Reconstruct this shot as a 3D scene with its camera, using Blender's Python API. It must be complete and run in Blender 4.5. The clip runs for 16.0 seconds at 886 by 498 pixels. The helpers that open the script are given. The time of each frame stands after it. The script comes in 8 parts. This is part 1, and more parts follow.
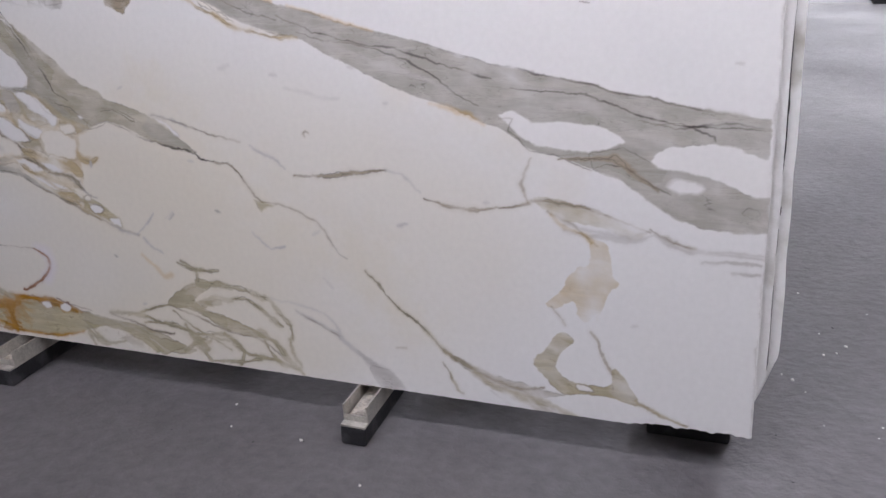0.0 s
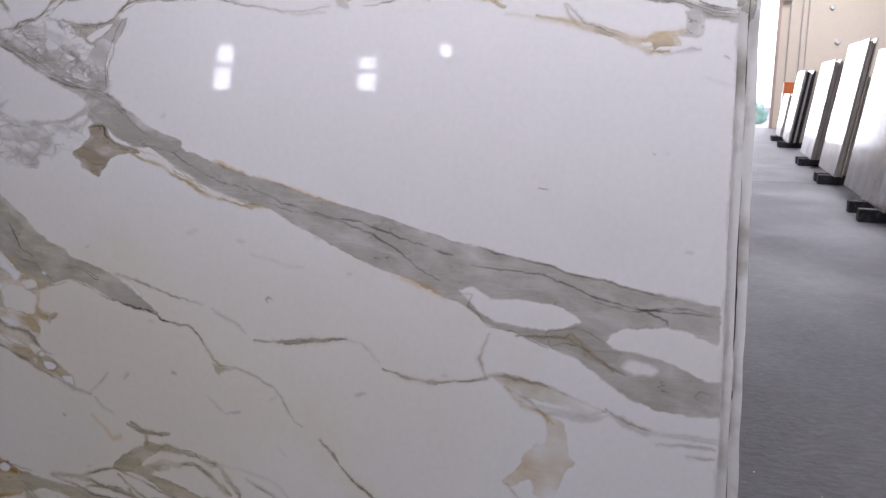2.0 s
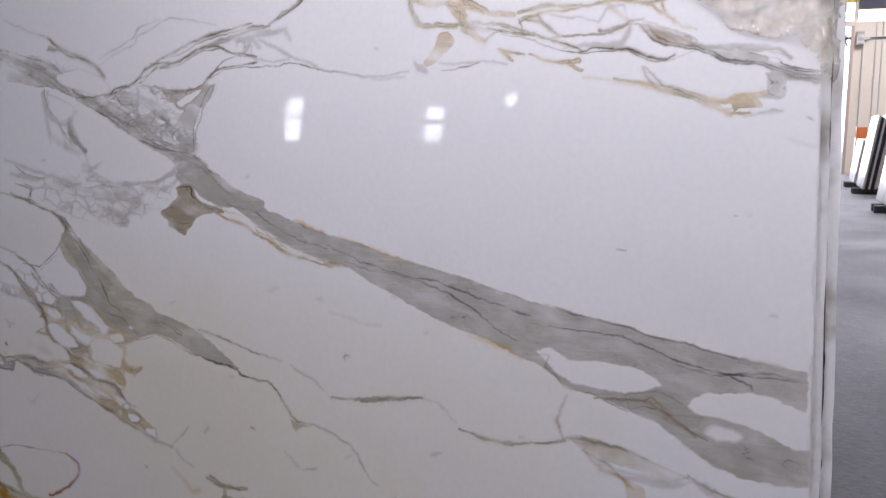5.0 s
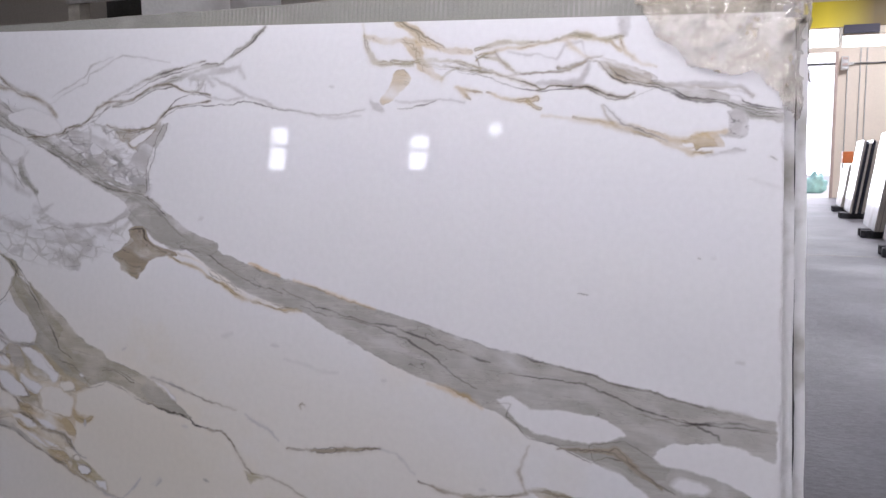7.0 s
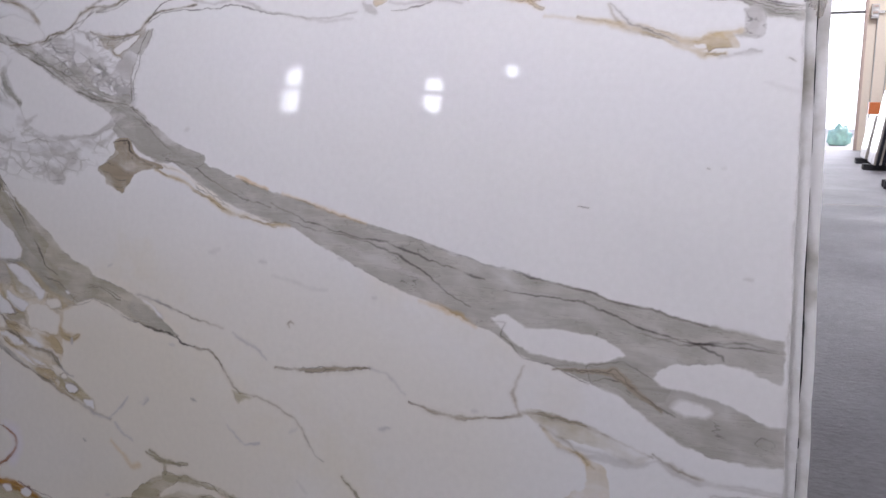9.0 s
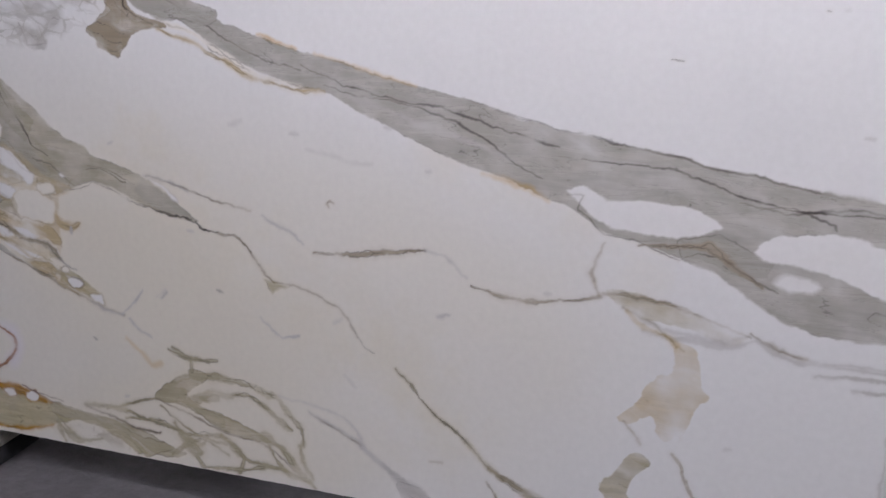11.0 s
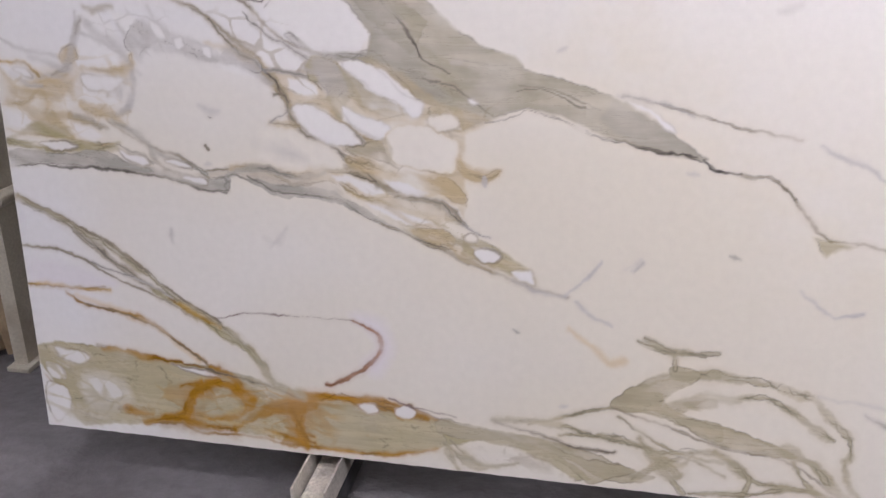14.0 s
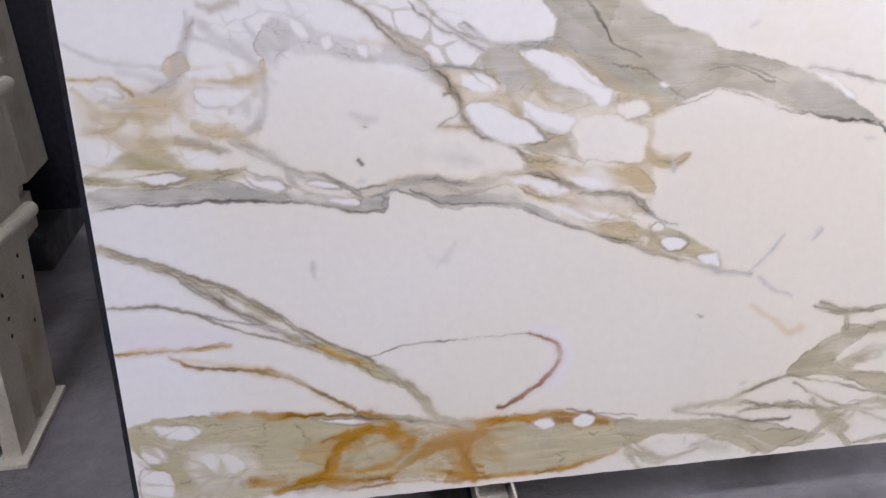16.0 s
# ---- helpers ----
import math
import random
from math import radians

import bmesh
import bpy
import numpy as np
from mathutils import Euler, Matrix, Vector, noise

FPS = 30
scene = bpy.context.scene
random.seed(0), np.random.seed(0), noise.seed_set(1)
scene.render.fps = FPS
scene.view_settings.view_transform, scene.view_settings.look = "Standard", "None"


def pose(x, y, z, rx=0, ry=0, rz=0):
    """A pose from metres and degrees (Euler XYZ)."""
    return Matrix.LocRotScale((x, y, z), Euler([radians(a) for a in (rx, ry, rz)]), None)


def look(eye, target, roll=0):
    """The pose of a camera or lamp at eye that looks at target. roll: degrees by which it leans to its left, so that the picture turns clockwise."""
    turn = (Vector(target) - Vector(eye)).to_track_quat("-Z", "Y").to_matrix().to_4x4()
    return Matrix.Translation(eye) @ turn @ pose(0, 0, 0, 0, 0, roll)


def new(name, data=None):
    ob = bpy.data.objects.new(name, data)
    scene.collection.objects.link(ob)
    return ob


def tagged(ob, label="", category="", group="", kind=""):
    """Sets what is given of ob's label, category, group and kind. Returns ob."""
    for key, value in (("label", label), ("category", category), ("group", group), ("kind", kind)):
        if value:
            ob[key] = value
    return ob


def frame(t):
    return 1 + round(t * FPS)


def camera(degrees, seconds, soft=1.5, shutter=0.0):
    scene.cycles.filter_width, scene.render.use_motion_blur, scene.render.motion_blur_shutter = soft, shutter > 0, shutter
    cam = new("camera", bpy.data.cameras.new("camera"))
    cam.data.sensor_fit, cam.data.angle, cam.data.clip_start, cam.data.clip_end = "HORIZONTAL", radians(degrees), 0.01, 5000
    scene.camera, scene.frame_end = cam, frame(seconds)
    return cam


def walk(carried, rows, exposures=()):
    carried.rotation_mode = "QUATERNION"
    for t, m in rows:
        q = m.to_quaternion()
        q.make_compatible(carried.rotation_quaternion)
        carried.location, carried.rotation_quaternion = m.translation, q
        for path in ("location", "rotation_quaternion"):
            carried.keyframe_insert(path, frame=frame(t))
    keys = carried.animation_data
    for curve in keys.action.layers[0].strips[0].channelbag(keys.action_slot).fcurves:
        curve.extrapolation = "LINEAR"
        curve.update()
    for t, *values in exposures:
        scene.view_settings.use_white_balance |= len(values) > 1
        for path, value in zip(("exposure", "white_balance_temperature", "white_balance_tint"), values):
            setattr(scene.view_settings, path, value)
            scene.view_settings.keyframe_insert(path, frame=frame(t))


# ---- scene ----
cam = camera(56.2, 16.0)
PATH = [
    (0, (-0.156, -2.137, 1.528), (-0.767, -0.380, 0.793), -2.15),
    (0.5, (-0.153, -2.136, 1.537), (-0.702, -0.328, 0.884), -0.40),
    (1, (-0.147, -2.142, 1.543), (-0.672, -0.298, 0.974), 0.62),
    (1.5, (-0.146, -2.145, 1.561), (-0.688, -0.281, 1.078), 0.85),
    (2, (-0.144, -2.153, 1.593), (-0.696, -0.269, 1.209), 0.77),
    (2.5, (-0.139, -2.153, 1.610), (-0.694, -0.263, 1.263), 0.73),
    (3, (-0.141, -2.157, 1.618), (-0.716, -0.266, 1.309), 0.80),
    (3.5, (-0.148, -2.159, 1.631), (-0.764, -0.275, 1.368), 0.88),
    (4, (-0.159, -2.173, 1.637), (-0.833, -0.305, 1.396), 0.29),
    (4.2, (-0.165, -2.179, 1.640), (-0.863, -0.321, 1.395), -0.06),
    (6.3, (-0.194, -2.138, 1.631), (-0.879, -0.283, 1.332), 0.71),
    (6.5, (-0.179, -2.115, 1.645), (-0.862, -0.257, 1.359), 0.48),
    (7, (-0.121, -2.053, 1.678), (-0.806, -0.186, 1.463), -0.13),
    (7.5, (-0.077, -2.004, 1.698), (-0.746, -0.127, 1.522), -0.26),
    (8, (-0.084, -1.980, 1.671), (-0.762, -0.107, 1.489), -0.12),
    (8.5, (-0.093, -1.957, 1.616), (-0.808, -0.105, 1.377), 0.28),
    (9, (-0.097, -1.931, 1.557), (-0.815, -0.093, 1.225), 0.47),
    (9.2, (-0.100, -1.920, 1.544), (-0.805, -0.087, 1.162), 0.59),
    (11.3, (-0.563, -1.738, 1.471), (-1.138, 0.070, 0.838), -0.34),
    (11.5, (-0.644, -1.695, 1.459), (-1.231, 0.105, 0.816), -0.57),
    (12, (-0.925, -1.620, 1.440), (-1.474, 0.173, 0.744), -0.95),
    (12.5, (-1.182, -1.598, 1.414), (-1.678, 0.199, 0.689), -0.78),
    (13, (-1.428, -1.602, 1.417), (-1.848, 0.200, 0.658), -1.30),
    (13.5, (-1.663, -1.579, 1.404), (-2.053, 0.221, 0.624), -1.46),
    (14, (-1.943, -1.470, 1.365), (-2.340, 0.307, 0.538), -1.85),
    (14.5, (-2.181, -1.423, 1.365), (-2.588, 0.331, 0.495), -1.48),
    (15, (-2.423, -1.436, 1.376), (-2.647, 0.343, 0.489), -0.84),
    (15.5, (-2.627, -1.431, 1.390), (-2.614, 0.361, 0.502), -0.50),
    (16, (-2.831, -1.359, 1.361), (-2.617, 0.429, 0.490), -1.38),
]
# the phone's own exposure and white balance drift
EXPOSURES = [(0.0, 0.6, 6250, 18), (1.0, 0.32, 6220, 18), (1.5, 0.24, 6220, 19), (2.0, 0.1, 6200, 20), (2.5, -0.04, 6180, 20), (3.5, -0.04, 6150, 20), (4.2, 0.02, 6120, 20), (6.3, 0.26, 6150, 20), (7.0, 0.18, 6150, 20), (8.0, -0.34, 6130, 20), (9.0, 0.18, 6180, 20), (11.5, 0.48, 6250, 18), (12.5, 0.76, 6300, 18), (13.5, 0.94, 6350, 18), (14.0, 1.16, 6480, 20), (15.0, 1.44, 6300, 20), (16.0, 1.42, 6200, 19)]

walk(cam, [(t, look(eye, target, roll)) for t, eye, target, roll in PATH], EXPOSURES)

# ---------------------------------------------------------------- light
world = bpy.data.worlds.new("daylight")
scene.world = world
world.use_nodes = True
wn = world.node_tree.nodes
sky = wn.new("ShaderNodeTexSky")
sky.sky_type = "NISHITA"
sky.sun_disc = False
sky.sun_elevation = radians(48)
sky.sun_rotation = radians(20)
wn["Background"].inputs["Strength"].default_value = 0.15
world.node_tree.links.new(sky.outputs[0], wn["Background"].inputs[0])


def lamp(name, kind, m, energy, colour=(1, 1, 1), size=1.0, size_y=None):
    data = bpy.data.lights.new(name, kind)
    data.energy, data.color = energy, colour
    if kind == "AREA":
        data.shape, data.size, data.size_y = "RECTANGLE", size, size_y or size
    if kind == "SUN":
        data.angle = radians(0.6)
    ob = new(name, data)
    ob.matrix_world = m
    return ob


sun = lamp("sun", "SUN", look((0, 0, 0), (-0.25, -0.62, -0.74)), 4.0, (1.0, 0.95, 0.88))
# daylight of assumed roof lights and the loading doors, and the aisle's tube lamp
# unseen fill under the roof; the last two brighten the far wall
for sx, sy, watts in ((-4.0, -5.2, 190), (3.2, -4.2, 110), (-4.0, 7.0, 430), (3.0, 9.0, 340), (3.0, 22.0, 720), (5.0, 31.0, 850)):
    lamp("roof_daylight_fill", "AREA", pose(sx, sy, 8.9), watts, (0.94, 0.96, 1.0), 2.0, 5.0)
lamp("door_daylight", "AREA", pose(1.2, 36.9, 3.4, 90, 0, 180), 260, (0.95, 0.97, 1.0), 4.0, 6.2)
lamp("tube_light", "AREA", pose(0.95, 20.0, 4.86), 60, (1.0, 0.98, 0.96), 0.3, 1.5)
# added lamp out of view: brightens the slab, most towards its top
FILL_POSE = look((-0.25, -0.95, 3.3), (-0.25, 0.25, 1.7))
fill_light = lamp("fill_light", "AREA", FILL_POSE, 37, (1.0, 0.98, 0.98), 3.2, 0.25)
fill_light.data.spread = radians(165)

# ---------------------------------------------------------------- materials


def material(name, base, rough=0.5, metal=0.0, spread=0.08, scale=6.0, fine=60.0, bump=0.0, bump_scale=80.0, stain=None, stain_scale=1.6, coat=0.0, rough_spread=0.1):
    """A surface with a broad and a fine variation of its colour, uneven gloss and relief."""
    mat = bpy.data.materials.new(name)
    mat.use_nodes = True
    nt = mat.node_tree
    nodes, links = nt.nodes, nt.links
    bsdf = nodes["Principled BSDF"]
    coord = nodes.new("ShaderNodeTexCoord")
    info = nodes.new("ShaderNodeObjectInfo")
    shift = nodes.new("ShaderNodeVectorMath")
    shift.operation = "ADD"
    links.new(coord.outputs["Object"], shift.inputs[0])
    links.new(info.outputs["Random"], shift.inputs[1])

    def noise_of(s, detail=4.0):
        n = nodes.new("ShaderNodeTexNoise")
        n.inputs["Scale"].default_value, n.inputs["Detail"].default_value = s, detail
        links.new(shift.outputs[0], n.inputs["Vector"])
        return n

    broad, grain = noise_of(scale), noise_of(fine, 3.0)
    mix = nodes.new("ShaderNodeMath")
    mix.operation = "ADD"
    links.new(broad.outputs["Fac"], mix.inputs[0])
    links.new(grain.outputs["Fac"], mix.inputs[1])
    ramp = nodes.new("ShaderNodeMapRange")
    ramp.inputs["From Min"].default_value, ramp.inputs["From Max"].default_value = 0.6, 1.4
    ramp.inputs["To Min"].default_value, ramp.inputs["To Max"].default_value = 1 - spread * 2, 1 + spread * 2
    links.new(mix.outputs[0], ramp.inputs["Value"])
    tint = nodes.new("ShaderNodeMix")
    tint.data_type, tint.blend_type = "RGBA", "MULTIPLY"
    tint.inputs["Factor"].default_value = 1.0
    tint.inputs["A"].default_value = (*base, 1)
    links.new(ramp.outputs[0], tint.inputs["B"])
    last = tint.outputs["Result"]
    if stain:
        s = noise_of(stain_scale, 6.0)
        edge = nodes.new("ShaderNodeMapRange")
        edge.inputs["From Min"].default_value, edge.inputs["From Max"].default_value = 0.52, 0.7
        links.new(s.outputs["Fac"], edge.inputs["Value"])
        over = nodes.new("ShaderNodeMix")
        over.data_type = "RGBA"
        links.new(edge.outputs[0], over.inputs["Factor"])
        links.new(last, over.inputs["A"])
        over.inputs["B"].default_value = (*stain, 1)
        last = over.outputs["Result"]
    links.new(last, bsdf.inputs["Base Color"])
    gloss = nodes.new("ShaderNodeMapRange")
    gloss.inputs["To Min"].default_value, gloss.inputs["To Max"].default_value = max(rough - rough_spread, 0.02), min(rough + rough_spread, 1)
    gloss.inputs["From Min"].default_value, gloss.inputs["From Max"].default_value = 0.3, 0.7
    links.new(broad.outputs["Fac"], gloss.inputs["Value"])
    links.new(gloss.outputs[0], bsdf.inputs["Roughness"])
    bsdf.inputs["Metallic"].default_value = metal
    bsdf.inputs["Coat Weight"].default_value = coat
    if bump:
        b = nodes.new("ShaderNodeBump")
        b.inputs["Strength"].default_value, b.inputs["Distance"].default_value = bump, 0.01
        links.new(noise_of(bump_scale, 5.0).outputs["Fac"], b.inputs["Height"])
        links.new(b.outputs[0], bsdf.inputs["Normal"])
    return mat


CREAM = material("cream_wall_paint", (0.76, 0.66, 0.53), 0.8, spread=0.04, scale=0.5, fine=25, bump=0.15, bump_scale=40)
ROOF = material("roof_sheet", (0.30, 0.26, 0.22), 0.7, spread=0.08, scale=1.0)
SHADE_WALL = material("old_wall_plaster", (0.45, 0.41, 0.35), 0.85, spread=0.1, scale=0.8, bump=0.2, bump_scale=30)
STEEL = material("beige_painted_steel", (0.58, 0.545, 0.46), 0.5, spread=0.1, scale=5, fine=120, bump=0.08, bump_scale=60, stain=(0.42, 0.37, 0.29), stain_scale=6)
GALV = material("worn_grey_steel", (0.52, 0.50, 0.46), 0.45, metal=0.35, spread=0.16, scale=18, fine=150, bump=0.2, bump_scale=120, stain=(0.66, 0.63, 0.58), stain_scale=22)
RUBBER = material("black_rubber", (0.022, 0.022, 0.026), 0.65, spread=0.15, scale=12, bump=0.2, bump_scale=90, stain=(0.07, 0.07, 0.075), stain_scale=14)
TIMBER = material("old_timber", (0.36, 0.27, 0.17), 0.75, spread=0.14, scale=4, fine=90, bump=0.25, bump_scale=60, stain=(0.2, 0.14, 0.09), stain_scale=5)
WHITE = material("chalky_white", (0.74, 0.73, 0.70), 0.8, spread=0.05, scale=3, bump=0.15, bump_scale=50, stain=(0.5, 0.48, 0.45), stain_scale=2.5)
DARK_STEEL = material("dark_steel", (0.09, 0.085, 0.08), 0.5, metal=0.4, spread=0.15, scale=6)
BROWN = material("red_brown_paint", (0.5, 0.38, 0.31), 0.6, spread=0.08)
ORANGE = material("orange_plastic", (0.8, 0.22, 0.06), 0.5, spread=0.05)
YELLOW = material("yellow_sign", (0.86, 0.68, 0.02), 0.6, spread=0.03, scale=1)
NAVY = material("dark_navy_sign", (0.045, 0.04, 0.06), 0.6, spread=0.1, scale=1)
SIGN_BROWN = material("brown_sign", (0.2, 0.14, 0.06), 0.6, spread=0.1, scale=1)
ramp_nodes = YELLOW.node_tree
_tc, _sep, _cr = ramp_nodes.nodes.new("ShaderNodeTexCoord"), ramp_nodes.nodes.new("ShaderNodeSeparateXYZ"), ramp_nodes.nodes.new("ShaderNodeValToRGB")
ramp_nodes.links.new(_tc.outputs["Generated"], _sep.inputs[0])
ramp_nodes.links.new(_sep.outputs[0], _cr.inputs[0])
_cr.color_ramp.elements[0].position, _cr.color_ramp.elements[0].color = 0.42, (0.86, 0.68, 0.02, 1)
_cr.color_ramp.elements[1].position, _cr.color_ramp.elements[1].color = 0.60, (0.2, 0.14, 0.05, 1)
ramp_nodes.links.new(_cr.outputs[0], ramp_nodes.nodes["Principled BSDF"].inputs["Base Color"])
TEAL = material("turquoise_sheet", (0.42, 0.72, 0.68), 0.5, spread=0.1, scale=5)
YARD = material("pale_yard_concrete", (0.5, 0.49, 0.47), 0.9, spread=0.08, scale=0.5)
BACKING = material("resin_net_backing", (0.30, 0.30, 0.265), 0.6, spread=0.1, scale=4, fine=260, bump=0.25, bump_scale=160, stain=(0.38, 0.37, 0.34), stain_scale=6)
EDGE_TAN = material("rough_slab_edge", (0.72, 0.70, 0.62), 0.5, spread=0.1, scale=9, fine=60, bump=0.4, bump_scale=70, stain=(0.46, 0.44, 0.37), stain_scale=4.5)
EDGE_WHITE = material("sawn_white_edge", (0.74, 0.73, 0.70), 0.5, spread=0.06, scale=9, fine=80, bump=0.2, bump_scale=60, stain=(0.46, 0.45, 0.42), stain_scale=6)
STONE_WHITE = material("polished_white_stone", (0.74, 0.74, 0.75), 0.1, spread=0.04, scale=1.5, fine=12, stain=(0.58, 0.57, 0.56), stain_scale=1.1, rough_spread=0.04)
STONE_GREY = material("polished_grey_stone", (0.36, 0.34, 0.32), 0.12, spread=0.16, scale=2.5, fine=16, stain=(0.52, 0.5, 0.48), stain_scale=1.8, rough_spread=0.05)
STONE_BEIGE = material("polished_beige_stone", (0.52, 0.46, 0.42), 0.1, spread=0.1, scale=2.0, fine=14, stain=(0.62, 0.6, 0.58), stain_scale=1.2, rough_spread=0.05)
# dark stone; also colours the sheet that paints the bundle's gap shade
STONE_DARK_AND_GAP = material("polished_dark_stone_and_gap_shade", (0.025, 0.026, 0.036), 0.12, spread=0.2, scale=3.0, fine=40, rough_spread=0.05)
WHITE_VEINED = material("white_marble_offcut", (0.84, 0.84, 0.845), 0.12, spread=0.02, scale=5, fine=70, stain=(0.40, 0.385, 0.34), stain_scale=4.5)
EDGE_GREY = material("sawn_grey_edge", (0.42, 0.38, 0.33), 0.7, spread=0.12, scale=8, bump=0.3)
DUST = material("caked_stone_dust", (0.5, 0.46, 0.41), 0.85, spread=0.2, scale=20, fine=120, bump=0.6, bump_scale=60, stain=(0.22, 0.2, 0.18), stain_scale=25)
SACK = material("dusty_grey_sack", (0.34, 0.325, 0.31), 0.85, spread=0.12, scale=5, fine=90, bump=0.3, bump_scale=50, stain=(0.24, 0.23, 0.22), stain_scale=4)
BLUE_TAPE = material("blue_grey_film", (0.25, 0.27, 0.33), 0.35, spread=0.1, scale=10)
BLACK_MARK = material("black_marker", (0.012, 0.012, 0.02), 0.6)


def floor_material():
    """Trowelled warehouse concrete: dusty, scuffed, half polished by traffic."""
    mat = material("warehouse_concrete", (0.138, 0.131, 0.139), 0.6, spread=0.1, scale=0.9, fine=7, stain=(0.155, 0.152, 0.162), stain_scale=0.8, rough_spread=0.1)
    nt = mat.node_tree
    nodes, links = nt.nodes, nt.links
    coord = nodes.new("ShaderNodeTexCoord")
    stretch = nodes.new("ShaderNodeMapping")
    stretch.inputs["Scale"].default_value = (20.0, 26.0, 1.0)
    links.new(coord.outputs["Object"], stretch.inputs["Vector"])
    a = nodes.new("ShaderNodeTexNoise")
    a.inputs["Scale"].default_value, a.inputs["Detail"].default_value = 1.0, 7.0
    a.inputs["Roughness"].default_value = 0.62
    links.new(stretch.outputs[0], a.inputs["Vector"])
    bump = nodes.new("ShaderNodeBump")
    bump.inputs["Strength"].default_value, bump.inputs["Distance"].default_value = 0.8, 0.014
    links.new(a.outputs["Fac"], bump.inputs["Height"])
    links.new(bump.outputs[0], nodes["Principled BSDF"].inputs["Normal"])
    # scuffs: the same relief also lightens and dulls the concrete
    base = nodes["Principled BSDF"].inputs["Base Color"]
    was = base.links[0].from_socket
    speck = nodes.new("ShaderNodeMapRange")
    speck.inputs["From Min"].default_value, speck.inputs["From Max"].default_value = 0.36, 0.66
    speck.inputs["To Min"].default_value, speck.inputs["To Max"].default_value = 0.88, 1.16
    links.new(a.outputs["Fac"], speck.inputs["Value"])
    mul = nodes.new("ShaderNodeMix")
    mul.data_type, mul.blend_type = "RGBA", "MULTIPLY"
    mul.inputs["Factor"].default_value = 1.0
    links.new(was, mul.inputs["A"])
    links.new(speck.outputs[0], mul.inputs["B"])
    links.new(mul.outputs["Result"], base)
    return mat


FLOOR = floor_material()


def glass_material(name, rough=0.02, tint=(0.95, 0.97, 0.97)):
    mat = bpy.data.materials.new(name)
    mat.use_nodes = True
    b = mat.node_tree.nodes["Principled BSDF"]
    b.inputs["Base Color"].default_value = (*tint, 1)
    b.inputs["Transmission Weight"].default_value = 1.0
    b.inputs["Roughness"].default_value = rough
    b.inputs["IOR"].default_value = 1.45
    return mat


GLASS = glass_material("window_glass")

# ---------------------------------------------------------------- mesh helpers


def bm_box(bm, x0, y0, z0, x1, y1, z1, bevel=0.0, m=None):
    r = bmesh.ops.create_cube(bm, size=1.0)
    vs = r["verts"]
    bmesh.ops.scale(bm, verts=vs, vec=(x1 - x0, y1 - y0, z1 - z0))
    bmesh.ops.translate(bm, verts=vs, vec=((x0 + x1) / 2, (y0 + y1) / 2, (z0 + z1) / 2))
    if bevel:
        es = list({e for v in vs for e in v.link_edges})
        r = bmesh.ops.bevel(bm, geom=es, offset=bevel, segments=2, affect="EDGES", profile=0.6)
        vs = list({v for f in r["faces"] for v in f.verts} | {v for v in vs if v.is_valid})
    if m is not None:
        bmesh.ops.transform(bm, matrix=m, verts=vs)
    return vs


def bm_tube(bm, a, b, radius, wall=0.0, sides=20):
    """A rod from a to b, or a pipe open at both ends when it has a wall."""
    a, b = Vector(a), Vector(b)
    turn = (b - a).to_track_quat("Z", "Y").to_matrix().to_4x4()
    m = Matrix.Translation(a) @ turn
    length = (b - a).length
    rings = [(radius, 0), (radius, length)] + ([(radius - wall, length), (radius - wall, 0)] if wall else [])
    loops = []
    for r, z in rings:
        loops.append([bm.verts.new(m @ Vector((r * math.cos(t), r * math.sin(t), z))) for t in np.linspace(0, 2 * math.pi, sides, endpoint=False)])
    pairs = list(zip(loops, loops[1:])) + ([(loops[-1], loops[0])] if wall else [])
    for p, q in pairs:
        for i in range(sides):
            bm.faces.new((p[i], p[(i + 1) % sides], q[(i + 1) % sides], q[i]))
    if not wall:
        bm.faces.new(list(reversed(loops[0])))
        bm.faces.new(loops[1])


def mesh_of(name, bm, mat, smooth=False):
    bmesh.ops.recalc_face_normals(bm, faces=bm.faces)
    data = bpy.data.meshes.new(name)
    bm.to_mesh(data)
    bm.free()
    data.materials.append(mat)
    if smooth:
        data.polygons.foreach_set("use_smooth", [True] * len(data.polygons))
    return data


def part(name, bm, mat, parent=None, label="", smooth=False):
    ob = new(name, mesh_of(name, bm, mat, smooth))
    ob.parent = parent
    return tagged(ob, label) if label else ob


def boxes(name, spec, mat, parent=None, label="", bevel=0.004):
    bm = bmesh.new()
    for s in spec:
        bm_box(bm, *s, bevel=bevel)
    return part(name, bm, mat, parent, label)


# ---------------------------------------------------------------- the hall
floor = boxes("floor", [(-16, -10.4, -0.2, 12, 37.2, 0)], FLOOR, bevel=0)
tagged(floor, "worn grey warehouse concrete floor with scuffs and joints", "floor", kind="structure")
yard = boxes("ground", [(-300, 37.2, -0.3, 300, 700, -0.02), (-300, -300, -0.3, 300, -10.4, -0.02), (-300, -10.4, -0.3, -16, 37.2, -0.02), (12, -10.4, -0.3, 300, 37.2, -0.02)], YARD, bevel=0)
tagged(yard, "pale sunlit concrete yard outside the hall", "yard", kind="structure")
for jy in (13.7,):
    j = boxes("floor_joint", [(-16, jy, -0.002, 12, jy + 0.004, 0.003)], SHADE_WALL, bevel=0)
    tagged(j, "dark saw-cut expansion joint in the concrete floor", "floor joint", kind="structure")

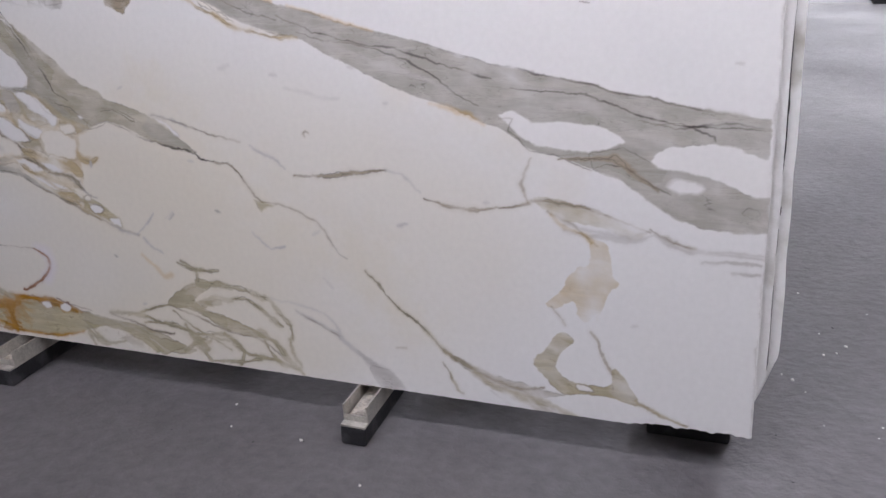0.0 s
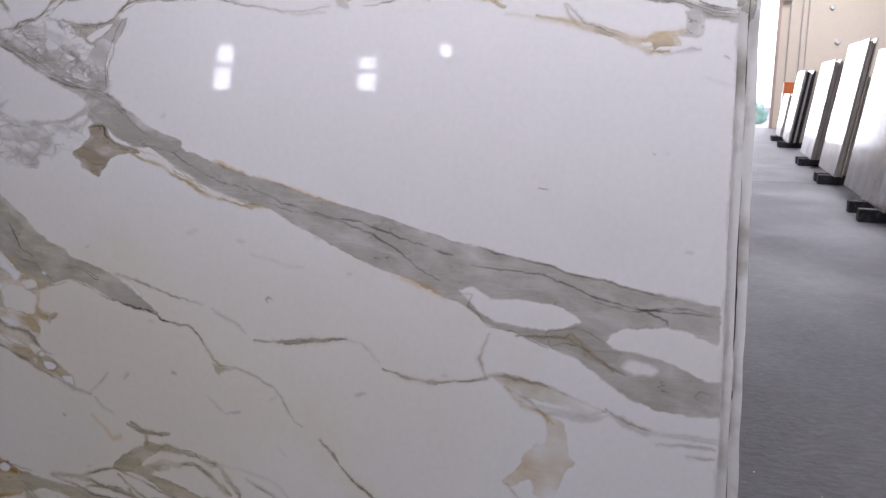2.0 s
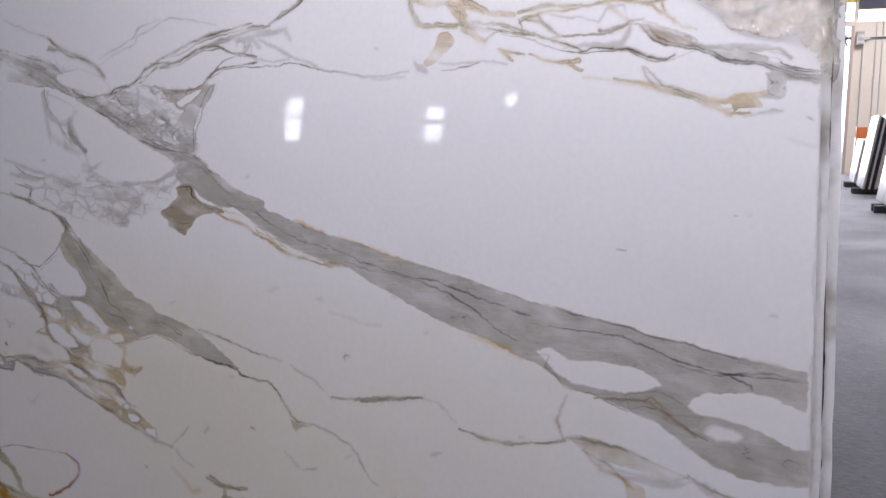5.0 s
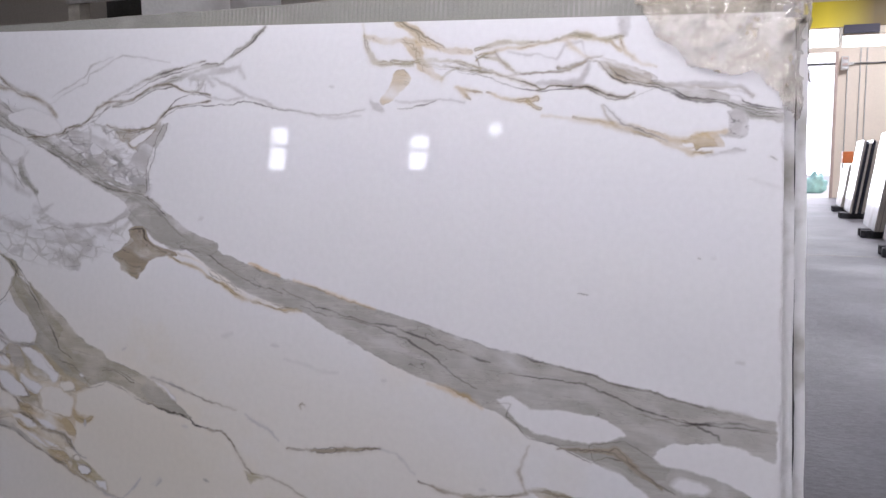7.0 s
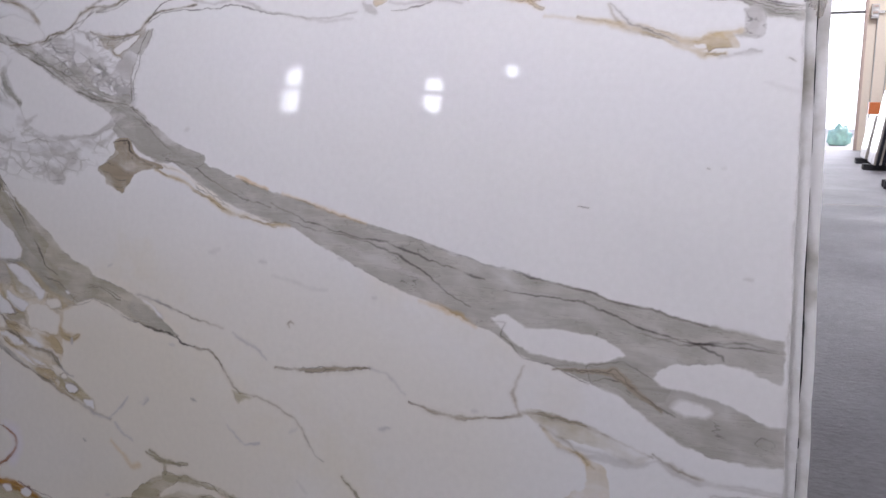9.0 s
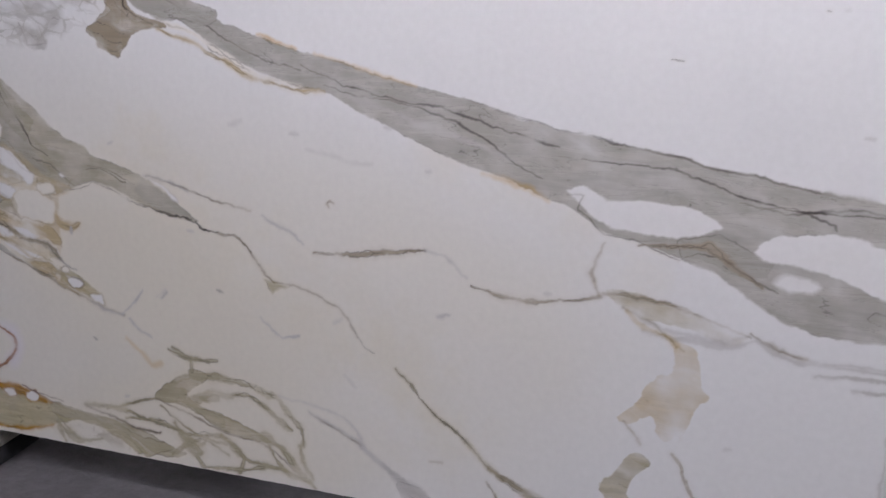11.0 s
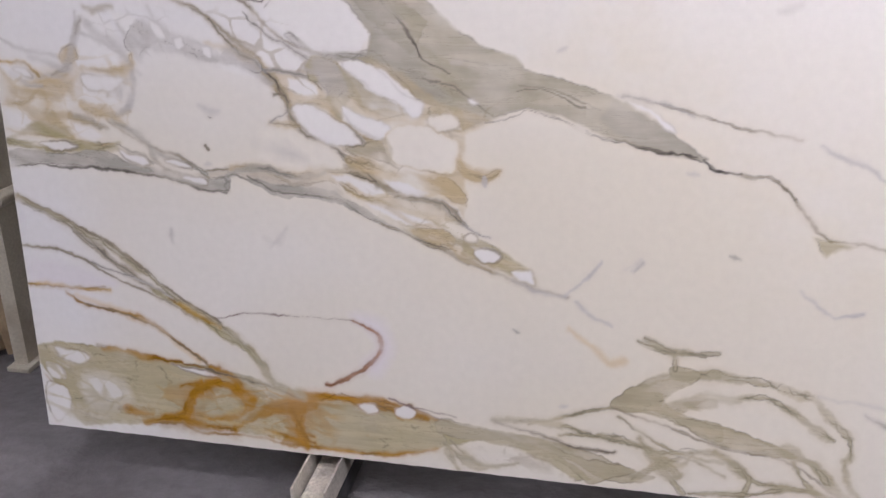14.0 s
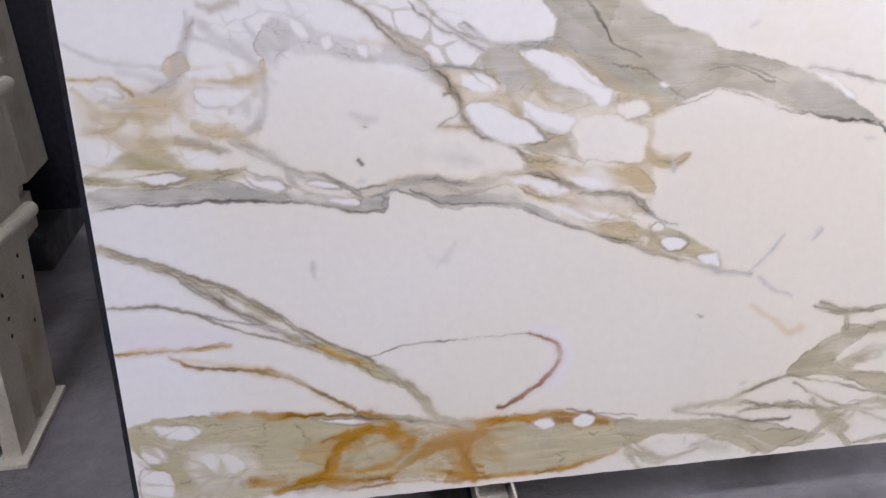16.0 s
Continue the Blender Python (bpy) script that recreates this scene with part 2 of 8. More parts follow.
WALL_H = 9.2
DOOR_X = 3.26
far_wall = boxes("wall_far", [(DOOR_X, 37.0, 0, 12, 37.3, 6.3), (-16, 37.0, 0, -1.6, 37.3, WALL_H), (-1.6, 37.0, 7.12, DOOR_X, 37.3, WALL_H), (DOOR_X, 37.0, 6.8, 12, 37.3, WALL_H)], CREAM, bevel=0)
tagged(far_wall, "cream painted wall with a tall loading door opening", "wall", kind="structure")
for name, box in (("wall_left", (-16.3, -10.3, 0, -16, 37.3, WALL_H)), ("wall_right", (12, -10.3, 0, 12.3, 37.3, WALL_H))):
    tagged(boxes(name, [box], SHADE_WALL, bevel=0), "plain plastered side wall of the hall", "wall", kind="structure")

# window openings of the near wall, x0 x1 z0 z1
WINDOWS = [(-9.44, -9.30, 4.43, 5.10), (-8.32, -7.82, 4.42, 5.29), (-5.57, -5.14, 4.44, 5.10), (-4.18, -3.89, 5.02, 5.31)]


def wall_with_openings(name, x0, x1, h, y0, y1, holes, mat):
    xs = sorted({x0, x1, *(a for hole in holes for a in hole[:2])})
    spec = []
    for a, b in zip(xs, xs[1:]):
        hole = next((q for q in holes if q[0] <= a + 1e-6 and q[1] >= b - 1e-6), None)
        spec += [(a, y0, 0, b, y1, hole[2]), (a, y0, hole[3], b, y1, h)] if hole else [(a, y0, 0, b, y1, h)]
    return boxes(name, spec, mat, bevel=0)


tagged(wall_with_openings("wall_near", -16, 12, WALL_H, -10.3, -10.0, WINDOWS, SHADE_WALL), "plastered wall with small high windows", "wall", kind="structure")
for k, (a, b, c, d) in enumerate(WINDOWS):
    w = tagged(new(f"window_{k + 1}"), "small high window with a pale frame and crossbar", "window", kind="structure")
    bm = bmesh.new()
    for s in ((a, c, b, c + 0.03), (a, d - 0.03, b, d), (a, c + 0.03, a + 0.03, d - 0.03), (b - 0.03, c + 0.03, b, d - 0.03)):
        bm_box(bm, s[0], -10.2, s[1], s[2], -10.12, s[3])
    part("window_frame", bm, WHITE, w)
    if d - c > 0.5:
        mid = c + (d - c) * 0.55
        boxes("crossbar", [(a + 0.03, -10.19, mid - 0.035, b - 0.03, -10.13, mid + 0.035)], WHITE, w, bevel=0)
        spans = ((c + 0.03, mid - 0.035), (mid + 0.035, d - 0.03))
    else:
        spans = ((c + 0.03, d - 0.03),)
    for lo, hi in spans:
        pane = boxes("pane", [(a + 0.03, -10.165, lo, b - 0.03, -10.16, hi)], GLASS, w, bevel=0)
        pane.visible_shadow = False

# closed roof; pale panels are added where the daylight fill lamps hang
roof_bm = bmesh.new()
bm_box(roof_bm, -16.3, -10.3, WALL_H, 12.3, 37.3, WALL_H + 0.12)
for py in np.arange(-9, 37, 3.0):
    bm_box(roof_bm, -16, py, WALL_H - 0.22, 12, py + 0.12, WALL_H)
for px in (-9.0, -1.2, 6.6):
    bm_box(roof_bm, px, -10, WALL_H - 0.5, px + 0.18, 37, WALL_H - 0.22)
tagged(part("ceiling", roof_bm, ROOF), "brown sheet roof on steel purlins", "roof", kind="structure")
for sx, sy in ((-4.0, -5.2), (3.2, -4.2), (-4.0, 7.0), (3.0, 9.0), (3.0, 22.0), (5.0, 31.0)):
    s = boxes("roof_light", [(sx - 1.05, sy - 2.55, 8.93, sx + 1.05, sy + 2.55, 8.97)], WHITE, bevel=0)
    tagged(s, "pale panel added over a daylight fill lamp, out of view", "roof light", kind="structure")

# far door: jamb, rail, beam, post, fixtures on the wall
tagged(boxes("door_jamb", [(DOOR_X - 0.11, 36.9, 0, DOOR_X, 37.2, 6.2)], BROWN), "red-brown steel door jamb", "door frame", kind="structure")
tagged(boxes("door_rail", [(-1.6, 36.95, 5.58, DOOR_X - 0.11, 37.1, 5.68)], DARK_STEEL), "thin dark rail across the loading door", "door rail", kind="structure")
tagged(boxes("lintel_beam", [(-1.6, 36.85, 6.12, DOOR_X + 0.05, 37.2, 6.32)], CREAM), "cream beam over the loading door", "beam", kind="structure")
tagged(boxes("clerestory_post", [(DOOR_X - 0.02, 36.95, 6.32, DOOR_X + 0.12, 37.2, 7.1)], STEEL), "steel post in the bright strip over the wall", "post", kind="structure")
for name, px in (("conduit", 4.1), ("conduit", 4.34), ("conduit", 3.62)):
    bm = bmesh.new()
    bm_tube(bm, (px, 36.95, 0), (px, 36.95, 6.28 if px > 4 else 5.4), 0.025, sides=10)
    tagged(part(name, bm, GALV), "thin grey conduit running up the cream wall", "conduit", kind="structure")
bm = bmesh.new()
bm_tube(bm, (3.7, 36.94, 5.62), (11.9, 36.94, 5.62), 0.03, sides=10)
tagged(part("cable", bm, DARK_STEEL), "dark cable strung along the cream wall", "cable", kind="structure")
gear = tagged(new("junction_box"), "grey electric switch gear fixed to the wall", "switch box")
boxes("case", [(3.36, 36.7, 5.35, 3.64, 36.98, 5.9)], GALV, gear)
for k in range(4):
    boxes("switch", [(3.40, 36.66, 5.40 + k * 0.125, 3.60, 36.70, 5.48 + k * 0.125)], BROWN if k % 2 else WHITE, gear, bevel=0.006)
boxes("bracket", [(3.64, 36.85, 5.56, 3.86, 36.98, 5.66)], GALV, gear)
for dx, dz in ((5.23, 5.07), (5.55, 3.66)):
    bm = bmesh.new()
    bmesh.ops.create_cone(bm, cap_ends=True, segments=16, radius1=0.12, radius2=0.08, depth=0.1, matrix=pose(dx, 36.94, dz, 90))
    tagged(part("wall_lamp", bm, WHITE), "small round white fitting on the cream wall", "wall fitting")

sign = tagged(new("hanging_sign"), "large yellow sign with a dark panel hung over the door", "sign")
boxes("printed_panel", [(-1.4, 36.9, 7.14, 8.5, 36.998, 8.2)], YELLOW, sign)
boxes("navy_panel", [(3.4, 36.85, 6.84, 4.75, 36.895, 7.2)], NAVY, sign, "dark navy lower edge")
for bx in (5.2, 5.75):
    boxes("emblem", [(bx, 36.85, 7.45, bx + 0.4, 36.895, 7.85)], NAVY, sign, bevel=0)
    boxes("letter_bar", [(bx + 0.08, 36.85, 7.24, bx + 0.30, 36.895, 7.40)], YELLOW, sign, bevel=0)
crate = boxes("orange_bin", [(3.0, 30.6, 1.52, 3.34, 31.0, 1.92)], ORANGE, None, bevel=0.02)
tagged(crate, "orange plastic bin set on a grey stand", "bin")
stand = boxes("bin_stand", [(2.98, 30.55, 0, 3.36, 31.05, 1.52)], GALV, bevel=0.01)
tagged(stand, "grey steel stand carrying an orange bin", "stand")
bm = bmesh.new()
bmesh.ops.create_icosphere(bm, subdivisions=4, radius=1.0)
for v in bm.verts:
    n = noise.noise(v.co * 2.1) * 0.35 + noise.noise(v.co * 6) * 0.12
    v.co *= 1 + n
    v.co = Vector((v.co.x * 0.5, v.co.y * 0.45, max(v.co.z, -0.6) * 0.6 + 0.36))
bmesh.ops.translate(bm, verts=bm.verts, vec=(3.0, 43, -0.02))
tagged(part("tarp_pile", bm, TEAL, smooth=True), "turquoise sheet over a pile in the bright yard", "tarpaulin")

for lx, ly in ((0.95, 20.0),):
    fix = tagged(new("hanging_lamp"), "white tube lamp hung on two wires from the roof", "lamp", "hanging lamps")
    boxes("housing", [(lx - 0.17, ly - 0.78, 4.88, lx + 0.17, ly + 0.78, 4.95)], WHITE, fix, bevel=0.01)
    for dy in (-0.6, 0.6):
        bm = bmesh.new()
        bm_tube(bm, (lx, ly + dy, 4.95), (lx, ly + dy, 9.2), 0.006, sides=6)
        part("wire", bm, DARK_STEEL, fix)


def glowing(name, colour, strength):
    mat = bpy.data.materials.new(name)
    mat.use_nodes = True
    b = mat.node_tree.nodes["Principled BSDF"]
    b.inputs["Base Color"].default_value = (0, 0, 0, 1)
    b.inputs["Emission Color"].default_value = (*colour, 1)
    b.inputs["Emission Strength"].default_value = strength
    return mat


BRIGHT_SKY = glowing("bright_sky", (0.92, 0.96, 1.0), 16.0)
HAZE = glowing("hazy_distance", (0.96, 0.98, 1.0), 3.0)
tagged(boxes("backdrop_near", [(-18, -14.2, 0, 2, -14.0, 9)], BRIGHT_SKY, bevel=0), "bright sky outside the small windows", "sky", kind="structure")
tagged(boxes("backdrop_far", [(-30, 90, 0, 40, 90.5, 30)], HAZE, bevel=0), "hazy bright distance beyond the yard", "sky", kind="structure")

# housing and wires of the added, unseen fill lamp
fill_lamp = tagged(new("fill_batten"), "long tube lamp added out of view to light the slabs", "lamp")
bm = bmesh.new()
bm_box(bm, -1.65, -0.15, 0.012, 1.65, 0.15, 0.07, bevel=0.015, m=FILL_POSE)
part("housing", bm, WHITE, fill_lamp)
for wx in (-2.1, 0.7):
    bm = bmesh.new()
    bm_tube(bm, (wx + 0.45, -0.98, 3.34), (wx + 0.45, -0.98, 9.2), 0.008, sides=6)
    part("wire", bm, DARK_STEEL, fill_lamp)

# ---------------------------------------------------------------- slab rows along the aisle
LEAN = radians(8.0)
SLAB = pose(0, 0, 0.13, -8, 0, 0)


def stone_slab(name, length, height, thick, face, edge, m, label, group, wob=0.012):
    """One sawn slab: polished faces, slightly uneven sawn edges."""
    bm = bmesh.new()
    nx, nz = 14, 10
    ring = [(length * i / nx, 0.0) for i in range(nx)] + [(length, height * i / nz) for i in range(nz)]
    ring += [(length * (1 - i / nx), height) for i in range(nx)] + [(0.0, height * (1 - i / nz)) for i in range(nz)]
    s = random.random() * 50
    out = []
    for x, z in ring:
        a, b = noise.noise((x * 2 + s, z * 2, 0)), noise.noise((x * 2, z * 2 + s, 3))
        out.append((x + a * wob, z + (b * wob if z > 0 else abs(b) * wob * 0.3)))
    front = [bm.verts.new((x, 0, z)) for x, z in out]
    back = [bm.verts.new((x, thick, z)) for x, z in out]
    bm.faces.new(list(reversed(front)))
    bm.faces.new(back)
    for i in range(len(out)):
        j = (i + 1) % len(out)
        bm.faces.new((front[i], front[j], back[j], back[i])).material_index = 1
    ob = new(name, mesh_of(name, bm, face))
    ob.data.materials.append(edge)
    ob.matrix_world = m
    return tagged(ob, label, "stone slab", group)


def row_x(y):
    return 1.93 + 0.026 * y


# near end, far end, height, front face, number of slabs, base
ROW = [
    (26.6, 28.8, 1.36, STONE_WHITE, 6, "pale slabs wrapped in film at the row's end"),
    (23.4, 25.5, 2.04, STONE_WHITE, 5, "glossy white slab over dark slabs, leaning on its frame"),
    (17.2, 19.6, 2.12, STONE_WHITE, 6, "tall glossy white slab with a pale beige sawn edge"),
    (13.4, 15.7, 2.34, STONE_BEIGE, 4, "tall pinkish beige polished slab reflecting the yard"),
    (8.9, 12.2, 2.10, STONE_GREY, 4, "cloudy grey polished slab with a white band"),
    (4.6, 8.3, 2.10, STONE_GREY, 3, "grey veined polished slab leaning on its frame"),
]
for y0, y1, h, face, count, label in ROW:
    base = 0.16
    step = 0.075 if 23 < y0 < 24 else 0.035
    for k in range(count):
        turn = Matrix.Translation((row_x(y1) + step * k, y1 - 0.03 * (k % 2), base)) @ Matrix.Rotation(math.atan2(y1 - y0, row_x(y0) - row_x(y1)) * -1, 4, "Z") @ pose(0, 0, 0, -8)
        f = face if k == 0 else (STONE_DARK_AND_GAP if face is STONE_WHITE and 23 < y0 < 24 else STONE_BEIGE)
        e = (STONE_DARK_AND_GAP if 23 < y0 < 24 and k % 2 else EDGE_GREY) if k else EDGE_GREY
        stone_slab("stone_slab", y1 - y0 - 0.012 * (k % 3), h - 0.04 * (k % 3), step * 0.75, f, e, turn, label if k == 0 else "sawn slab standing behind a polished slab", "slabs along the aisle")
    for fy in (y0 + 0.35, y0 + (y1 - y0) * 0.36):
        foot = boxes("timber_bearer", [(row_x(fy) - 0.22, fy - 0.09, 0, row_x(fy) + 0.75, fy + 0.09, base)], RUBBER, bevel=0.012)
        tagged(foot, "black rubber-faced bearer under leaning slabs", "bearer", "bearers along the aisle")
    # frame that the bundle leans on
    fr = tagged(new("slab_rack"), "beige steel rack behind leaning slabs", "rack")
    for fy in (y0 + 0.5, y1 - 0.5):
        bm = bmesh.new()
        bx = row_x(fy) + step * count + 0.06
        bm_box(bm, 0, -0.05, 0, 0.1, 0.05, h * 0.8, bevel=0.006, m=pose(bx, fy, 0, 0, 8, 0))
        part("post", bm, STEEL, fr)

# ---------------------------------------------------------------- the bundle in front of the camera


def bundle_slab(x0, x1, z0, height, y, thick, face, edge, label, cut=0.0, name="stone_slab", slope=0.035):
    """A slab of the leaning bundle; its lower corner at x1 may be broken off by cut metres."""
    bm = bmesh.new()
    n = 40
    outline = [(x0 + (x1 - cut * 0.35 - x0) * i / n, z0) for i in range(n)]
    outline += [(x1 - cut * 0.35 * (1 - i / 12), z0 + cut * i / 12) for i in range(12)]
    outline += [(x1 - 0.024 * (z0 + cut + (height - cut) * i / n), z0 + cut + (height - cut) * i / n) for i in range(n)]
    outline += [(x1 - 0.024 * height - (x1 - 0.024 * height - x0) * i / n, z0 + height + slope * (x1 - x0) * i / n) for i in range(n)]
    outline += [(x0, z0 + (height + slope * (x1 - x0)) * (1 - i / n)) for i in range(n)]
    s = y * 100
    pts = [(x + 0.004 * noise.noise((x * 9, z * 9, s)), z + 0.004 * noise.noise((x * 9, z * 9, s + 7))) for x, z in outline]
    front = [bm.verts.new((x, y, z)) for x, z in pts]
    back = [bm.verts.new((x, y + thick, z)) for x, z in pts]
    bm.faces.new(front)
    bm.faces.new(list(reversed(back)))
    for i in range(len(pts)):
        j = (i + 1) % len(pts)
        bm.faces.new((front[i], front[j], back[j], back[i])).material_index = 1
    ob = new(name, mesh_of(name, bm, face))
    ob.data.materials.append(edge)
    ob.matrix_world = SLAB
    return tagged(ob, label, "stone slab", "slabs of the bundle")


bundle_slab(-3.28, 0.026, 0.0, 1.93, 0.026, 0.02, WHITE_VEINED, EDGE_TAN, "white marble slab with a sawn edge behind the front slab", 0.20)
# added dark sheet: paints the shaded gap line between the slabs
bundle_slab(-3.28, 0.0285, 0.0, 1.93, 0.0475, 0.003, STONE_DARK_AND_GAP, STONE_DARK_AND_GAP, "thin dark sheet painting the shade of the gap between two slabs", 0.22, name="spacer_sheet")
bundle_slab(-3.29, 0.056, 0.0, 1.92, 0.052, 0.02, WHITE_VEINED, EDGE_TAN, "white marble slab with a chipped lower corner", 0.26)
bundle_slab(-3.335, 0.045, 0.0, 1.94, 0.078, 0.02, STONE_DARK_AND_GAP, STONE_DARK_AND_GAP, "dark polished slab standing inside the bundle", 0.3)
net = bundle_slab(-3.30, 0.02, 0.0, 2.09, 0.105, 0.02, BACKING, EDGE_GREY, "grey-green slab back with ribbed resin netting", 0.3, slope=0.0)
bm = bmesh.new()
for k in range(120):
    x = -1.9 + k * 0.0155
    bm_box(bm, x, 0.1025, 1.86, x + 0.006, 0.1055, 2.085)
ribs = part("netting_ribs", bm, BACKING, net)
film = boxes("blue_film", [(-0.05, 0.092, 1.75, 0.0, 0.1035, 1.99)], BLUE_TAPE, None, bevel=0.003)
film.matrix_world = SLAB
tagged(film, "blue-grey film stuck on a slab's end", "film")


def rail(x):
    r = tagged(new("slab_rail"), "worn steel channel on a black rubber block under the slabs", "rail", "rails under the bundle")
    r.location = (x, -0.15, 0)
    boxes("rubber_block", [(-0.042, 0.0, 0, 0.042, 0.75, 0.062)], RUBBER, r, bevel=0.008)
    bm = bmesh.new()
    bm_box(bm, -0.042, 0.004, 0.062, 0.042, 0.75, 0.070, bevel=0.002)
    bm_box(bm, -0.042, 0.03, 0.070, -0.036, 0.75, 0.127, bevel=0.002)
    bm_box(bm, 0.036, 0.03, 0.070, 0.042, 0.75, 0.127, bevel=0.002)
    part("channel", bm, GALV, r)
    boxes("end_lip", [(-0.036, 0.03, 0.070, 0.036, 0.036, 0.092)], GALV, r, bevel=0.002)
    boxes("packing_strip", [(-0.03, 0.05, 0.071, 0.03, 0.75, 0.084)], DUST, r, "pale dusty packing strip", bevel=0.004)
    return r


for rx in (-2.57, -1.17):
    rail(rx)
blk = boxes("dark_block", [(-0.30, 0.16, 0, -0.05, 0.55, 0.128)], RUBBER, bevel=0.01)
tagged(blk, "dark timber block under the slab's corner", "block")
bm = bmesh.new()
bm_box(bm, -3.25, 0.42, 0.0, -0.05, 0.54, 0.12, bevel=0.01)
tagged(part("base_beam", bm, DARK_STEEL), "dark steel base beam under the bundle", "beam")

# ---------------------------------------------------------------- rack behind and beside the bundle
rack = tagged(new("slab_rack"), "beige painted steel rack with pipe sockets, paint chipped", "rack")


def rack_panel(x, z0, z1, front, back, parent):
    """A folded steel upright; front and back give y at the floor and its gain with height."""
    bm = bmesh.new()
    prof = [(0.0, 0.0), (0.035, 0.03), (0.42, 0.03), (0.45, 0.012), (0.52, 0.012), (0.58, 0.03), (0.965, 0.03), (1.0, 0.0)]

    def rim(z, inset):
        y0, y1 = front[0] + front[1] * z, back[0] + back[1] * z
        return [bm.verts.new((x + d - inset, y0 + (y1 - y0) * u, z)) for u, d in prof]

    steps = np.linspace(z0, z1, 9)
    outer, inner = [rim(z, 0.0) for z in steps], [rim(z, 0.008) for z in steps]
    for k in range(8):
        for i in range(len(prof) - 1):
            bm.faces.new((outer[k][i], outer[k][i + 1], outer[k + 1][i + 1], outer[k + 1][i]))
            bm.faces.new((inner[k][i + 1], inner[k][i], inner[k + 1][i], inner[k + 1][i + 1]))
        for i in (0, -1):
            bm.faces.new((outer[k][i], outer[k + 1][i], inner[k + 1][i], inner[k][i]))
    for rims in (0, -1):
        for i in range(len(prof) - 1):
            bm.faces.new((outer[rims][i], inner[rims][i], inner[rims][i + 1], outer[rims][i + 1]))
    return part("upright", bm, STEEL, parent)


def rack_y(z, u):
    """How far back a point of the near upright lies, u from its front to its back edge."""
    return (0.395 + 0.075 * z) * (1 - u) + (0.705 + 0.175 * z) * u


rack_panel(-3.72, 0.012, 2.1, (0.395, 0.075), (0.705, 0.175), rack)
for pz in (0.55, 0.87, 1.25):
    bm = bmesh.new()
    bm_tube(bm, (-3.672, rack_y(pz, 0) - 0.012, pz), (-3.672, rack_y(pz, 0.97), pz - 0.025), 0.022, 0.006)
    bm_tube(bm, (-3.672, rack_y(pz, 0) - 0.014, pz), (-3.672, rack_y(pz, 0) + 0.012, pz - 0.001), 0.026, 0.005)
    part("pipe_socket", bm, STEEL, rack, smooth=False)
for u, bz in ((0.25, 0.925), (0.68, 0.93), (0.25, 1.03), (0.68, 1.04)):
    bm = bmesh.new()
    yy = rack_y(bz, u)
    bm_tube(bm, (-3.70, yy, bz), (-3.625, yy, bz), 0.009, sides=8)
    bm_tube(bm, (-3.685, yy, bz), (-3.665, yy, bz), 0.021, sides=6)
    bm_tube(bm, (-3.645, yy, bz), (-3.632, yy, bz), 0.017, sides=6)
    part("bolt", bm, GALV, rack)
bm = bmesh.new()
bm_box(bm, -3.745, 0.375, 0.0, -3.668, 0.715, 0.016, bevel=0.004)
part("sill", bm, STEEL, rack, "rust-chipped bottom plate")
# solid black discs paint the shade inside the bolt holes
for u, zz in ((0.33, 0.40), (0.35, 0.335), (0.34, 0.29), (0.72, 0.44), (0.74, 0.38), (0.12, 0.62), (0.8, 0.25)):
    bm = bmesh.new()
    yy = rack_y(zz, u)
    bm_tube(bm, (-3.70, yy, zz), (-3.6885, yy, zz), 0.006, sides=10)
    part("bolt_hole", bm, RUBBER, rack)
rack_panel(-3.95, 0.36, 2.3, (1.15, -0.08), (1.75, -0.08), rack)
boxes("cross_beam", [(-4.9, 1.22, 0.30, -4.02, 1.32, 0.40)], STEEL, rack)
for bx in (-2.7, -1.8, -0.9):
    bm = bmesh.new()
    bm_box(bm, -0.05, 0, 0, 0.05, 0.1, 2.0, bevel=0.006, m=pose(bx, 0.22, 0.02, -8))
    part("back_post", bm, STEEL, rack)
dark_stack = []
for k in range(3):
    s = stone_slab("stone_slab", 2.6, 1.7, 0.03, STONE_DARK_AND_GAP, STONE_DARK_AND_GAP, pose(-6.2, 1.75 + 0.05 * k, 0.14, 6), "dark polished slab leaning on the rack's far side", "dark slabs behind the rack")
for kx in (-5.8, -4.0):
    tagged(boxes("timber_bearer", [(kx - 0.08, 1.5, 0, kx + 0.08, 2.3, 0.14)], RUBBER, bevel=0.01), "black bearer under dark slabs", "bearer")


def plank(a, b, w, t, roll, label):
    a, b = Vector(a), Vector(b)
    m = Matrix.Translation(a) @ (b - a).to_track_quat("Z", "X").to_matrix().to_4x4() @ Matrix.Rotation(radians(roll), 4, "Z")
    bm = bmesh.new()
    bm_box(bm, -w / 2, -t / 2, 0, w / 2, t / 2, (b - a).length, bevel=0.006, m=m)
    return tagged(part("timber_plank", bm, TIMBER), label, "plank", "planks beside the rack")


plank((-3.755, 0.50, 0.01), (-4.02, 0.72, 0.80), 0.06, 0.125, 35, "pale sawn timber plank leaning beside the rack")
plank((-3.845, 0.46, 0.01), (-4.20, 0.64, 0.72), 0.05, 0.11, 30, "weathered timber plank leaning beside another")
plank((-3.98, 0.52, 0.01), (-4.45, 0.70, 1.0), 0.05, 0.11, 15, "dark old timber plank leaning at the back")
sack = bmesh.new()
bmesh.ops.create_icosphere(sack, subdivisions=4, radius=1.0)
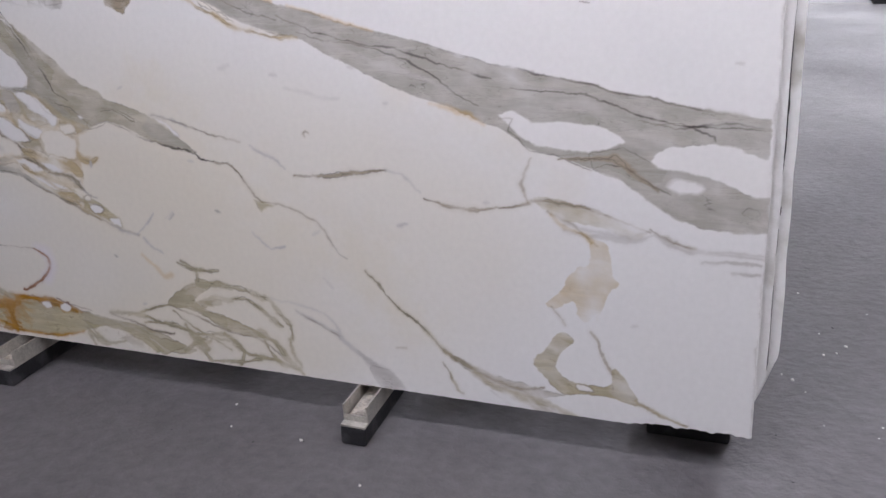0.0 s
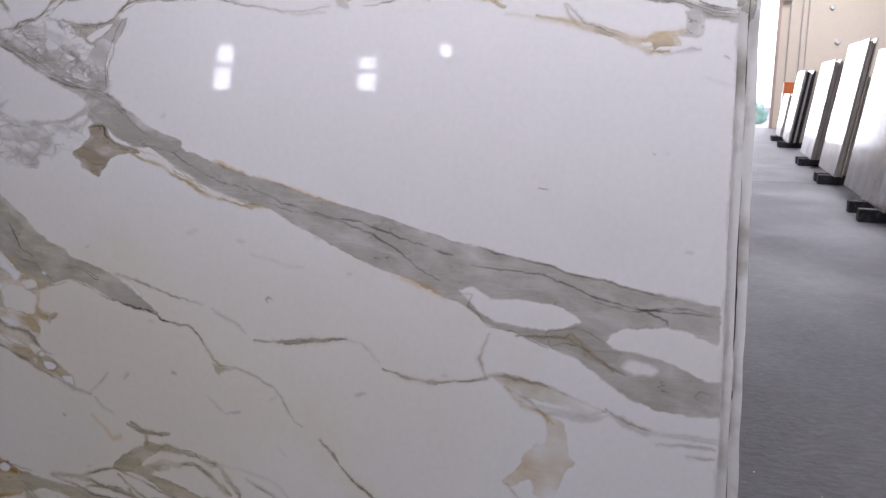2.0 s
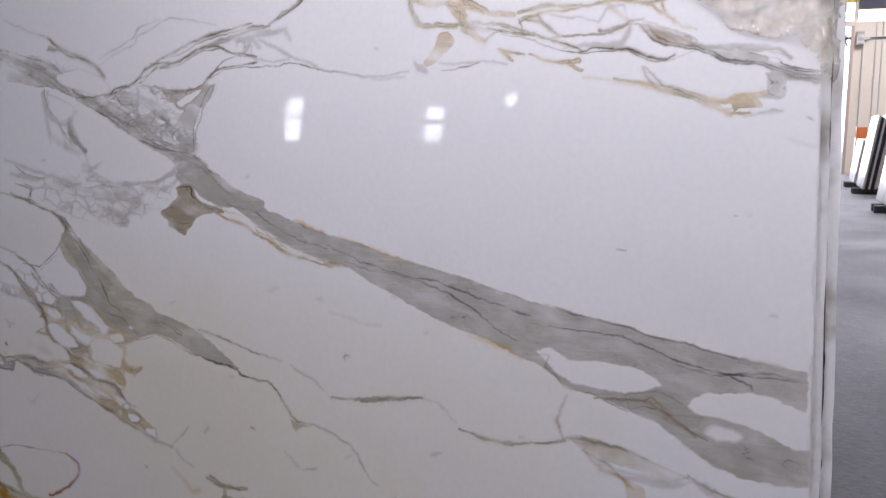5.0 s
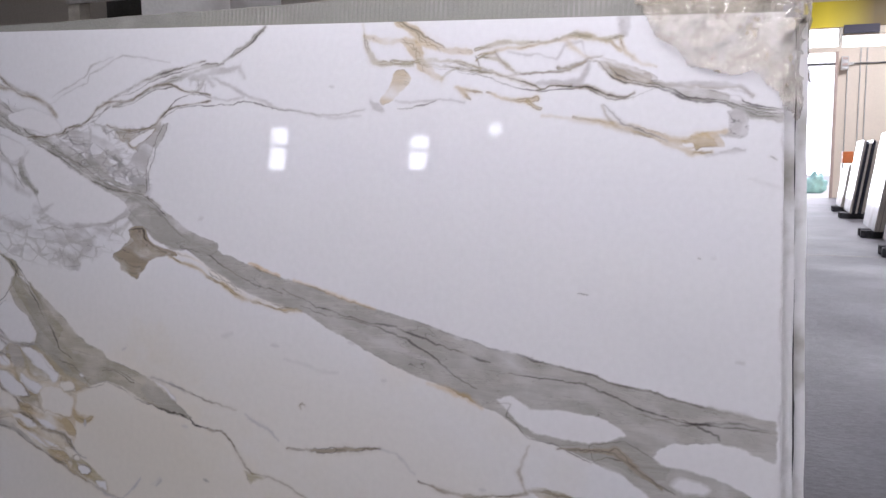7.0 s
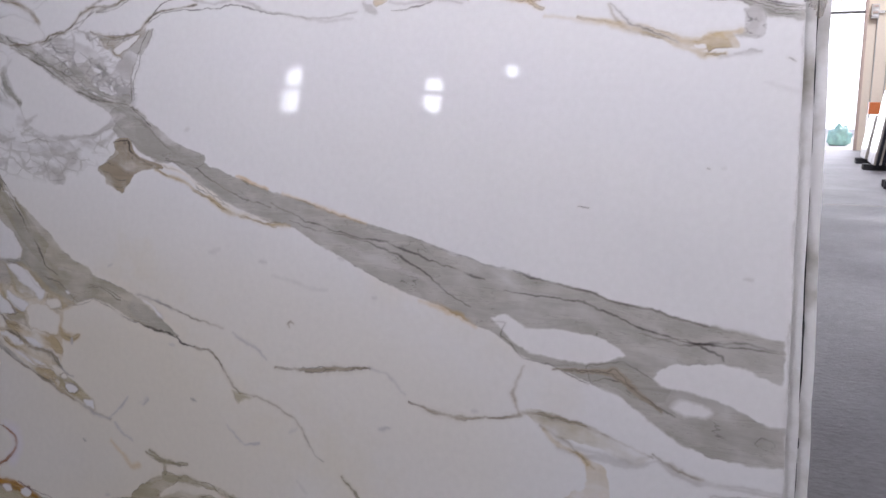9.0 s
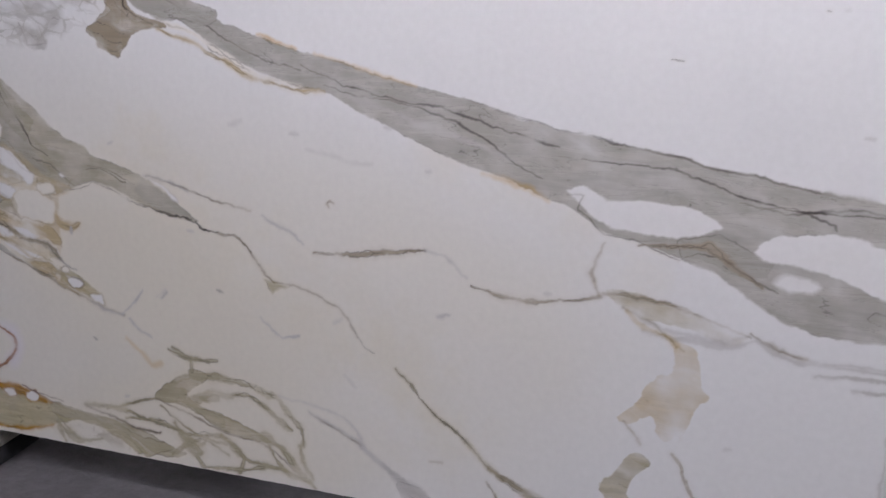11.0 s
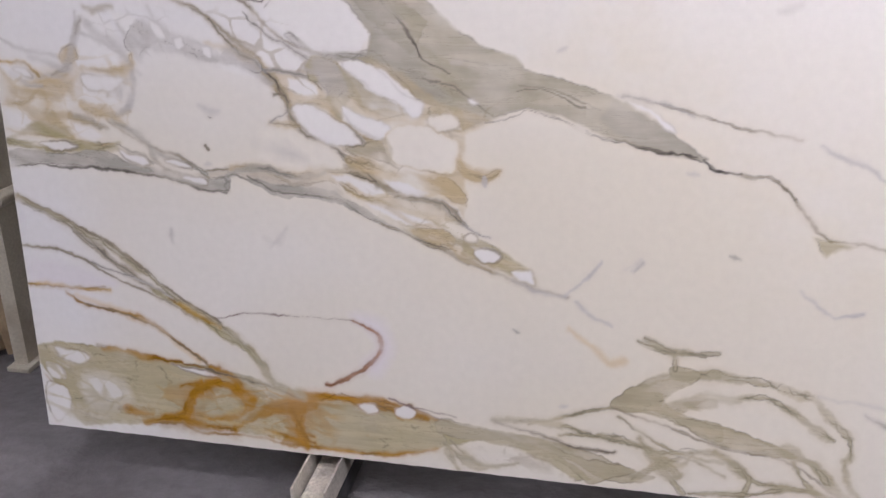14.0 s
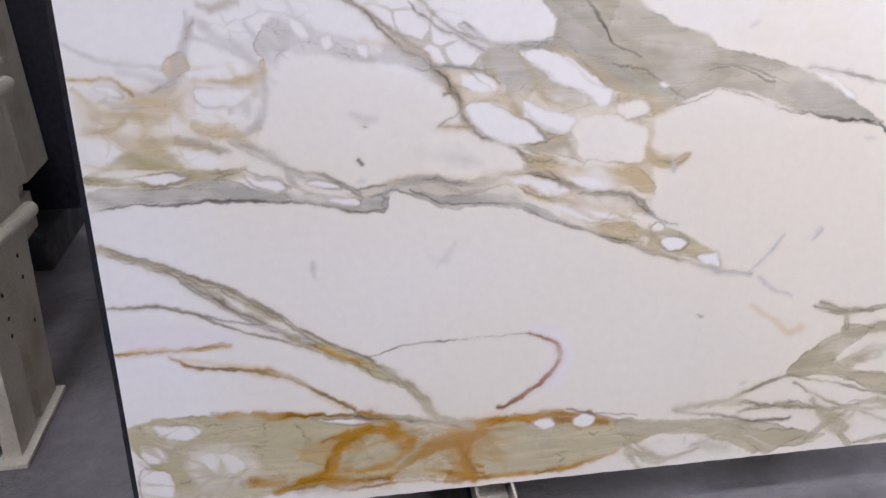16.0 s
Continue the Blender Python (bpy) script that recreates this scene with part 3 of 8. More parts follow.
for v in sack.verts:
    n = 1 + 0.12 * noise.noise(v.co * 1.7) + 0.04 * noise.noise(v.co * 5)
    v.co = Vector((v.co.x * 0.26 * n - 4.05, v.co.y * 0.2 * n + 1.02, max(v.co.z, -0.8) * 0.44 * n + 0.352))
tagged(part("cement_sack", sack, SACK, smooth=True), "grey dusty filled sack slumped behind the rack", "sack")
perf = tagged(new("hollow_block"), "white block with round holes lying on stacked stone", "hollow block")
bm = bmesh.new()
bm_box(bm, -4.80, 1.25, 0.85, -3.99, 1.55, 1.45, bevel=0.01)
part("body", bm, WHITE, perf)
# grey discs in thin rings paint the shade inside the round holes
for hx in (-4.62, -4.42, -4.22):
    for hz in (0.98, 1.14, 1.30):
        bm = bmesh.new()
        bm_tube(bm, (hx, 1.243, hz), (hx, 1.26, hz), 0.042, 0.004, sides=18)
        bm_tube(bm, (hx, 1.246, hz), (hx, 1.258, hz), 0.036, sides=18)
        part("hole", bm, SACK, perf)
stk = tagged(new("stone_offcuts"), "stack of grey stone offcuts on the floor", "stone stack")
for k in range(6):
    boxes("offcut", [(-4.8 + 0.02 * (k % 3), 1.24 - 0.02 * (k % 2), 0.1417 * k, -3.99 + 0.02 * (k % 2), 1.6, 0.1417 * k + 0.1417)], SHADE_WALL, stk, bevel=0.01)

# things that show over the bundle's top
col = boxes("column", [(-3.15, 1.6, 0, -2.6, 2.1, 8.9)], WHITE, bevel=0.01)
tagged(col, "white plastered column with cracks behind the bundle", "column", kind="structure")
tagged(boxes("wall_back", [(-16, 6.0, 0, -0.6, 6.2, WALL_H)], SHADE_WALL, bevel=0), "dark plastered partition behind the racks", "wall", kind="structure")
tall = tagged(new("storage_rack"), "tall grey steel storage rack behind the bundle", "rack")
for px in (-4.6, -3.6, -1.9, -0.9):
    boxes("post", [(px, 2.6, 0, px + 0.1, 2.7, 4.2)], STEEL, tall)
for pz in (2.75, 3.5):
    boxes("rail", [(-4.6, 2.58, pz, -0.8, 2.6, pz + 0.12)], GALV, tall)
for k, (x, wdt) in enumerate(((-1.95, 0.35), (-1.45, 0.3), (-1.0, 0.5))):
    boxes("panel", [(x, 2.72, 2.4, x + wdt, 2.8, 3.6)], WHITE if k % 2 else STEEL, tall)
for bx in (-4.4, -1.6):
    boxes("dark_case", [(bx, 2.75, 2.4, bx + 0.7, 3.2, 3.1)], DARK_STEEL, tall)

# ---------------------------------------------------------------- the marble slab
W, NX, NZ = 3.3, 1440, 880
STONE_RNG = np.random.RandomState(7)


def ruffle(u, v, cell, octaves=4, seed=0, gain=0.5):
    """Smooth noise in -1..1 on the points (u, v), with its largest bumps cell metres wide."""
    out, amp, tot = np.zeros_like(u), 1.0, 0.0
    for k in range(octaves):
        rng = np.random.RandomState(1000 + seed * 17 + k)
        g = rng.rand(256, 256) * 2 - 1
        s = cell / 2**k
        a, b = u / s + 57.3, v / s + 91.7
        i, j = np.floor(a).astype(int), np.floor(b).astype(int)
        f, h = a - i, b - j
        f, h = f * f * (3 - 2 * f), h * h * (3 - 2 * h)
        i, j = i % 255, j % 255
        out += amp * ((g[i, j] * (1 - f) + g[i + 1, j] * f) * (1 - h) + (g[i, j + 1] * (1 - f) + g[i + 1, j + 1] * f) * h)
        tot += amp
        amp *= gain
    return out / tot


gu, gv = np.meshgrid(np.linspace(0, 1, NX), np.linspace(0, 1, NZ))
right_edge = -0.024 * gv * 1.95
SX = -W + gu * (W + right_edge)
SZ = gv * (1.935 - 0.0355 * SX)
# where the pattern is looked up: pushed about so that no seam runs smooth
PX = SX + 0.008 * ruffle(SX, SZ, 0.08, 4, 1) + 0.0034 * ruffle(SX, SZ, 0.022, 3, 3) + 0.0016 * ruffle(SX, SZ, 0.009, 2, 23)
PZ = SZ + 0.008 * ruffle(SX, SZ, 0.08, 4, 2) + 0.0034 * ruffle(SX, SZ, 0.022, 3, 4) + 0.0016 * ruffle(SX, SZ, 0.009, 2, 24)
GRAIN = ruffle(SX * 0.45 + SZ * 0.9, SZ * 0.45 - SX * 0.1, 0.05, 5, 5)  # drawn out along the bedding
SWAY = 0.05 * ruffle(SX, SZ, 0.16, 3, 8)
BED = 0.6 * ruffle((SX + SZ * 2.4) * 0.3, (SZ + SX * 0.38 + SWAY) * 1.5, 0.06, 4, 6) + 0.5 * ruffle(SX, SZ, 0.09, 5, 12)
SWIRL = ruffle(SX, SZ, 0.045, 3, 16)
FLUX, FADE = ruffle(SX, SZ, 0.05, 4, 14), ruffle(SX, SZ, 0.07, 4, 15)
COL = np.empty((NZ, NX, 3))
COL[:] = (0.84, 0.84, 0.852)

GREY, OLIVE, TAN, DARK = (0.43, 0.415, 0.38), (0.40, 0.368, 0.28), (0.57, 0.46, 0.285), (0.045, 0.04, 0.04)
SMOKE, RUST, OCHRE, PLUM = (0.56, 0.545, 0.54), (0.36, 0.175, 0.004), (0.60, 0.37, 0.07), (0.17, 0.10, 0.10)
CREAMY, PALE, TAUPE, MOSS = (0.835, 0.805, 0.75), (0.845, 0.84, 0.845), (0.37, 0.315, 0.235), (0.45, 0.395, 0.23)
WARM = (0.785, 0.74, 0.645)


def blend(box, colour, amount):
    COL[box] += (np.array(colour) - COL[box]) * np.clip(amount, 0, 1)[..., None]


def window(pts, pad):
    xs, zs = [p[0] / 1000 for p in pts], [p[1] / 1000 for p in pts]
    i = np.where((SX[0] > min(xs) - pad - 0.06) & (SX[0] < max(xs) + pad + 0.06))[0]
    j = np.where((SZ[:, NX // 2] > min(zs) - pad - 0.09) & (SZ[:, NX // 2] < max(zs) + pad + 0.09))[0]
    return slice(j[0], j[-1] + 1), slice(i[0], i[-1] + 1)


def seam(colour, strength, soft, widths, pts, ragged=0.5):
    """A vein along pts (millimetres): widths at its start, middle and end, soft borders, uneven strength."""
    fine = colour is DARK or colour is PLUM
    thread = colour is RUST and max(widths) < 8
    widths = [0.8 * w + 0.8 if fine or thread else 1.15 * w + 1.2 for w in widths]
    strength = 1 - (1 - strength) ** 1.75 if fine else 1 - (1 - strength) ** 1.6
    box = window(pts, (max(widths) + soft) / 1000)
    x, z = PX[box] * 1000, PZ[box] * 1000
    best, wide = np.full(x.shape, 1e9), np.zeros(x.shape)
    n = len(pts) - 1
    for k in range(n):
        (ax, az), (bx, bz) = pts[k], pts[k + 1]
        ex, ez = bx - ax, bz - az
        t = np.clip(((x - ax) * ex + (z - az) * ez) / (ex * ex + ez * ez + 1e-6), 0, 1)
        d = np.hypot(x - ax - t * ex, z - az - t * ez)
        w = np.interp((k + t) / n, (0, 0.5, 1), widths)
        near = d - w / 2 < best
        best, wide = np.where(near, d - w / 2, best), np.where(near, w, wide)
    swell, fade = FLUX[box], FADE[box]
    edge = best + GRAIN[box] * ragged * (2 + wide * 0.4) - swell * wide * 0.5
    if soft < 10:
        blend(box, (0.5, 0.44, 0.35) if fine else colour, 0.34 * strength * np.clip(0.6 - edge / (10 + wide), 0, 1) * np.clip(0.7 + 0.9 * BED[box], 0, 1))
    body = np.clip(0.5 - edge / max(soft * (0.8 if fine else 1.15), 2.2), 0, 1)
    blend(box, colour, 0.92 * strength * body * np.clip((0.85 if fine else 0.80) + (1.3 if fine else 0.7) * fade + 0.6 * BED[box], 0.08, 1))
    if soft < 8 and ragged and not fine and colour is not SMOKE:
        # a dark, broken hairline that wanders inside the vein
        off = np.abs(best + wide / 2 - np.abs(SWIRL[box]) * wide * 0.9)
        blend(box, np.multiply(colour, 0.36), 0.7 * strength * np.clip(1.2 - off / 1.8, 0, 1) * np.clip(0.3 + 2.4 * fade, 0, 1))


def patch(colour, strength, soft, pts, ragged=0.5, grain=0.25):
    """A field of colour inside the outline pts (millimetres)."""
    strength = 1 - (1 - strength) ** 1.5
    if grain and (colour is TAN or colour is TAUPE):
        ragged, grain = max(ragged, 1.1), max(grain, 0.65)
    box = window(pts, soft / 1000)
    x, z = PX[box] * 1000, PZ[box] * 1000
    best, inside = np.full(x.shape, 1e9), np.zeros(x.shape, bool)
    for (ax, az), (bx, bz) in zip(pts, pts[1:] + pts[:1]):
        ex, ez = bx - ax, bz - az
        t = np.clip(((x - ax) * ex + (z - az) * ez) / (ex * ex + ez * ez + 1e-6), 0, 1)
        best = np.minimum(best, np.hypot(x - ax - t * ex, z - az - t * ez))
        if az != bz:
            inside ^= ((az > z) != (bz > z)) & (x < ex * (z - az) / ez + ax)
    best = np.where(inside, -best, best) + GRAIN[box] * ragged * 9
    cover = np.clip(0.5 - best / max(soft, 1.5), 0, 1)
    blend(box, colour, strength * cover * (1 - grain * 0.45 + grain * 1.5 * BED[box] + grain * 0.8 * FADE[box]))
    if grain and strength > 0.7 and ragged:
        # iron and mica gathered along the border of the field
        blend(box, DARK, 0.5 * np.clip(1 - np.abs(best + 1) / 1.9, 0, 1) * np.clip(FADE[box] * 2.4 + 0.15, 0, 1))
        blend(box, DARK, 0.5 * cover * np.clip(1 - np.abs(BED[box] - 0.16) / 0.02, 0, 1) * np.clip(FLUX[box] * 3, 0, 1))


def breccia(colour, strength, cell, width, pts, seed, stretch=0.5):
    """A net of seams round angular lumps of white stone, inside the outline pts (millimetres)."""
    box = window(pts, 0.05)
    x, z = PX[box] * 1000, PZ[box] * 1000
    best, inside = np.full(x.shape, 1e9), np.zeros(x.shape, bool)
    for (ax, az), (bx, bz) in zip(pts, pts[1:] + pts[:1]):
        ex, ez = bx - ax, bz - az
        t = np.clip(((x - ax) * ex + (z - az) * ez) / (ex * ex + ez * ez + 1e-6), 0, 1)
        best = np.minimum(best, np.hypot(x - ax - t * ex, z - az - t * ez))
        if az != bz:
            inside ^= ((az > z) != (bz > z)) & (x < ex * (z - az) / ez + ax)
    rng = np.random.RandomState(seed)
    lo, hi = np.min(pts, 0) - cell, np.max(pts, 0) + cell
    count = int((hi[0] - lo[0]) * (hi[1] - lo[1]) / (cell * cell * 0.62)) + 4
    seeds = rng.rand(count, 2) * (hi - lo) + lo
    d1, d2 = np.full(x.shape, 1e9), np.full(x.shape, 1e9)
    for sx, sz in seeds:
        ex, ez = x - sx, z - sz
        d = np.hypot((ex - ez * 0.6) * stretch, ez + ex * 0.35)
        d2 = np.where(d < d1, d1, np.minimum(d2, d))
        d1 = np.minimum(d1, d)
    gap = (d2 - d1) + 10 * GRAIN[box]
    rim = np.clip((np.where(inside, best, -best) + 12) / 30, 0, 1)
    varied = np.clip(0.55 + 1.3 * ruffle(x / 1000, z / 1000, 0.12, 3, seed), 0.05, 1.2)
    blend(box, colour, strength * rim * np.clip(1.15 - gap / (width * varied + 1), 0, 1))


def cloud_field(colour, strength, cell, level, pts, seed):
    """Wisps and blotches of colour inside the outline pts (millimetres)."""
    box = window(pts, 0.06)
    x, z = PX[box] * 1000, PZ[box] * 1000
    best, inside = np.full(x.shape, 1e9), np.zeros(x.shape, bool)
    for (ax, az), (bx, bz) in zip(pts, pts[1:] + pts[:1]):
        ex, ez = bx - ax, bz - az
        t = np.clip(((x - ax) * ex + (z - az) * ez) / (ex * ex + ez * ez + 1e-6), 0, 1)
        best = np.minimum(best, np.hypot(x - ax - t * ex, z - az - t * ez))
        if az != bz:
            inside ^= ((az > z) != (bz > z)) & (x < ex * (z - az) / ez + ax)
    rim = np.clip((np.where(inside, best, -best) + 15) / 50, 0, 1)
    n = ruffle(PX[box] + PZ[box] * 0.7, PZ[box] * 1.6, cell, 5, seed, 0.62)
    blend(box, colour, strength * rim * np.clip((n - level) * 5, 0, 1))


def curve(pts, closed=False):
    """The points with a smooth run between them."""
    n, res = len(pts), []
    for i in range(n if closed else n - 1):
        p = [np.array(pts[(i + k) % n] if closed else pts[min(max(i + k, 0), n - 1)], float) for k in (-1, 0, 1, 2)]
        for t in (0, 0.25, 0.5, 0.75):
            res.append(tuple(0.5 * (2 * p[1] + (p[2] - p[0]) * t + (2 * p[0] - 5 * p[1] + 4 * p[2] - p[3]) * t**2 + (3 * p[1] - p[0] - 3 * p[2] + p[3]) * t**3)))
    return res if closed else res + [pts[-1]]


def flow(colour, strength, soft, widths, pts):
    seam(colour, strength, soft, widths if colour in (DARK, PLUM) else [w * 1.35 for w in widths], curve(pts))


def field(colour, strength, soft, pts, ragged=0.6, grain=0.4):
    patch(colour, strength, soft * 0.8, curve(pts, True), ragged * 2.0 if grain else 0, min(grain * 1.3, 0.9))


def lump(pts, colour, rim, strength=0.95):
    """A rounded lump of clean stone with a thin, broken rim."""
    ring = curve(pts, True)
    patch(colour, strength, 5, ring, 0.7, grain=0)
    seam(rim, 0.5, 4, (1, 3, 1), ring + ring[:1])


KHAKI, SAGE, AMBER = (0.47, 0.42, 0.295), (0.52, 0.465, 0.315), (0.45, 0.215, 0.009)
LILAC, BRICK, COOL = (0.80, 0.765, 0.83), (0.33, 0.13, 0.05), (0.83, 0.83, 0.86)

# warm and cool tint of the ground, partly painting how light falls across it
seam(WARM, 0.5, 190, (120, 120, 120), [(-1951, 864), (-1626, 640), (-1418, 555), (-1213, 421), (-1044, 259)], 0)
seam(WARM, 0.42, 160, (90, 90, 90), [(-1997, 888), (-1550, 503), (-1192, 385), (-1078, 249)], 0)
seam(WARM, 0.4, 120, (50, 50, 50), [(-1075, 948), (-797, 876), (-678, 785), (-562, 711)], 0)
patch(WARM, 0.45, 160, [(-2260, 757), (-2088, 796), (-1865, 723), (-1726, 679), (-1687, 432), (-1954, 476), (-2172, 551)], 0, grain=0)
patch(WARM, 0.35, 120, [(-3285, 890), (-2976, 919), (-2693, 849), (-2625, 774), (-2697, 680), (-2968, 690), (-3298, 699)], 0, grain=0)
patch(WARM, 0.3, 140, [(-2895, 219), (-2373, 157), (-1899, 310), (-1482, 279), (-1339, 44), (-1902, -54), (-2924, -21)], 0, grain=0)
patch(WARM, 0.24, 260, [(-2887, 1250), (-2052, 1128), (-1485, 1030), (-1062, 902), (-736, 727), (-589, 543), (-644, 332), (-911, 43), (-2927, -307)], 0, grain=0)
patch(WARM, 0.2, 240, [(-3306, 781), (-1982, 970), (-1148, 829), (-786, 671), (-772, 445), (-3255, 36)], 0, grain=0)
field(COOL, 0.85, 190, [(-3370, 619), (-2779, 603), (-2480, 519), (-2189, 374), (-2231, 165), (-2469, 148), (-2890, 230), (-3421, 253)], 0, 0)
field(COOL, 0.6, 150, [(-3197, 1035), (-2443, 1038), (-2491, 928), (-2685, 721), (-2959, 736), (-3157, 877)], 0, 0)
field(COOL, 0.5, 160, [(-1757, 1637), (-998, 1630), (-259, 1530), (-132, 1288), (-810, 1411), (-1578, 1524)], 0, 0)
field(WARM, 0.3, 170, [(-2638, 418), (-1895, 515), (-1234, 231), (-1362, -22), (-2176, 36), (-2692, 62)], 0, 0)
field(WARM, 0.3, 180, [(-3024, 866), (-2210, 767), (-1516, 539), (-1500, 269), (-2957, 32)], 0, 0)
breccia(MOSS, 0.6, 70, 9, [(-2495, 684), (-2247, 588), (-2100, 471), (-2147, 462), (-2302, 523), (-2474, 593)], 37, 0.45)
breccia(TAUPE, 0.5, 60, 5, [(-3293, 221), (-3108, 220), (-2841, 178), (-2291, 123), (-1965, 10), (-2289, 48), (-2538, 21), (-3081, 60), (-3280, 85)], 41, 0.4)
# the broad grey band
patch(GREY, 0.93, 5, [(-1989, 1415), (-1898, 1350), (-1784, 1294), (-1675, 1261), (-1526, 1214), (-1424, 1187), (-1267, 1149), (-1153, 1121), (-1043, 1100), (-919, 1066), (-849, 1043), (-732, 1017), (-571, 991), (-418, 962), (-287, 940), (-202, 921), (-119, 906), (-29, 904), (-30, 792), (-75, 806), (-129, 817), (-171, 829), (-268, 822), (-324, 794), (-280, 755), (-293, 721), (-365, 722), (-439, 747), (-492, 751), (-562, 773), (-657, 793), (-707, 823), (-757, 853), (-833, 874), (-894, 903), (-964, 921), (-1072, 956), (-1146, 988), (-1260, 1030), (-1379, 1086), (-1459, 1103), (-1583, 1137), (-1691, 1189), (-1827, 1274), (-1929, 1308), (-1978, 1353)], 0.45, grain=0.3)
patch(GREY, 0.9, 7, [(-502, 791), (-411, 811), (-302, 764), (-213, 754), (-124, 722), (-51, 694), (-15, 699), (-11, 602), (-99, 598), (-186, 605), (-262, 623), (-325, 666), (-405, 720), (-484, 743)], 0.4, grain=0.3)
patch(PALE, 0.96, 6, [(-759, 892), (-719, 904), (-661, 870), (-566, 875), (-474, 871), (-414, 843), (-405, 826), (-442, 810), (-502, 795), (-563, 796), (-642, 806), (-699, 835)], 0.25, grain=0)
patch(PALE, 0.97, 7, [(-325, 780), (-305, 804), (-262, 824), (-190, 829), (-119, 825), (-75, 803), (-24, 795), (-15, 702), (-44, 697), (-109, 716), (-169, 742), (-242, 756), (-302, 761)], 0.25, grain=0)
patch(PALE, 0.9, 12, [(-283, 712), (-255, 730), (-211, 729), (-183, 711), (-201, 694), (-252, 691)], 0.25, grain=0)
seam(CREAMY, 0.95, 6, (2, 12, 3), [(-1893, 1272), (-1780, 1236), (-1669, 1172), (-1583, 1126), (-1460, 1108)])
seam(TAN, 0.85, 6, (4, 7, 6), [(-1891, 1244), (-1779, 1212), (-1668, 1157), (-1603, 1121), (-1499, 1101), (-1399, 1093)])
seam(OCHRE, 0.75, 10, (2, 6, 2), [(-1589, 1238), (-1527, 1217), (-1475, 1202)])
seam(OCHRE, 0.35, 9, (2, 5, 2), [(-1424, 1187), (-1267, 1150), (-1153, 1120)])
seam(OCHRE, 0.5, 12, (3, 8, 3), [(-969, 915), (-861, 891), (-807, 863)])
seam(DARK, 0.6, 4, (2, 4, 2), [(-1970, 1415), (-1898, 1346), (-1783, 1279), (-1672, 1217), (-1565, 1168), (-1462, 1147)])
seam(DARK, 0.65, 5, (1, 5, 2), [(-1463, 1161), (-1341, 1110), (-1188, 1081), (-1078, 1071), (-969, 1034), (-864, 1005), (-780, 985)])
seam(DARK, 0.6, 4, (1, 4, 1), [(-1263, 1086), (-1150, 1071), (-1040, 1037), (-949, 987), (-896, 948), (-826, 909)])
seam(DARK, 0.75, 4, (1, 5, 2), [(-729, 962), (-633, 958), (-523, 953), (-432, 928), (-357, 896), (-270, 880), (-159, 873), (-30, 870)])
seam(DARK, 0.5, 4, (1, 3, 1), [(-1025, 1094), (-919, 1066), (-798, 1031), (-635, 1004), (-509, 977), (-403, 956), (-272, 934), (-119, 903)])
seam(DARK, 0.55, 4, (1, 4, 1), [(-327, 874), (-256, 886), (-171, 848), (-164, 834)])
seam(DARK, 0.5, 5, (1, 5, 1), [(-371, 885), (-270, 870), (-146, 886), (-30, 873)])
seam(GREY, 0.7, 8, (6, 14, 6), [(-202, 918), (-119, 901), (-31, 896)])
seam(SMOKE, 0.5, 8, (4, 9, 3), [(-1340, 1084), (-1186, 1044), (-1038, 1001), (-896, 951)])
seam(DARK, 0.8, 4, (1, 3, 2), [(-758, 881), (-718, 880), (-732, 847), (-699, 827), (-665, 792), (-586, 778), (-492, 747)])
seam(DARK, 0.6, 4, (1, 4, 1), [(-492, 744), (-446, 765), (-377, 753), (-313, 710), (-274, 690)])
seam(TAUPE, 0.7, 7, (2, 16, 6), [(-585, 770), (-501, 776), (-426, 782), (-366, 744), (-306, 700)])
seam(PALE, 0.7, 4, (2, 8, 2), [(-910, 1060), (-866, 1045)])
seam(DARK, 0.5, 4, (2, 3, 1), [(-1398, 1109), (-1318, 1087), (-1259, 1082)])
# dark blob under the band's head
patch(TAUPE, 0.9, 6, [(-2111, 1255), (-2066, 1285), (-2046, 1333), (-2011, 1339), (-1981, 1297), (-1950, 1274), (-1903, 1253), (-1976, 1222), (-1990, 1197), (-2023, 1166), (-2083, 1193)], 0.6)
seam(DARK, 0.7, 4, (2, 6, 2), [(-2052, 1323), (-2011, 1334), (-1990, 1297), (-1949, 1270), (-1903, 1257)])
seam(GREY, 0.55, 14, (4, 14, 6), [(-2435, 1322), (-2298, 1332), (-2176, 1343), (-2096, 1379), (-2037, 1384), (-2070, 1345), (-2115, 1321)])
patch(GREY, 0.75, 8, [(-1989, 1415), (-2039, 1403), (-2071, 1370), (-2046, 1342), (-1983, 1325), (-1893, 1272), (-1827, 1274), (-1898, 1346)], 0.5)
# upper left: net of grey seams
seam(GREY, 0.85, 6, (6, 10, 4), [(-1572, 1990), (-1631, 1939), (-1692, 1900), (-1723, 1883)])
seam(DARK, 0.6, 4, (2, 4, 1), [(-1581, 1978), (-1631, 1934), (-1688, 1896)])
seam(GREY, 0.75, 6, (4, 12, 6), [(-1723, 1876), (-1776, 1867), (-1863, 1844), (-1951, 1818), (-2075, 1770), (-2156, 1747)])
seam(DARK, 0.7, 3, (1, 3, 1), [(-1744, 1877), (-1798, 1868), (-1875, 1858), (-1975, 1833), (-2065, 1798), (-2146, 1778)])
seam(DARK, 0.6, 3, (1, 3, 1), [(-2156, 1743), (-2074, 1757), (-1984, 1796), (-1905, 1803), (-1815, 1787)])
seam(SMOKE, 0.7, 4, (1, 3, 2), [(-2442, 1760), (-2332, 1811), (-2271, 1834), (-2261, 1859), (-2179, 1899), (-2132, 1922), (-2049, 1907), (-1933, 1885)])
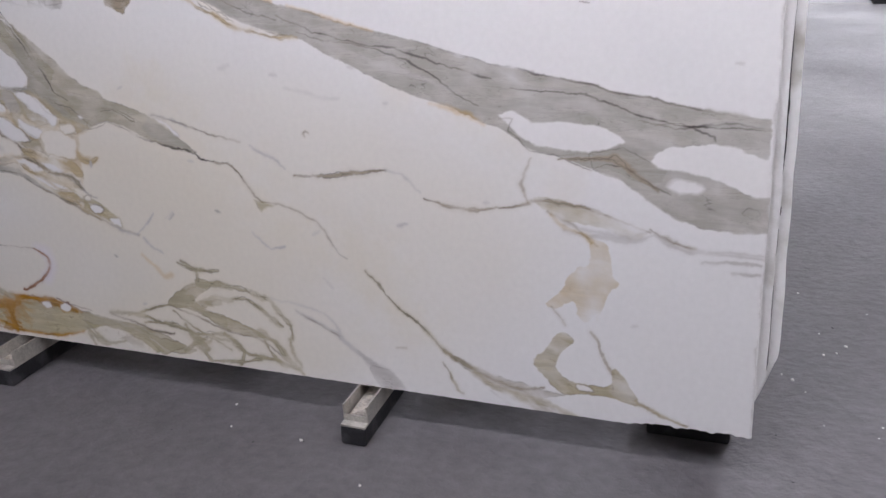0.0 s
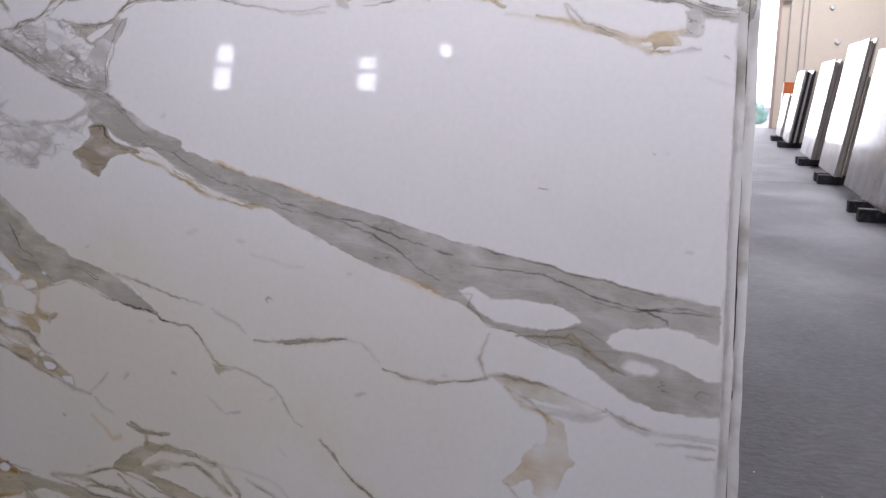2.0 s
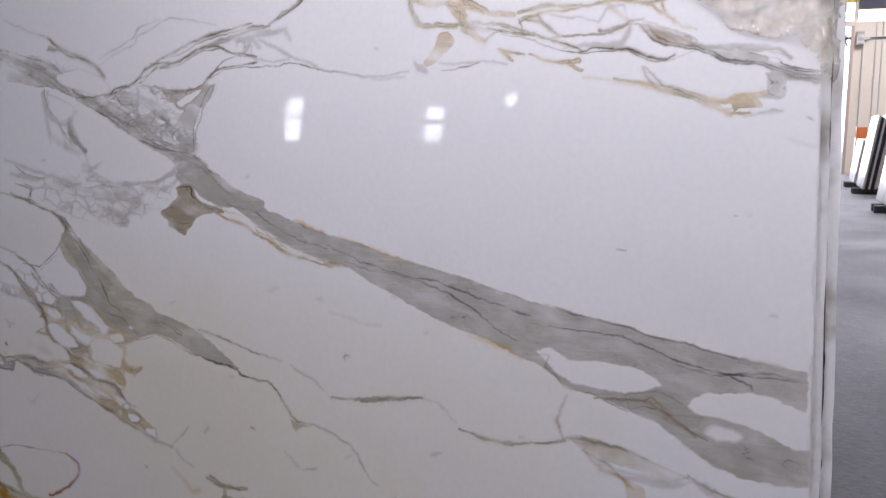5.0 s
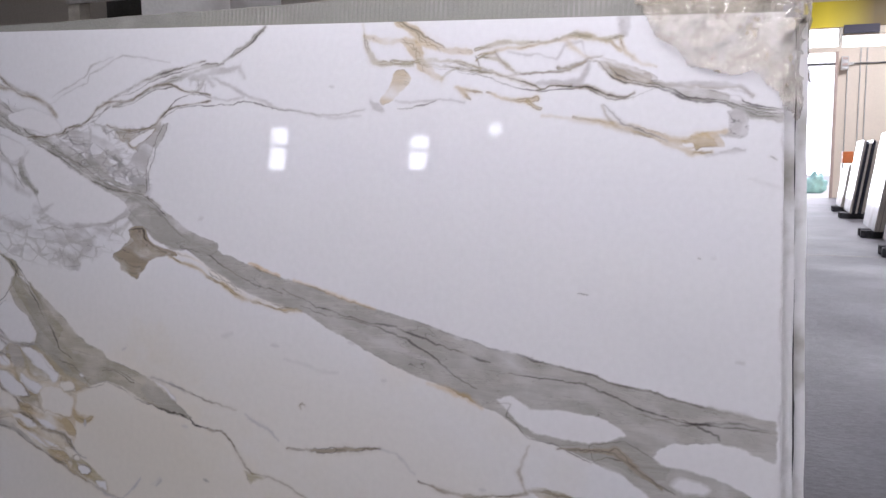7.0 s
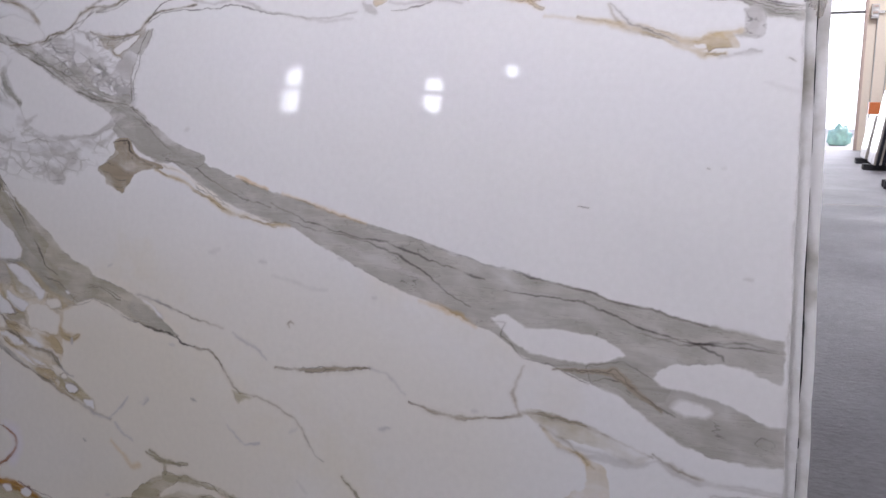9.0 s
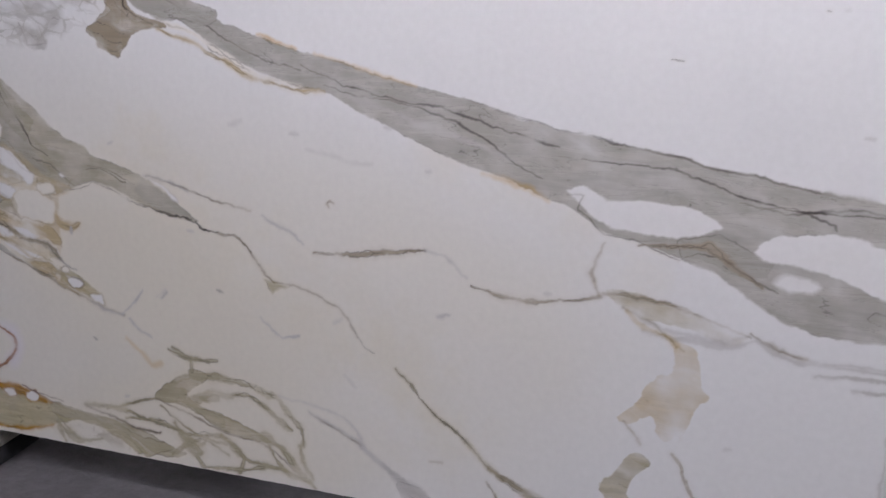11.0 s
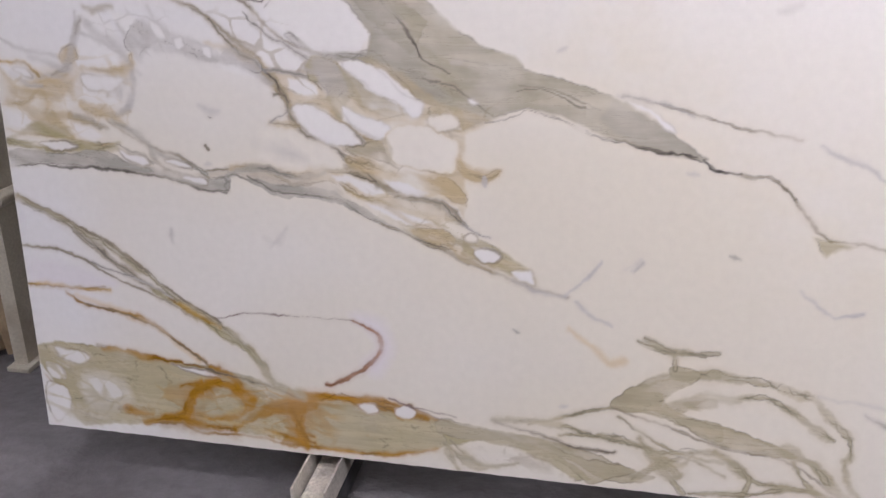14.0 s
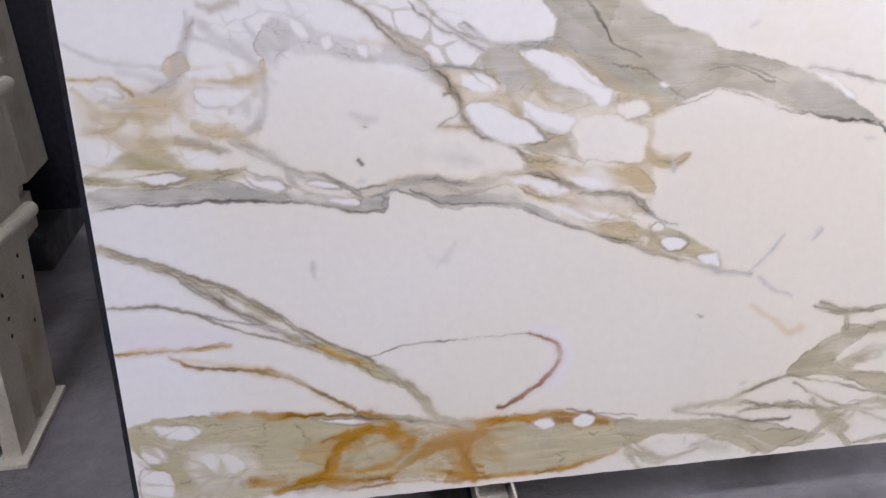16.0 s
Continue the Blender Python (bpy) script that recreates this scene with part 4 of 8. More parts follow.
seam(DARK, 0.75, 3, (2, 4, 1), [(-2139, 1662), (-2056, 1655), (-1992, 1679), (-1944, 1710), (-1902, 1760), (-1848, 1781), (-1803, 1776), (-1759, 1761)])
seam(DARK, 0.6, 3, (2, 3, 1), [(-1944, 1704), (-1889, 1733), (-1812, 1741), (-1693, 1738), (-1641, 1753), (-1557, 1733), (-1444, 1709), (-1374, 1697)])
seam(GREY, 0.65, 6, (3, 12, 3), [(-1851, 1833), (-1795, 1823), (-1811, 1791), (-1837, 1782)])
seam(SMOKE, 0.8, 8, (6, 14, 6), [(-1840, 1829), (-1753, 1848), (-1658, 1862), (-1641, 1825)])
seam(SMOKE, 0.7, 7, (3, 9, 3), [(-1763, 1830), (-1686, 1796), (-1621, 1763), (-1536, 1738)])
patch(GREY, 0.7, 8, [(-2151, 1670), (-2055, 1649), (-1987, 1673), (-1924, 1685), (-1939, 1635), (-1971, 1603), (-2018, 1617), (-2051, 1592), (-2080, 1608), (-2114, 1646)], 0.7)
seam(DARK, 0.75, 3, (1, 3, 2), [(-1924, 1682), (-1944, 1635), (-1971, 1603), (-1976, 1569), (-1996, 1522), (-1998, 1490)])
seam(TAUPE, 0.7, 6, (3, 8, 3), [(-2090, 1646), (-2064, 1612), (-2039, 1589)])
breccia(SMOKE, 0.6, 75, 10, [(-2384, 1660), (-2274, 1703), (-2139, 1670), (-1919, 1678), (-1995, 1503), (-1975, 1423), (-2125, 1459), (-2313, 1555), (-2471, 1641)], 5, 0.5)
breccia(GREY, 0.55, 60, 5, [(-2384, 1660), (-2274, 1703), (-2139, 1670), (-1996, 1532), (-2008, 1456), (-2125, 1459), (-2313, 1555)], 9, 0.5)
seam(DARK, 0.5, 4, (1, 3, 1), [(-2395, 1640), (-2334, 1665), (-2274, 1697), (-2214, 1716), (-2168, 1744)])
seam(GREY, 0.8, 7, (8, 14, 10), [(-2661, 1704), (-2551, 1656), (-2445, 1626), (-2327, 1566), (-2224, 1508), (-2125, 1464), (-2029, 1428), (-1957, 1391)])
seam(DARK, 0.6, 4, (1, 3, 2), [(-2458, 1635), (-2366, 1586), (-2262, 1521), (-2137, 1470), (-2030, 1441), (-1934, 1373)])
seam(DARK, 0.5, 4, (1, 3, 2), [(-2187, 1497), (-2067, 1475), (-2007, 1447)])
seam(TAUPE, 0.6, 8, (10, 14, 4), [(-2670, 1827), (-2589, 1815), (-2508, 1782), (-2441, 1750), (-2400, 1719)])
seam(DARK, 0.5, 4, (2, 4, 1), [(-2671, 1838), (-2561, 1797), (-2468, 1767), (-2406, 1729)])
seam(SMOKE, 0.6, 14, (16, 14, 8), [(-2665, 1766), (-2556, 1733), (-2452, 1720)])
seam(SMOKE, 0.75, 10, (10, 14, 6), [(-2496, 1621), (-2544, 1561), (-2526, 1500), (-2470, 1441)])
seam(SMOKE, 0.6, 14, (6, 12, 8), [(-2656, 1643), (-2586, 1601), (-2544, 1561)])
seam(SMOKE, 0.6, 16, (8, 18, 8), [(-2646, 1510), (-2563, 1470), (-2508, 1440)])
seam(SMOKE, 0.6, 20, (10, 26, 10), [(-2632, 1327), (-2499, 1311), (-2370, 1295), (-2210, 1309), (-2104, 1331)])
seam(GREY, 0.5, 22, (8, 28, 8), [(-2392, 1255), (-2290, 1219), (-2208, 1280)])
seam(SMOKE, 0.55, 18, (8, 18, 8), [(-2478, 1381), (-2375, 1363), (-2480, 1401)])
breccia(SMOKE, 0.3, 90, 14, [(-2635, 1368), (-2299, 1345), (-2058, 1342), (-2122, 1245), (-2312, 1189), (-2519, 1230), (-2626, 1246)], 21, 0.5)
# upper left: where the grey band comes from
seam(GREY, 0.6, 9, (20, 22, 10), [(-3437, 1910), (-3067, 1829), (-2837, 1790), (-2697, 1752), (-2587, 1699), (-2506, 1648)])
seam(DARK, 0.8, 4, (2, 3, 2), [(-3438, 1932), (-3069, 1855), (-2838, 1817), (-2699, 1783), (-2589, 1730), (-2533, 1662), (-2427, 1622)])
seam(DARK, 0.7, 4, (1, 3, 1), [(-2837, 1796), (-2711, 1752), (-2614, 1700), (-2559, 1669)])
seam(DARK, 0.7, 4, (1, 3, 1), [(-2582, 1821), (-2515, 1789), (-2437, 1762), (-2396, 1717)])
seam(GREY, 0.75, 7, (5, 12, 4), [(-2508, 1602), (-2551, 1547), (-2535, 1496), (-2466, 1441)])
seam(SMOKE, 0.75, 8, (5, 10, 5), [(-2670, 1669), (-2639, 1602), (-2580, 1516), (-2558, 1459)])
seam(DARK, 0.6, 3, (1, 2, 1), [(-2687, 1680), (-2661, 1608), (-2590, 1536), (-2533, 1466)])
seam(DARK, 0.75, 3, (1, 3, 1), [(-3152, 1337), (-2802, 1273), (-2719, 1266), (-2609, 1225), (-2540, 1181), (-2554, 1125), (-2598, 1065), (-2662, 1020), (-2744, 1025)])
seam(DARK, 0.7, 3, (1, 2, 1), [(-2810, 1392), (-2753, 1358), (-2670, 1346), (-2591, 1357)])
seam(DARK, 0.6, 3, (1, 2, 1), [(-2806, 1326), (-2727, 1303), (-2724, 1262), (-2802, 1273)])
patch(OLIVE, 0.85, 6, [(-2619, 1224), (-2549, 1207), (-2525, 1161), (-2477, 1129), (-2410, 1057), (-2314, 979), (-2355, 920), (-2441, 984), (-2497, 1051), (-2565, 1125), (-2547, 1166)], 0.4, grain=0.35)
patch(PALE, 0.9, 5, [(-2530, 1151), (-2498, 1145), (-2464, 1104), (-2441, 1063), (-2473, 1081), (-2510, 1122)], 0.3, grain=0)
seam(DARK, 0.8, 3, (1, 3, 1), [(-2549, 1195), (-2493, 1143), (-2448, 1085), (-2392, 1014), (-2335, 918)])
seam(TAUPE, 0.65, 5, (3, 5, 3), [(-3080, 1144), (-2788, 1064), (-2702, 1017), (-2616, 941), (-2509, 908), (-2406, 912)])
seam(TAUPE, 0.65, 5, (3, 6, 3), [(-3018, 1104), (-2783, 991), (-2667, 895), (-2621, 817), (-2538, 763)])
seam(DARK, 0.7, 3, (1, 3, 1), [(-2665, 1848), (-2554, 1802), (-2448, 1754), (-2402, 1713)])
seam(DARK, 0.65, 3, (1, 3, 2), [(-2785, 1731), (-2675, 1709), (-2582, 1661), (-2476, 1632), (-2367, 1558), (-2248, 1500), (-2116, 1463), (-2005, 1438), (-1957, 1396), (-1860, 1321), (-1739, 1270)])
seam(DARK, 0.5, 3, (1, 3, 1), [(-2600, 1667), (-2510, 1640), (-2387, 1586), (-2282, 1547), (-2201, 1534), (-2117, 1475), (-2022, 1451)])
seam(DARK, 0.6, 3, (1, 2, 1), [(-2758, 1321), (-2721, 1307), (-2735, 1266), (-2660, 1240), (-2559, 1197), (-2530, 1150), (-2474, 1092)])
seam(DARK, 0.45, 3, (1, 2, 1), [(-2455, 1316), (-2388, 1332), (-2320, 1326), (-2237, 1336), (-2142, 1353), (-2080, 1374)])
seam(DARK, 0.4, 3, (1, 2, 1), [(-2355, 1252), (-2326, 1193), (-2260, 1202), (-2280, 1249)])
seam(DARK, 0.45, 3, (1, 2, 1), [(-2611, 1716), (-2531, 1687), (-2424, 1652), (-2373, 1646)])
seam(DARK, 0.5, 3, (1, 2, 1), [(-2045, 1334), (-2012, 1292), (-1964, 1261), (-1903, 1258)])
seam(DARK, 0.45, 3, (1, 2, 1), [(-2356, 1659), (-2277, 1684), (-2229, 1697), (-2168, 1754)])
seam(GREY, 0.7, 6, (5, 12, 5), [(-2557, 1572), (-2546, 1517), (-2498, 1463), (-2471, 1438)])
seam(GREY, 0.55, 8, (8, 20, 8), [(-2318, 1294), (-2251, 1283), (-2203, 1298)])
seam(GREY, 0.5, 8, (8, 18, 8), [(-2337, 1207), (-2296, 1228), (-2261, 1210)])
seam(GREY, 0.5, 8, (5, 10, 5), [(-2442, 1384), (-2381, 1386), (-2458, 1350)])
seam(GREY, 0.5, 8, (5, 10, 5), [(-2613, 1339), (-2541, 1319), (-2490, 1329)])
# tan veins along the top
seam(DARK, 0.7, 3, (1, 3, 1), [(-1018, 1836), (-938, 1820), (-851, 1803), (-783, 1778), (-684, 1753), (-604, 1760), (-550, 1764), (-510, 1738), (-471, 1722), (-419, 1727)])
seam(TAN, 0.55, 6, (4, 9, 6), [(-862, 1863), (-787, 1875), (-690, 1887), (-610, 1898), (-548, 1900), (-478, 1881), (-454, 1856)])
seam(TAUPE, 0.5, 5, (2, 6, 2), [(-871, 1860), (-852, 1826), (-784, 1799), (-735, 1806), (-670, 1806), (-591, 1813), (-545, 1833)])
seam(SMOKE, 0.6, 5, (3, 5, 2), [(-770, 1868), (-672, 1854), (-631, 1841), (-609, 1879), (-563, 1885), (-545, 1837)])
seam(SMOKE, 0.6, 8, (4, 10, 4), [(-725, 1773), (-636, 1773), (-558, 1783), (-537, 1826)])
patch(TAUPE, 0.75, 7, [(-537, 1837), (-499, 1831), (-452, 1810), (-399, 1790), (-377, 1792), (-369, 1769), (-317, 1752), (-390, 1750), (-443, 1764), (-482, 1788), (-506, 1812)], 0.5)
seam(TAN, 0.5, 7, (5, 8, 4), [(-455, 1887), (-439, 1848), (-400, 1816), (-363, 1807)])
seam(DARK, 0.6, 3, (1, 3, 1), [(-552, 1830), (-514, 1828), (-482, 1788), (-435, 1764), (-354, 1753)])
seam(DARK, 0.7, 5, (3, 9, 4), [(-406, 1760), (-346, 1749), (-288, 1726), (-231, 1715), (-161, 1696), (-105, 1676), (-45, 1667)])
seam(TAUPE, 0.65, 5, (4, 8, 2), [(-376, 1765), (-303, 1756), (-218, 1749), (-149, 1747), (-114, 1727)])
seam(DARK, 0.6, 3, (1, 4, 1), [(-175, 1723), (-154, 1708), (-106, 1699), (-52, 1682)])
seam(GREY, 0.7, 6, (6, 10, 8), [(-160, 1693), (-105, 1673), (-45, 1659)])
patch(SMOKE, 0.95, 8, [(-174, 1682), (-144, 1688), (-132, 1659), (-151, 1623), (-179, 1623), (-159, 1652)], 0.4)
seam(DARK, 0.4, 3, (1, 3, 1), [(-419, 1725), (-390, 1739), (-354, 1753)])
seam(TAN, 0.3, 8, (3, 6, 3), [(-665, 1684), (-585, 1672), (-507, 1658), (-430, 1638)])
seam(TAUPE, 0.55, 5, (2, 5, 3), [(-501, 1707), (-489, 1681), (-461, 1654), (-416, 1638), (-371, 1623), (-341, 1610)])
seam(TAN, 0.65, 6, (4, 9, 4), [(-431, 1649), (-371, 1626), (-312, 1598), (-261, 1577), (-212, 1580)])
patch(TAN, 0.75, 6, [(-341, 1618), (-270, 1621), (-228, 1636), (-206, 1616), (-196, 1597), (-233, 1591), (-254, 1583), (-262, 1602), (-297, 1595)], 0.5)
seam(GREY, 0.5, 6, (2, 5, 2), [(-206, 1624), (-172, 1630), (-158, 1623)])
seam(SMOKE, 0.5, 8, (3, 7, 3), [(-225, 1572), (-177, 1579), (-143, 1582)])
seam(SMOKE, 0.5, 10, (3, 8, 2), [(-113, 1510), (-73, 1500), (-32, 1482)])
seam(DARK, 0.6, 3, (1, 3, 1), [(-68, 1567), (-51, 1560)])
seam(SMOKE, 0.7, 10, (6, 12, 6), [(-461, 1949), (-453, 1910), (-441, 1899)])
seam(DARK, 0.75, 3, (1, 2, 1), [(-546, 1196), (-518, 1193)])
seam(DARK, 0.6, 2, (1, 2, 1), [(-235, 1303), (-227, 1300)])
seam(TAN, 0.4, 8, (4, 10, 4), [(-610, 1892), (-577, 1862), (-537, 1837)])
seam(SMOKE, 0.6, 6, (3, 7, 3), [(-347, 1761), (-260, 1758), (-190, 1748), (-134, 1732)])
seam(DARK, 0.6, 3, (1, 2, 1), [(-203, 1734), (-161, 1718), (-120, 1707)])
seam(SMOKE, 0.6, 5, (3, 5, 3), [(-1827, 1810), (-1783, 1808), (-1788, 1771), (-1704, 1751), (-1642, 1764)])
seam(DARK, 0.6, 3, (1, 2, 1), [(-1837, 1782), (-1812, 1809), (-1818, 1828)])
seam(SMOKE, 0.45, 7, (3, 6, 3), [(-1434, 1705), (-1315, 1689), (-1220, 1695)])
# the second, olive band
patch(OLIVE, 0.85, 7, [(-2565, 1143), (-2518, 1143), (-2422, 1087), (-2321, 1018), (-2256, 968), (-2192, 929), (-2142, 914), (-2121, 891), (-2035, 871), (-1952, 845), (-1924, 830), (-1869, 792), (-1815, 756), (-1774, 733), (-1815, 733), (-1890, 745), (-1960, 760), (-2009, 783), (-2058, 804), (-2116, 814), (-2153, 807), (-2190, 794), (-2259, 766), (-2289, 781), (-2265, 806), (-2332, 826), (-2355, 838), (-2414, 876), (-2475, 905), (-2442, 919), (-2435, 949), (-2460, 988), (-2481, 1017), (-2534, 1046), (-2576, 1104)], 0.4, grain=0.35)
patch(GREY, 0.4, 14, [(-2499, 1092), (-2446, 1067), (-2382, 1003), (-2341, 939), (-2328, 900), (-2271, 836), (-2331, 839), (-2414, 883), (-2431, 916), (-2434, 962), (-2467, 1001), (-2472, 1040)], 0.4, grain=0.3)
patch(GREY, 0.4, 10, [(-1952, 839), (-1869, 789), (-1774, 733), (-1828, 737), (-1897, 748), (-1952, 774), (-1980, 798)], 0.4, grain=0.2)
seam(DARK, 0.7, 3, (2, 3, 2), [(-2502, 1143), (-2468, 1092), (-2419, 1022), (-2383, 990), (-2355, 952), (-2334, 920)])
seam(DARK, 0.7, 3, (1, 3, 2), [(-2116, 813), (-2066, 804), (-2030, 782), (-1995, 767), (-1939, 756), (-1869, 746), (-1815, 737), (-1774, 726), (-1740, 707), (-1707, 703)])
seam(DARK, 0.85, 4, (2, 6, 1), [(-1767, 718), (-1740, 707), (-1707, 704)])
seam(DARK, 0.45, 4, (1, 3, 1), [(-2329, 873), (-2262, 856), (-2212, 819), (-2183, 800), (-2123, 814)])
seam(DARK, 0.35, 4, (1, 3, 1), [(-2136, 862), (-2064, 852), (-2022, 835), (-1980, 818)])
seam(DARK, 0.7, 3, (1, 3, 1), [(-2442, 915), (-2405, 890), (-2368, 865), (-2340, 832)])
patch(PALE, 0.95, 5, [(-2666, 1012), (-2600, 1054), (-2549, 1057), (-2489, 1020), (-2476, 990), (-2435, 956), (-2458, 922), (-2521, 916), (-2561, 925), (-2599, 944), (-2637, 976)], 0.3, grain=0)
patch(PALE, 0.95, 5, [(-2499, 900), (-2459, 908), (-2414, 876), (-2354, 842), (-2333, 822), (-2349, 802), (-2392, 816), (-2433, 828), (-2463, 847)], 0.3, grain=0)
seam(SMOKE, 0.5, 6, (2, 5, 2), [(-2477, 873), (-2431, 855), (-2386, 830)])
seam(DARK, 0.4, 3, (1, 2, 1), [(-2583, 1062), (-2631, 1030), (-2658, 1009)])
seam(TAUPE, 0.75, 5, (3, 5, 3), [(-1938, 846), (-1896, 835), (-1828, 822), (-1775, 807), (-1721, 794), (-1656, 779), (-1611, 772)])
seam(SMOKE, 0.7, 6, (3, 5, 2), [(-1572, 762), (-1540, 742), (-1495, 730), (-1470, 714), (-1450, 695)])
seam(TAUPE, 0.8, 4, (3, 5, 3), [(-1707, 701), (-1660, 700), (-1627, 682), (-1607, 657), (-1587, 631), (-1563, 600), (-1540, 585)])
seam(TAUPE, 0.75, 4, (3, 4, 2), [(-1540, 585), (-1470, 583), (-1419, 568), (-1380, 548), (-1342, 530), (-1316, 503), (-1302, 476), (-1289, 462)])
seam(DARK, 0.5, 4, (2, 4, 2), [(-1316, 507), (-1295, 471), (-1269, 438), (-1244, 427)])
patch(MOSS, 0.65, 10, [(-1573, 590), (-1540, 588), (-1488, 577), (-1520, 565), (-1543, 550), (-1559, 565)], 0.5)
seam(GREY, 0.7, 5, (1, 6, 1), [(-1894, 503), (-1877, 522)])
seam(GREY, 0.7, 5, (1, 5, 1), [(-1717, 536), (-1697, 533)])
seam(SMOKE, 0.8, 6, (2, 5, 2), [(-1579, 479), (-1544, 450), (-1508, 429), (-1463, 437)])
seam(TAUPE, 0.75, 3, (2, 3, 1), [(-1379, 796), (-1382, 805), (-1374, 812), (-1364, 806)])
seam(SMOKE, 0.55, 10, (3, 8, 3), [(-1671, 999), (-1636, 1014)])
seam(SMOKE, 0.55, 8, (3, 8, 3), [(-1491, 984), (-1467, 985)])
seam(SMOKE, 0.35, 12, (2, 5, 2), [(-1444, 945), (-1390, 932), (-1320, 923), (-1262, 920)])
seam(SMOKE, 0.5, 10, (2, 6, 2), [(-1071, 546), (-1038, 552)])
seam(SMOKE, 0.4, 10, (2, 5, 2), [(-1325, 348), (-1292, 318)])
# bars and the pale tan seams of the right half
seam(TAUPE, 0.85, 5, (4, 13, 3), [(-1416, 673), (-1363, 676), (-1303, 678), (-1245, 686), (-1199, 696), (-1142, 706), (-1111, 709)])
seam(SMOKE, 0.5, 8, (3, 4, 2), [(-1111, 709), (-1058, 701), (-1028, 677), (-998, 650)])
seam(TAUPE, 0.85, 5, (4, 10, 5), [(-985, 629), (-949, 623), (-896, 613), (-808, 609), (-723, 618), (-665, 636)])
seam(TAUPE, 0.7, 6, (3, 6, 3), [(-665, 770), (-677, 737), (-689, 690), (-681, 663), (-668, 639)])
seam(TAUPE, 0.5, 6, (3, 6, 3), [(-607, 618), (-548, 595), (-490, 553), (-465, 530)])
seam(SMOKE, 0.6, 7, (3, 6, 3), [(-556, 589), (-459, 569), (-380, 562), (-320, 583), (-257, 556), (-181, 539), (-94, 542), (-21, 536)])
seam(SMOKE, 0.6, 6, (2, 4, 2), [(-178, 507), (-91, 511), (-26, 509)])
seam(SMOKE, 0.6, 6, (2, 5, 2), [(-95, 482), (-24, 484)])
seam(TAUPE, 0.5, 6, (3, 5, 3), [(-320, 587), (-257, 553), (-196, 546)])
seam(TAUPE, 0.75, 4, (3, 5, 2), [(-326, 79), (-267, 49), (-218, 30), (-173, 16)])
patch(TAUPE, 0.6, 9, [(-909, 153), (-798, 112), (-708, 88), (-619, 71), (-533, 62), (-601, 43), (-530, 7), (-427, -17), (-529, -18), (-651, -8), (-742, 49), (-816, 80)], 0.6, grain=0.5)
seam(SMOKE, 0.6, 6, (4, 8, 3), [(-760, 47), (-696, 4), (-651, -8)])
seam(TAUPE, 0.7, 5, (3, 6, 5), [(-912, 119), (-889, 85), (-866, 31), (-848, 20)])
seam(TAUPE, 0.5, 5, (2, 4, 2), [(-1079, 139), (-1044, 145)])
seam(SMOKE, 0.6, 6, (3, 6, 8), [(-1427, 228), (-1356, 197), (-1276, 158), (-1207, 109), (-1148, 68), (-1099, -3), (-1040, -8)])
patch(SMOKE, 0.55, 14, [(-1197, 91), (-1099, 65), (-1040, 5), (-1099, -7), (-1148, 39)], 0.6, grain=0.4)
seam(SMOKE, 0.6, 5, (2, 4, 2), [(-1512, 430), (-1464, 438)])
seam(SMOKE, 0.6, 5, (2, 4, 2), [(-1067, 548), (-1040, 553)])
# left: olive and rust band along the lower edge
patch(MOSS, 0.88, 6, [(-3302, 219), (-3230, 230), (-3129, 229), (-3032, 219), (-2936, 201), (-2855, 196), (-2762, 179), (-2684, 160), (-2606, 149), (-2505, 151), (-2405, 139), (-2332, 132), (-2259, 124), (-2188, 113), (-2128, 97), (-2069, 81), (-2022, 66), (-1973, 35), (-1954, 14), (-1988, 6), (-2043, 41), (-2126, 74), (-2198, 85), (-2274, 60), (-2377, 32), (-2503, 25), (-2634, 27), (-2767, 38), (-2876, 53), (-3003, 36), (-3120, 18), (-3196, 5), (-3236, 41), (-3231, 95), (-3272, 122), (-3289, 162)], 0.5, grain=0.4)
patch(CREAMY, 0.75, 9, [(-3268, 218), (-3194, 225), (-3149, 206), (-3163, 176), (-3223, 166), (-3257, 183)], 0.5, grain=0)
patch(PALE, 0.9, 6, [(-3299, 119), (-3250, 114), (-3235, 79), (-3255, 39), (-3294, 3), (-3303, 40)], 0.5, grain=0)
patch(CREAMY, 0.55, 14, [(-3179, 167), (-3107, 168), (-3082, 127), (-3128, 92), (-3171, 102)], 0.5, grain=0)
patch(CREAMY, 0.4, 18, [(-2816, 158), (-2737, 140), (-2819, 108), (-2872, 123)], 0.5, grain=0)
seam(TAUPE, 0.7, 4, (3, 5, 3), [(-3136, 232), (-3032, 219), (-2936, 201), (-2855, 199), (-2789, 187), (-2710, 171), (-2645, 151)])
seam(RUST, 0.85, 7, (6, 16, 8), [(-2821, 202), (-2837, 156), (-2852, 126), (-2874, 82), (-2903, 58), (-2988, 53)])
seam(RUST, 0.8, 7, (4, 12, 6), [(-3095, 64), (-3065, 70), (-3031, 52), (-2988, 47)])
seam(RUST, 0.8, 8, (6, 16, 6), [(-2946, 48), (-2915, 104), (-2899, 141), (-2844, 141)])
seam(RUST, 0.85, 8, (6, 14, 8), [(-2817, 137), (-2777, 128), (-2738, 100), (-2766, 72), (-2820, 69), (-2861, 70)])
seam(RUST, 0.85, 8, (8, 18, 10), [(-2759, 68), (-2712, 97), (-2659, 118), (-2626, 131)])
seam(RUST, 0.85, 8, (12, 22, 14), [(-2646, 111), (-2640, 74), (-2646, 44), (-2614, 20)])
seam(OCHRE, 0.6, 12, (10, 24, 10), [(-2875, 72), (-2766, 57), (-2660, 43), (-2581, 32)])
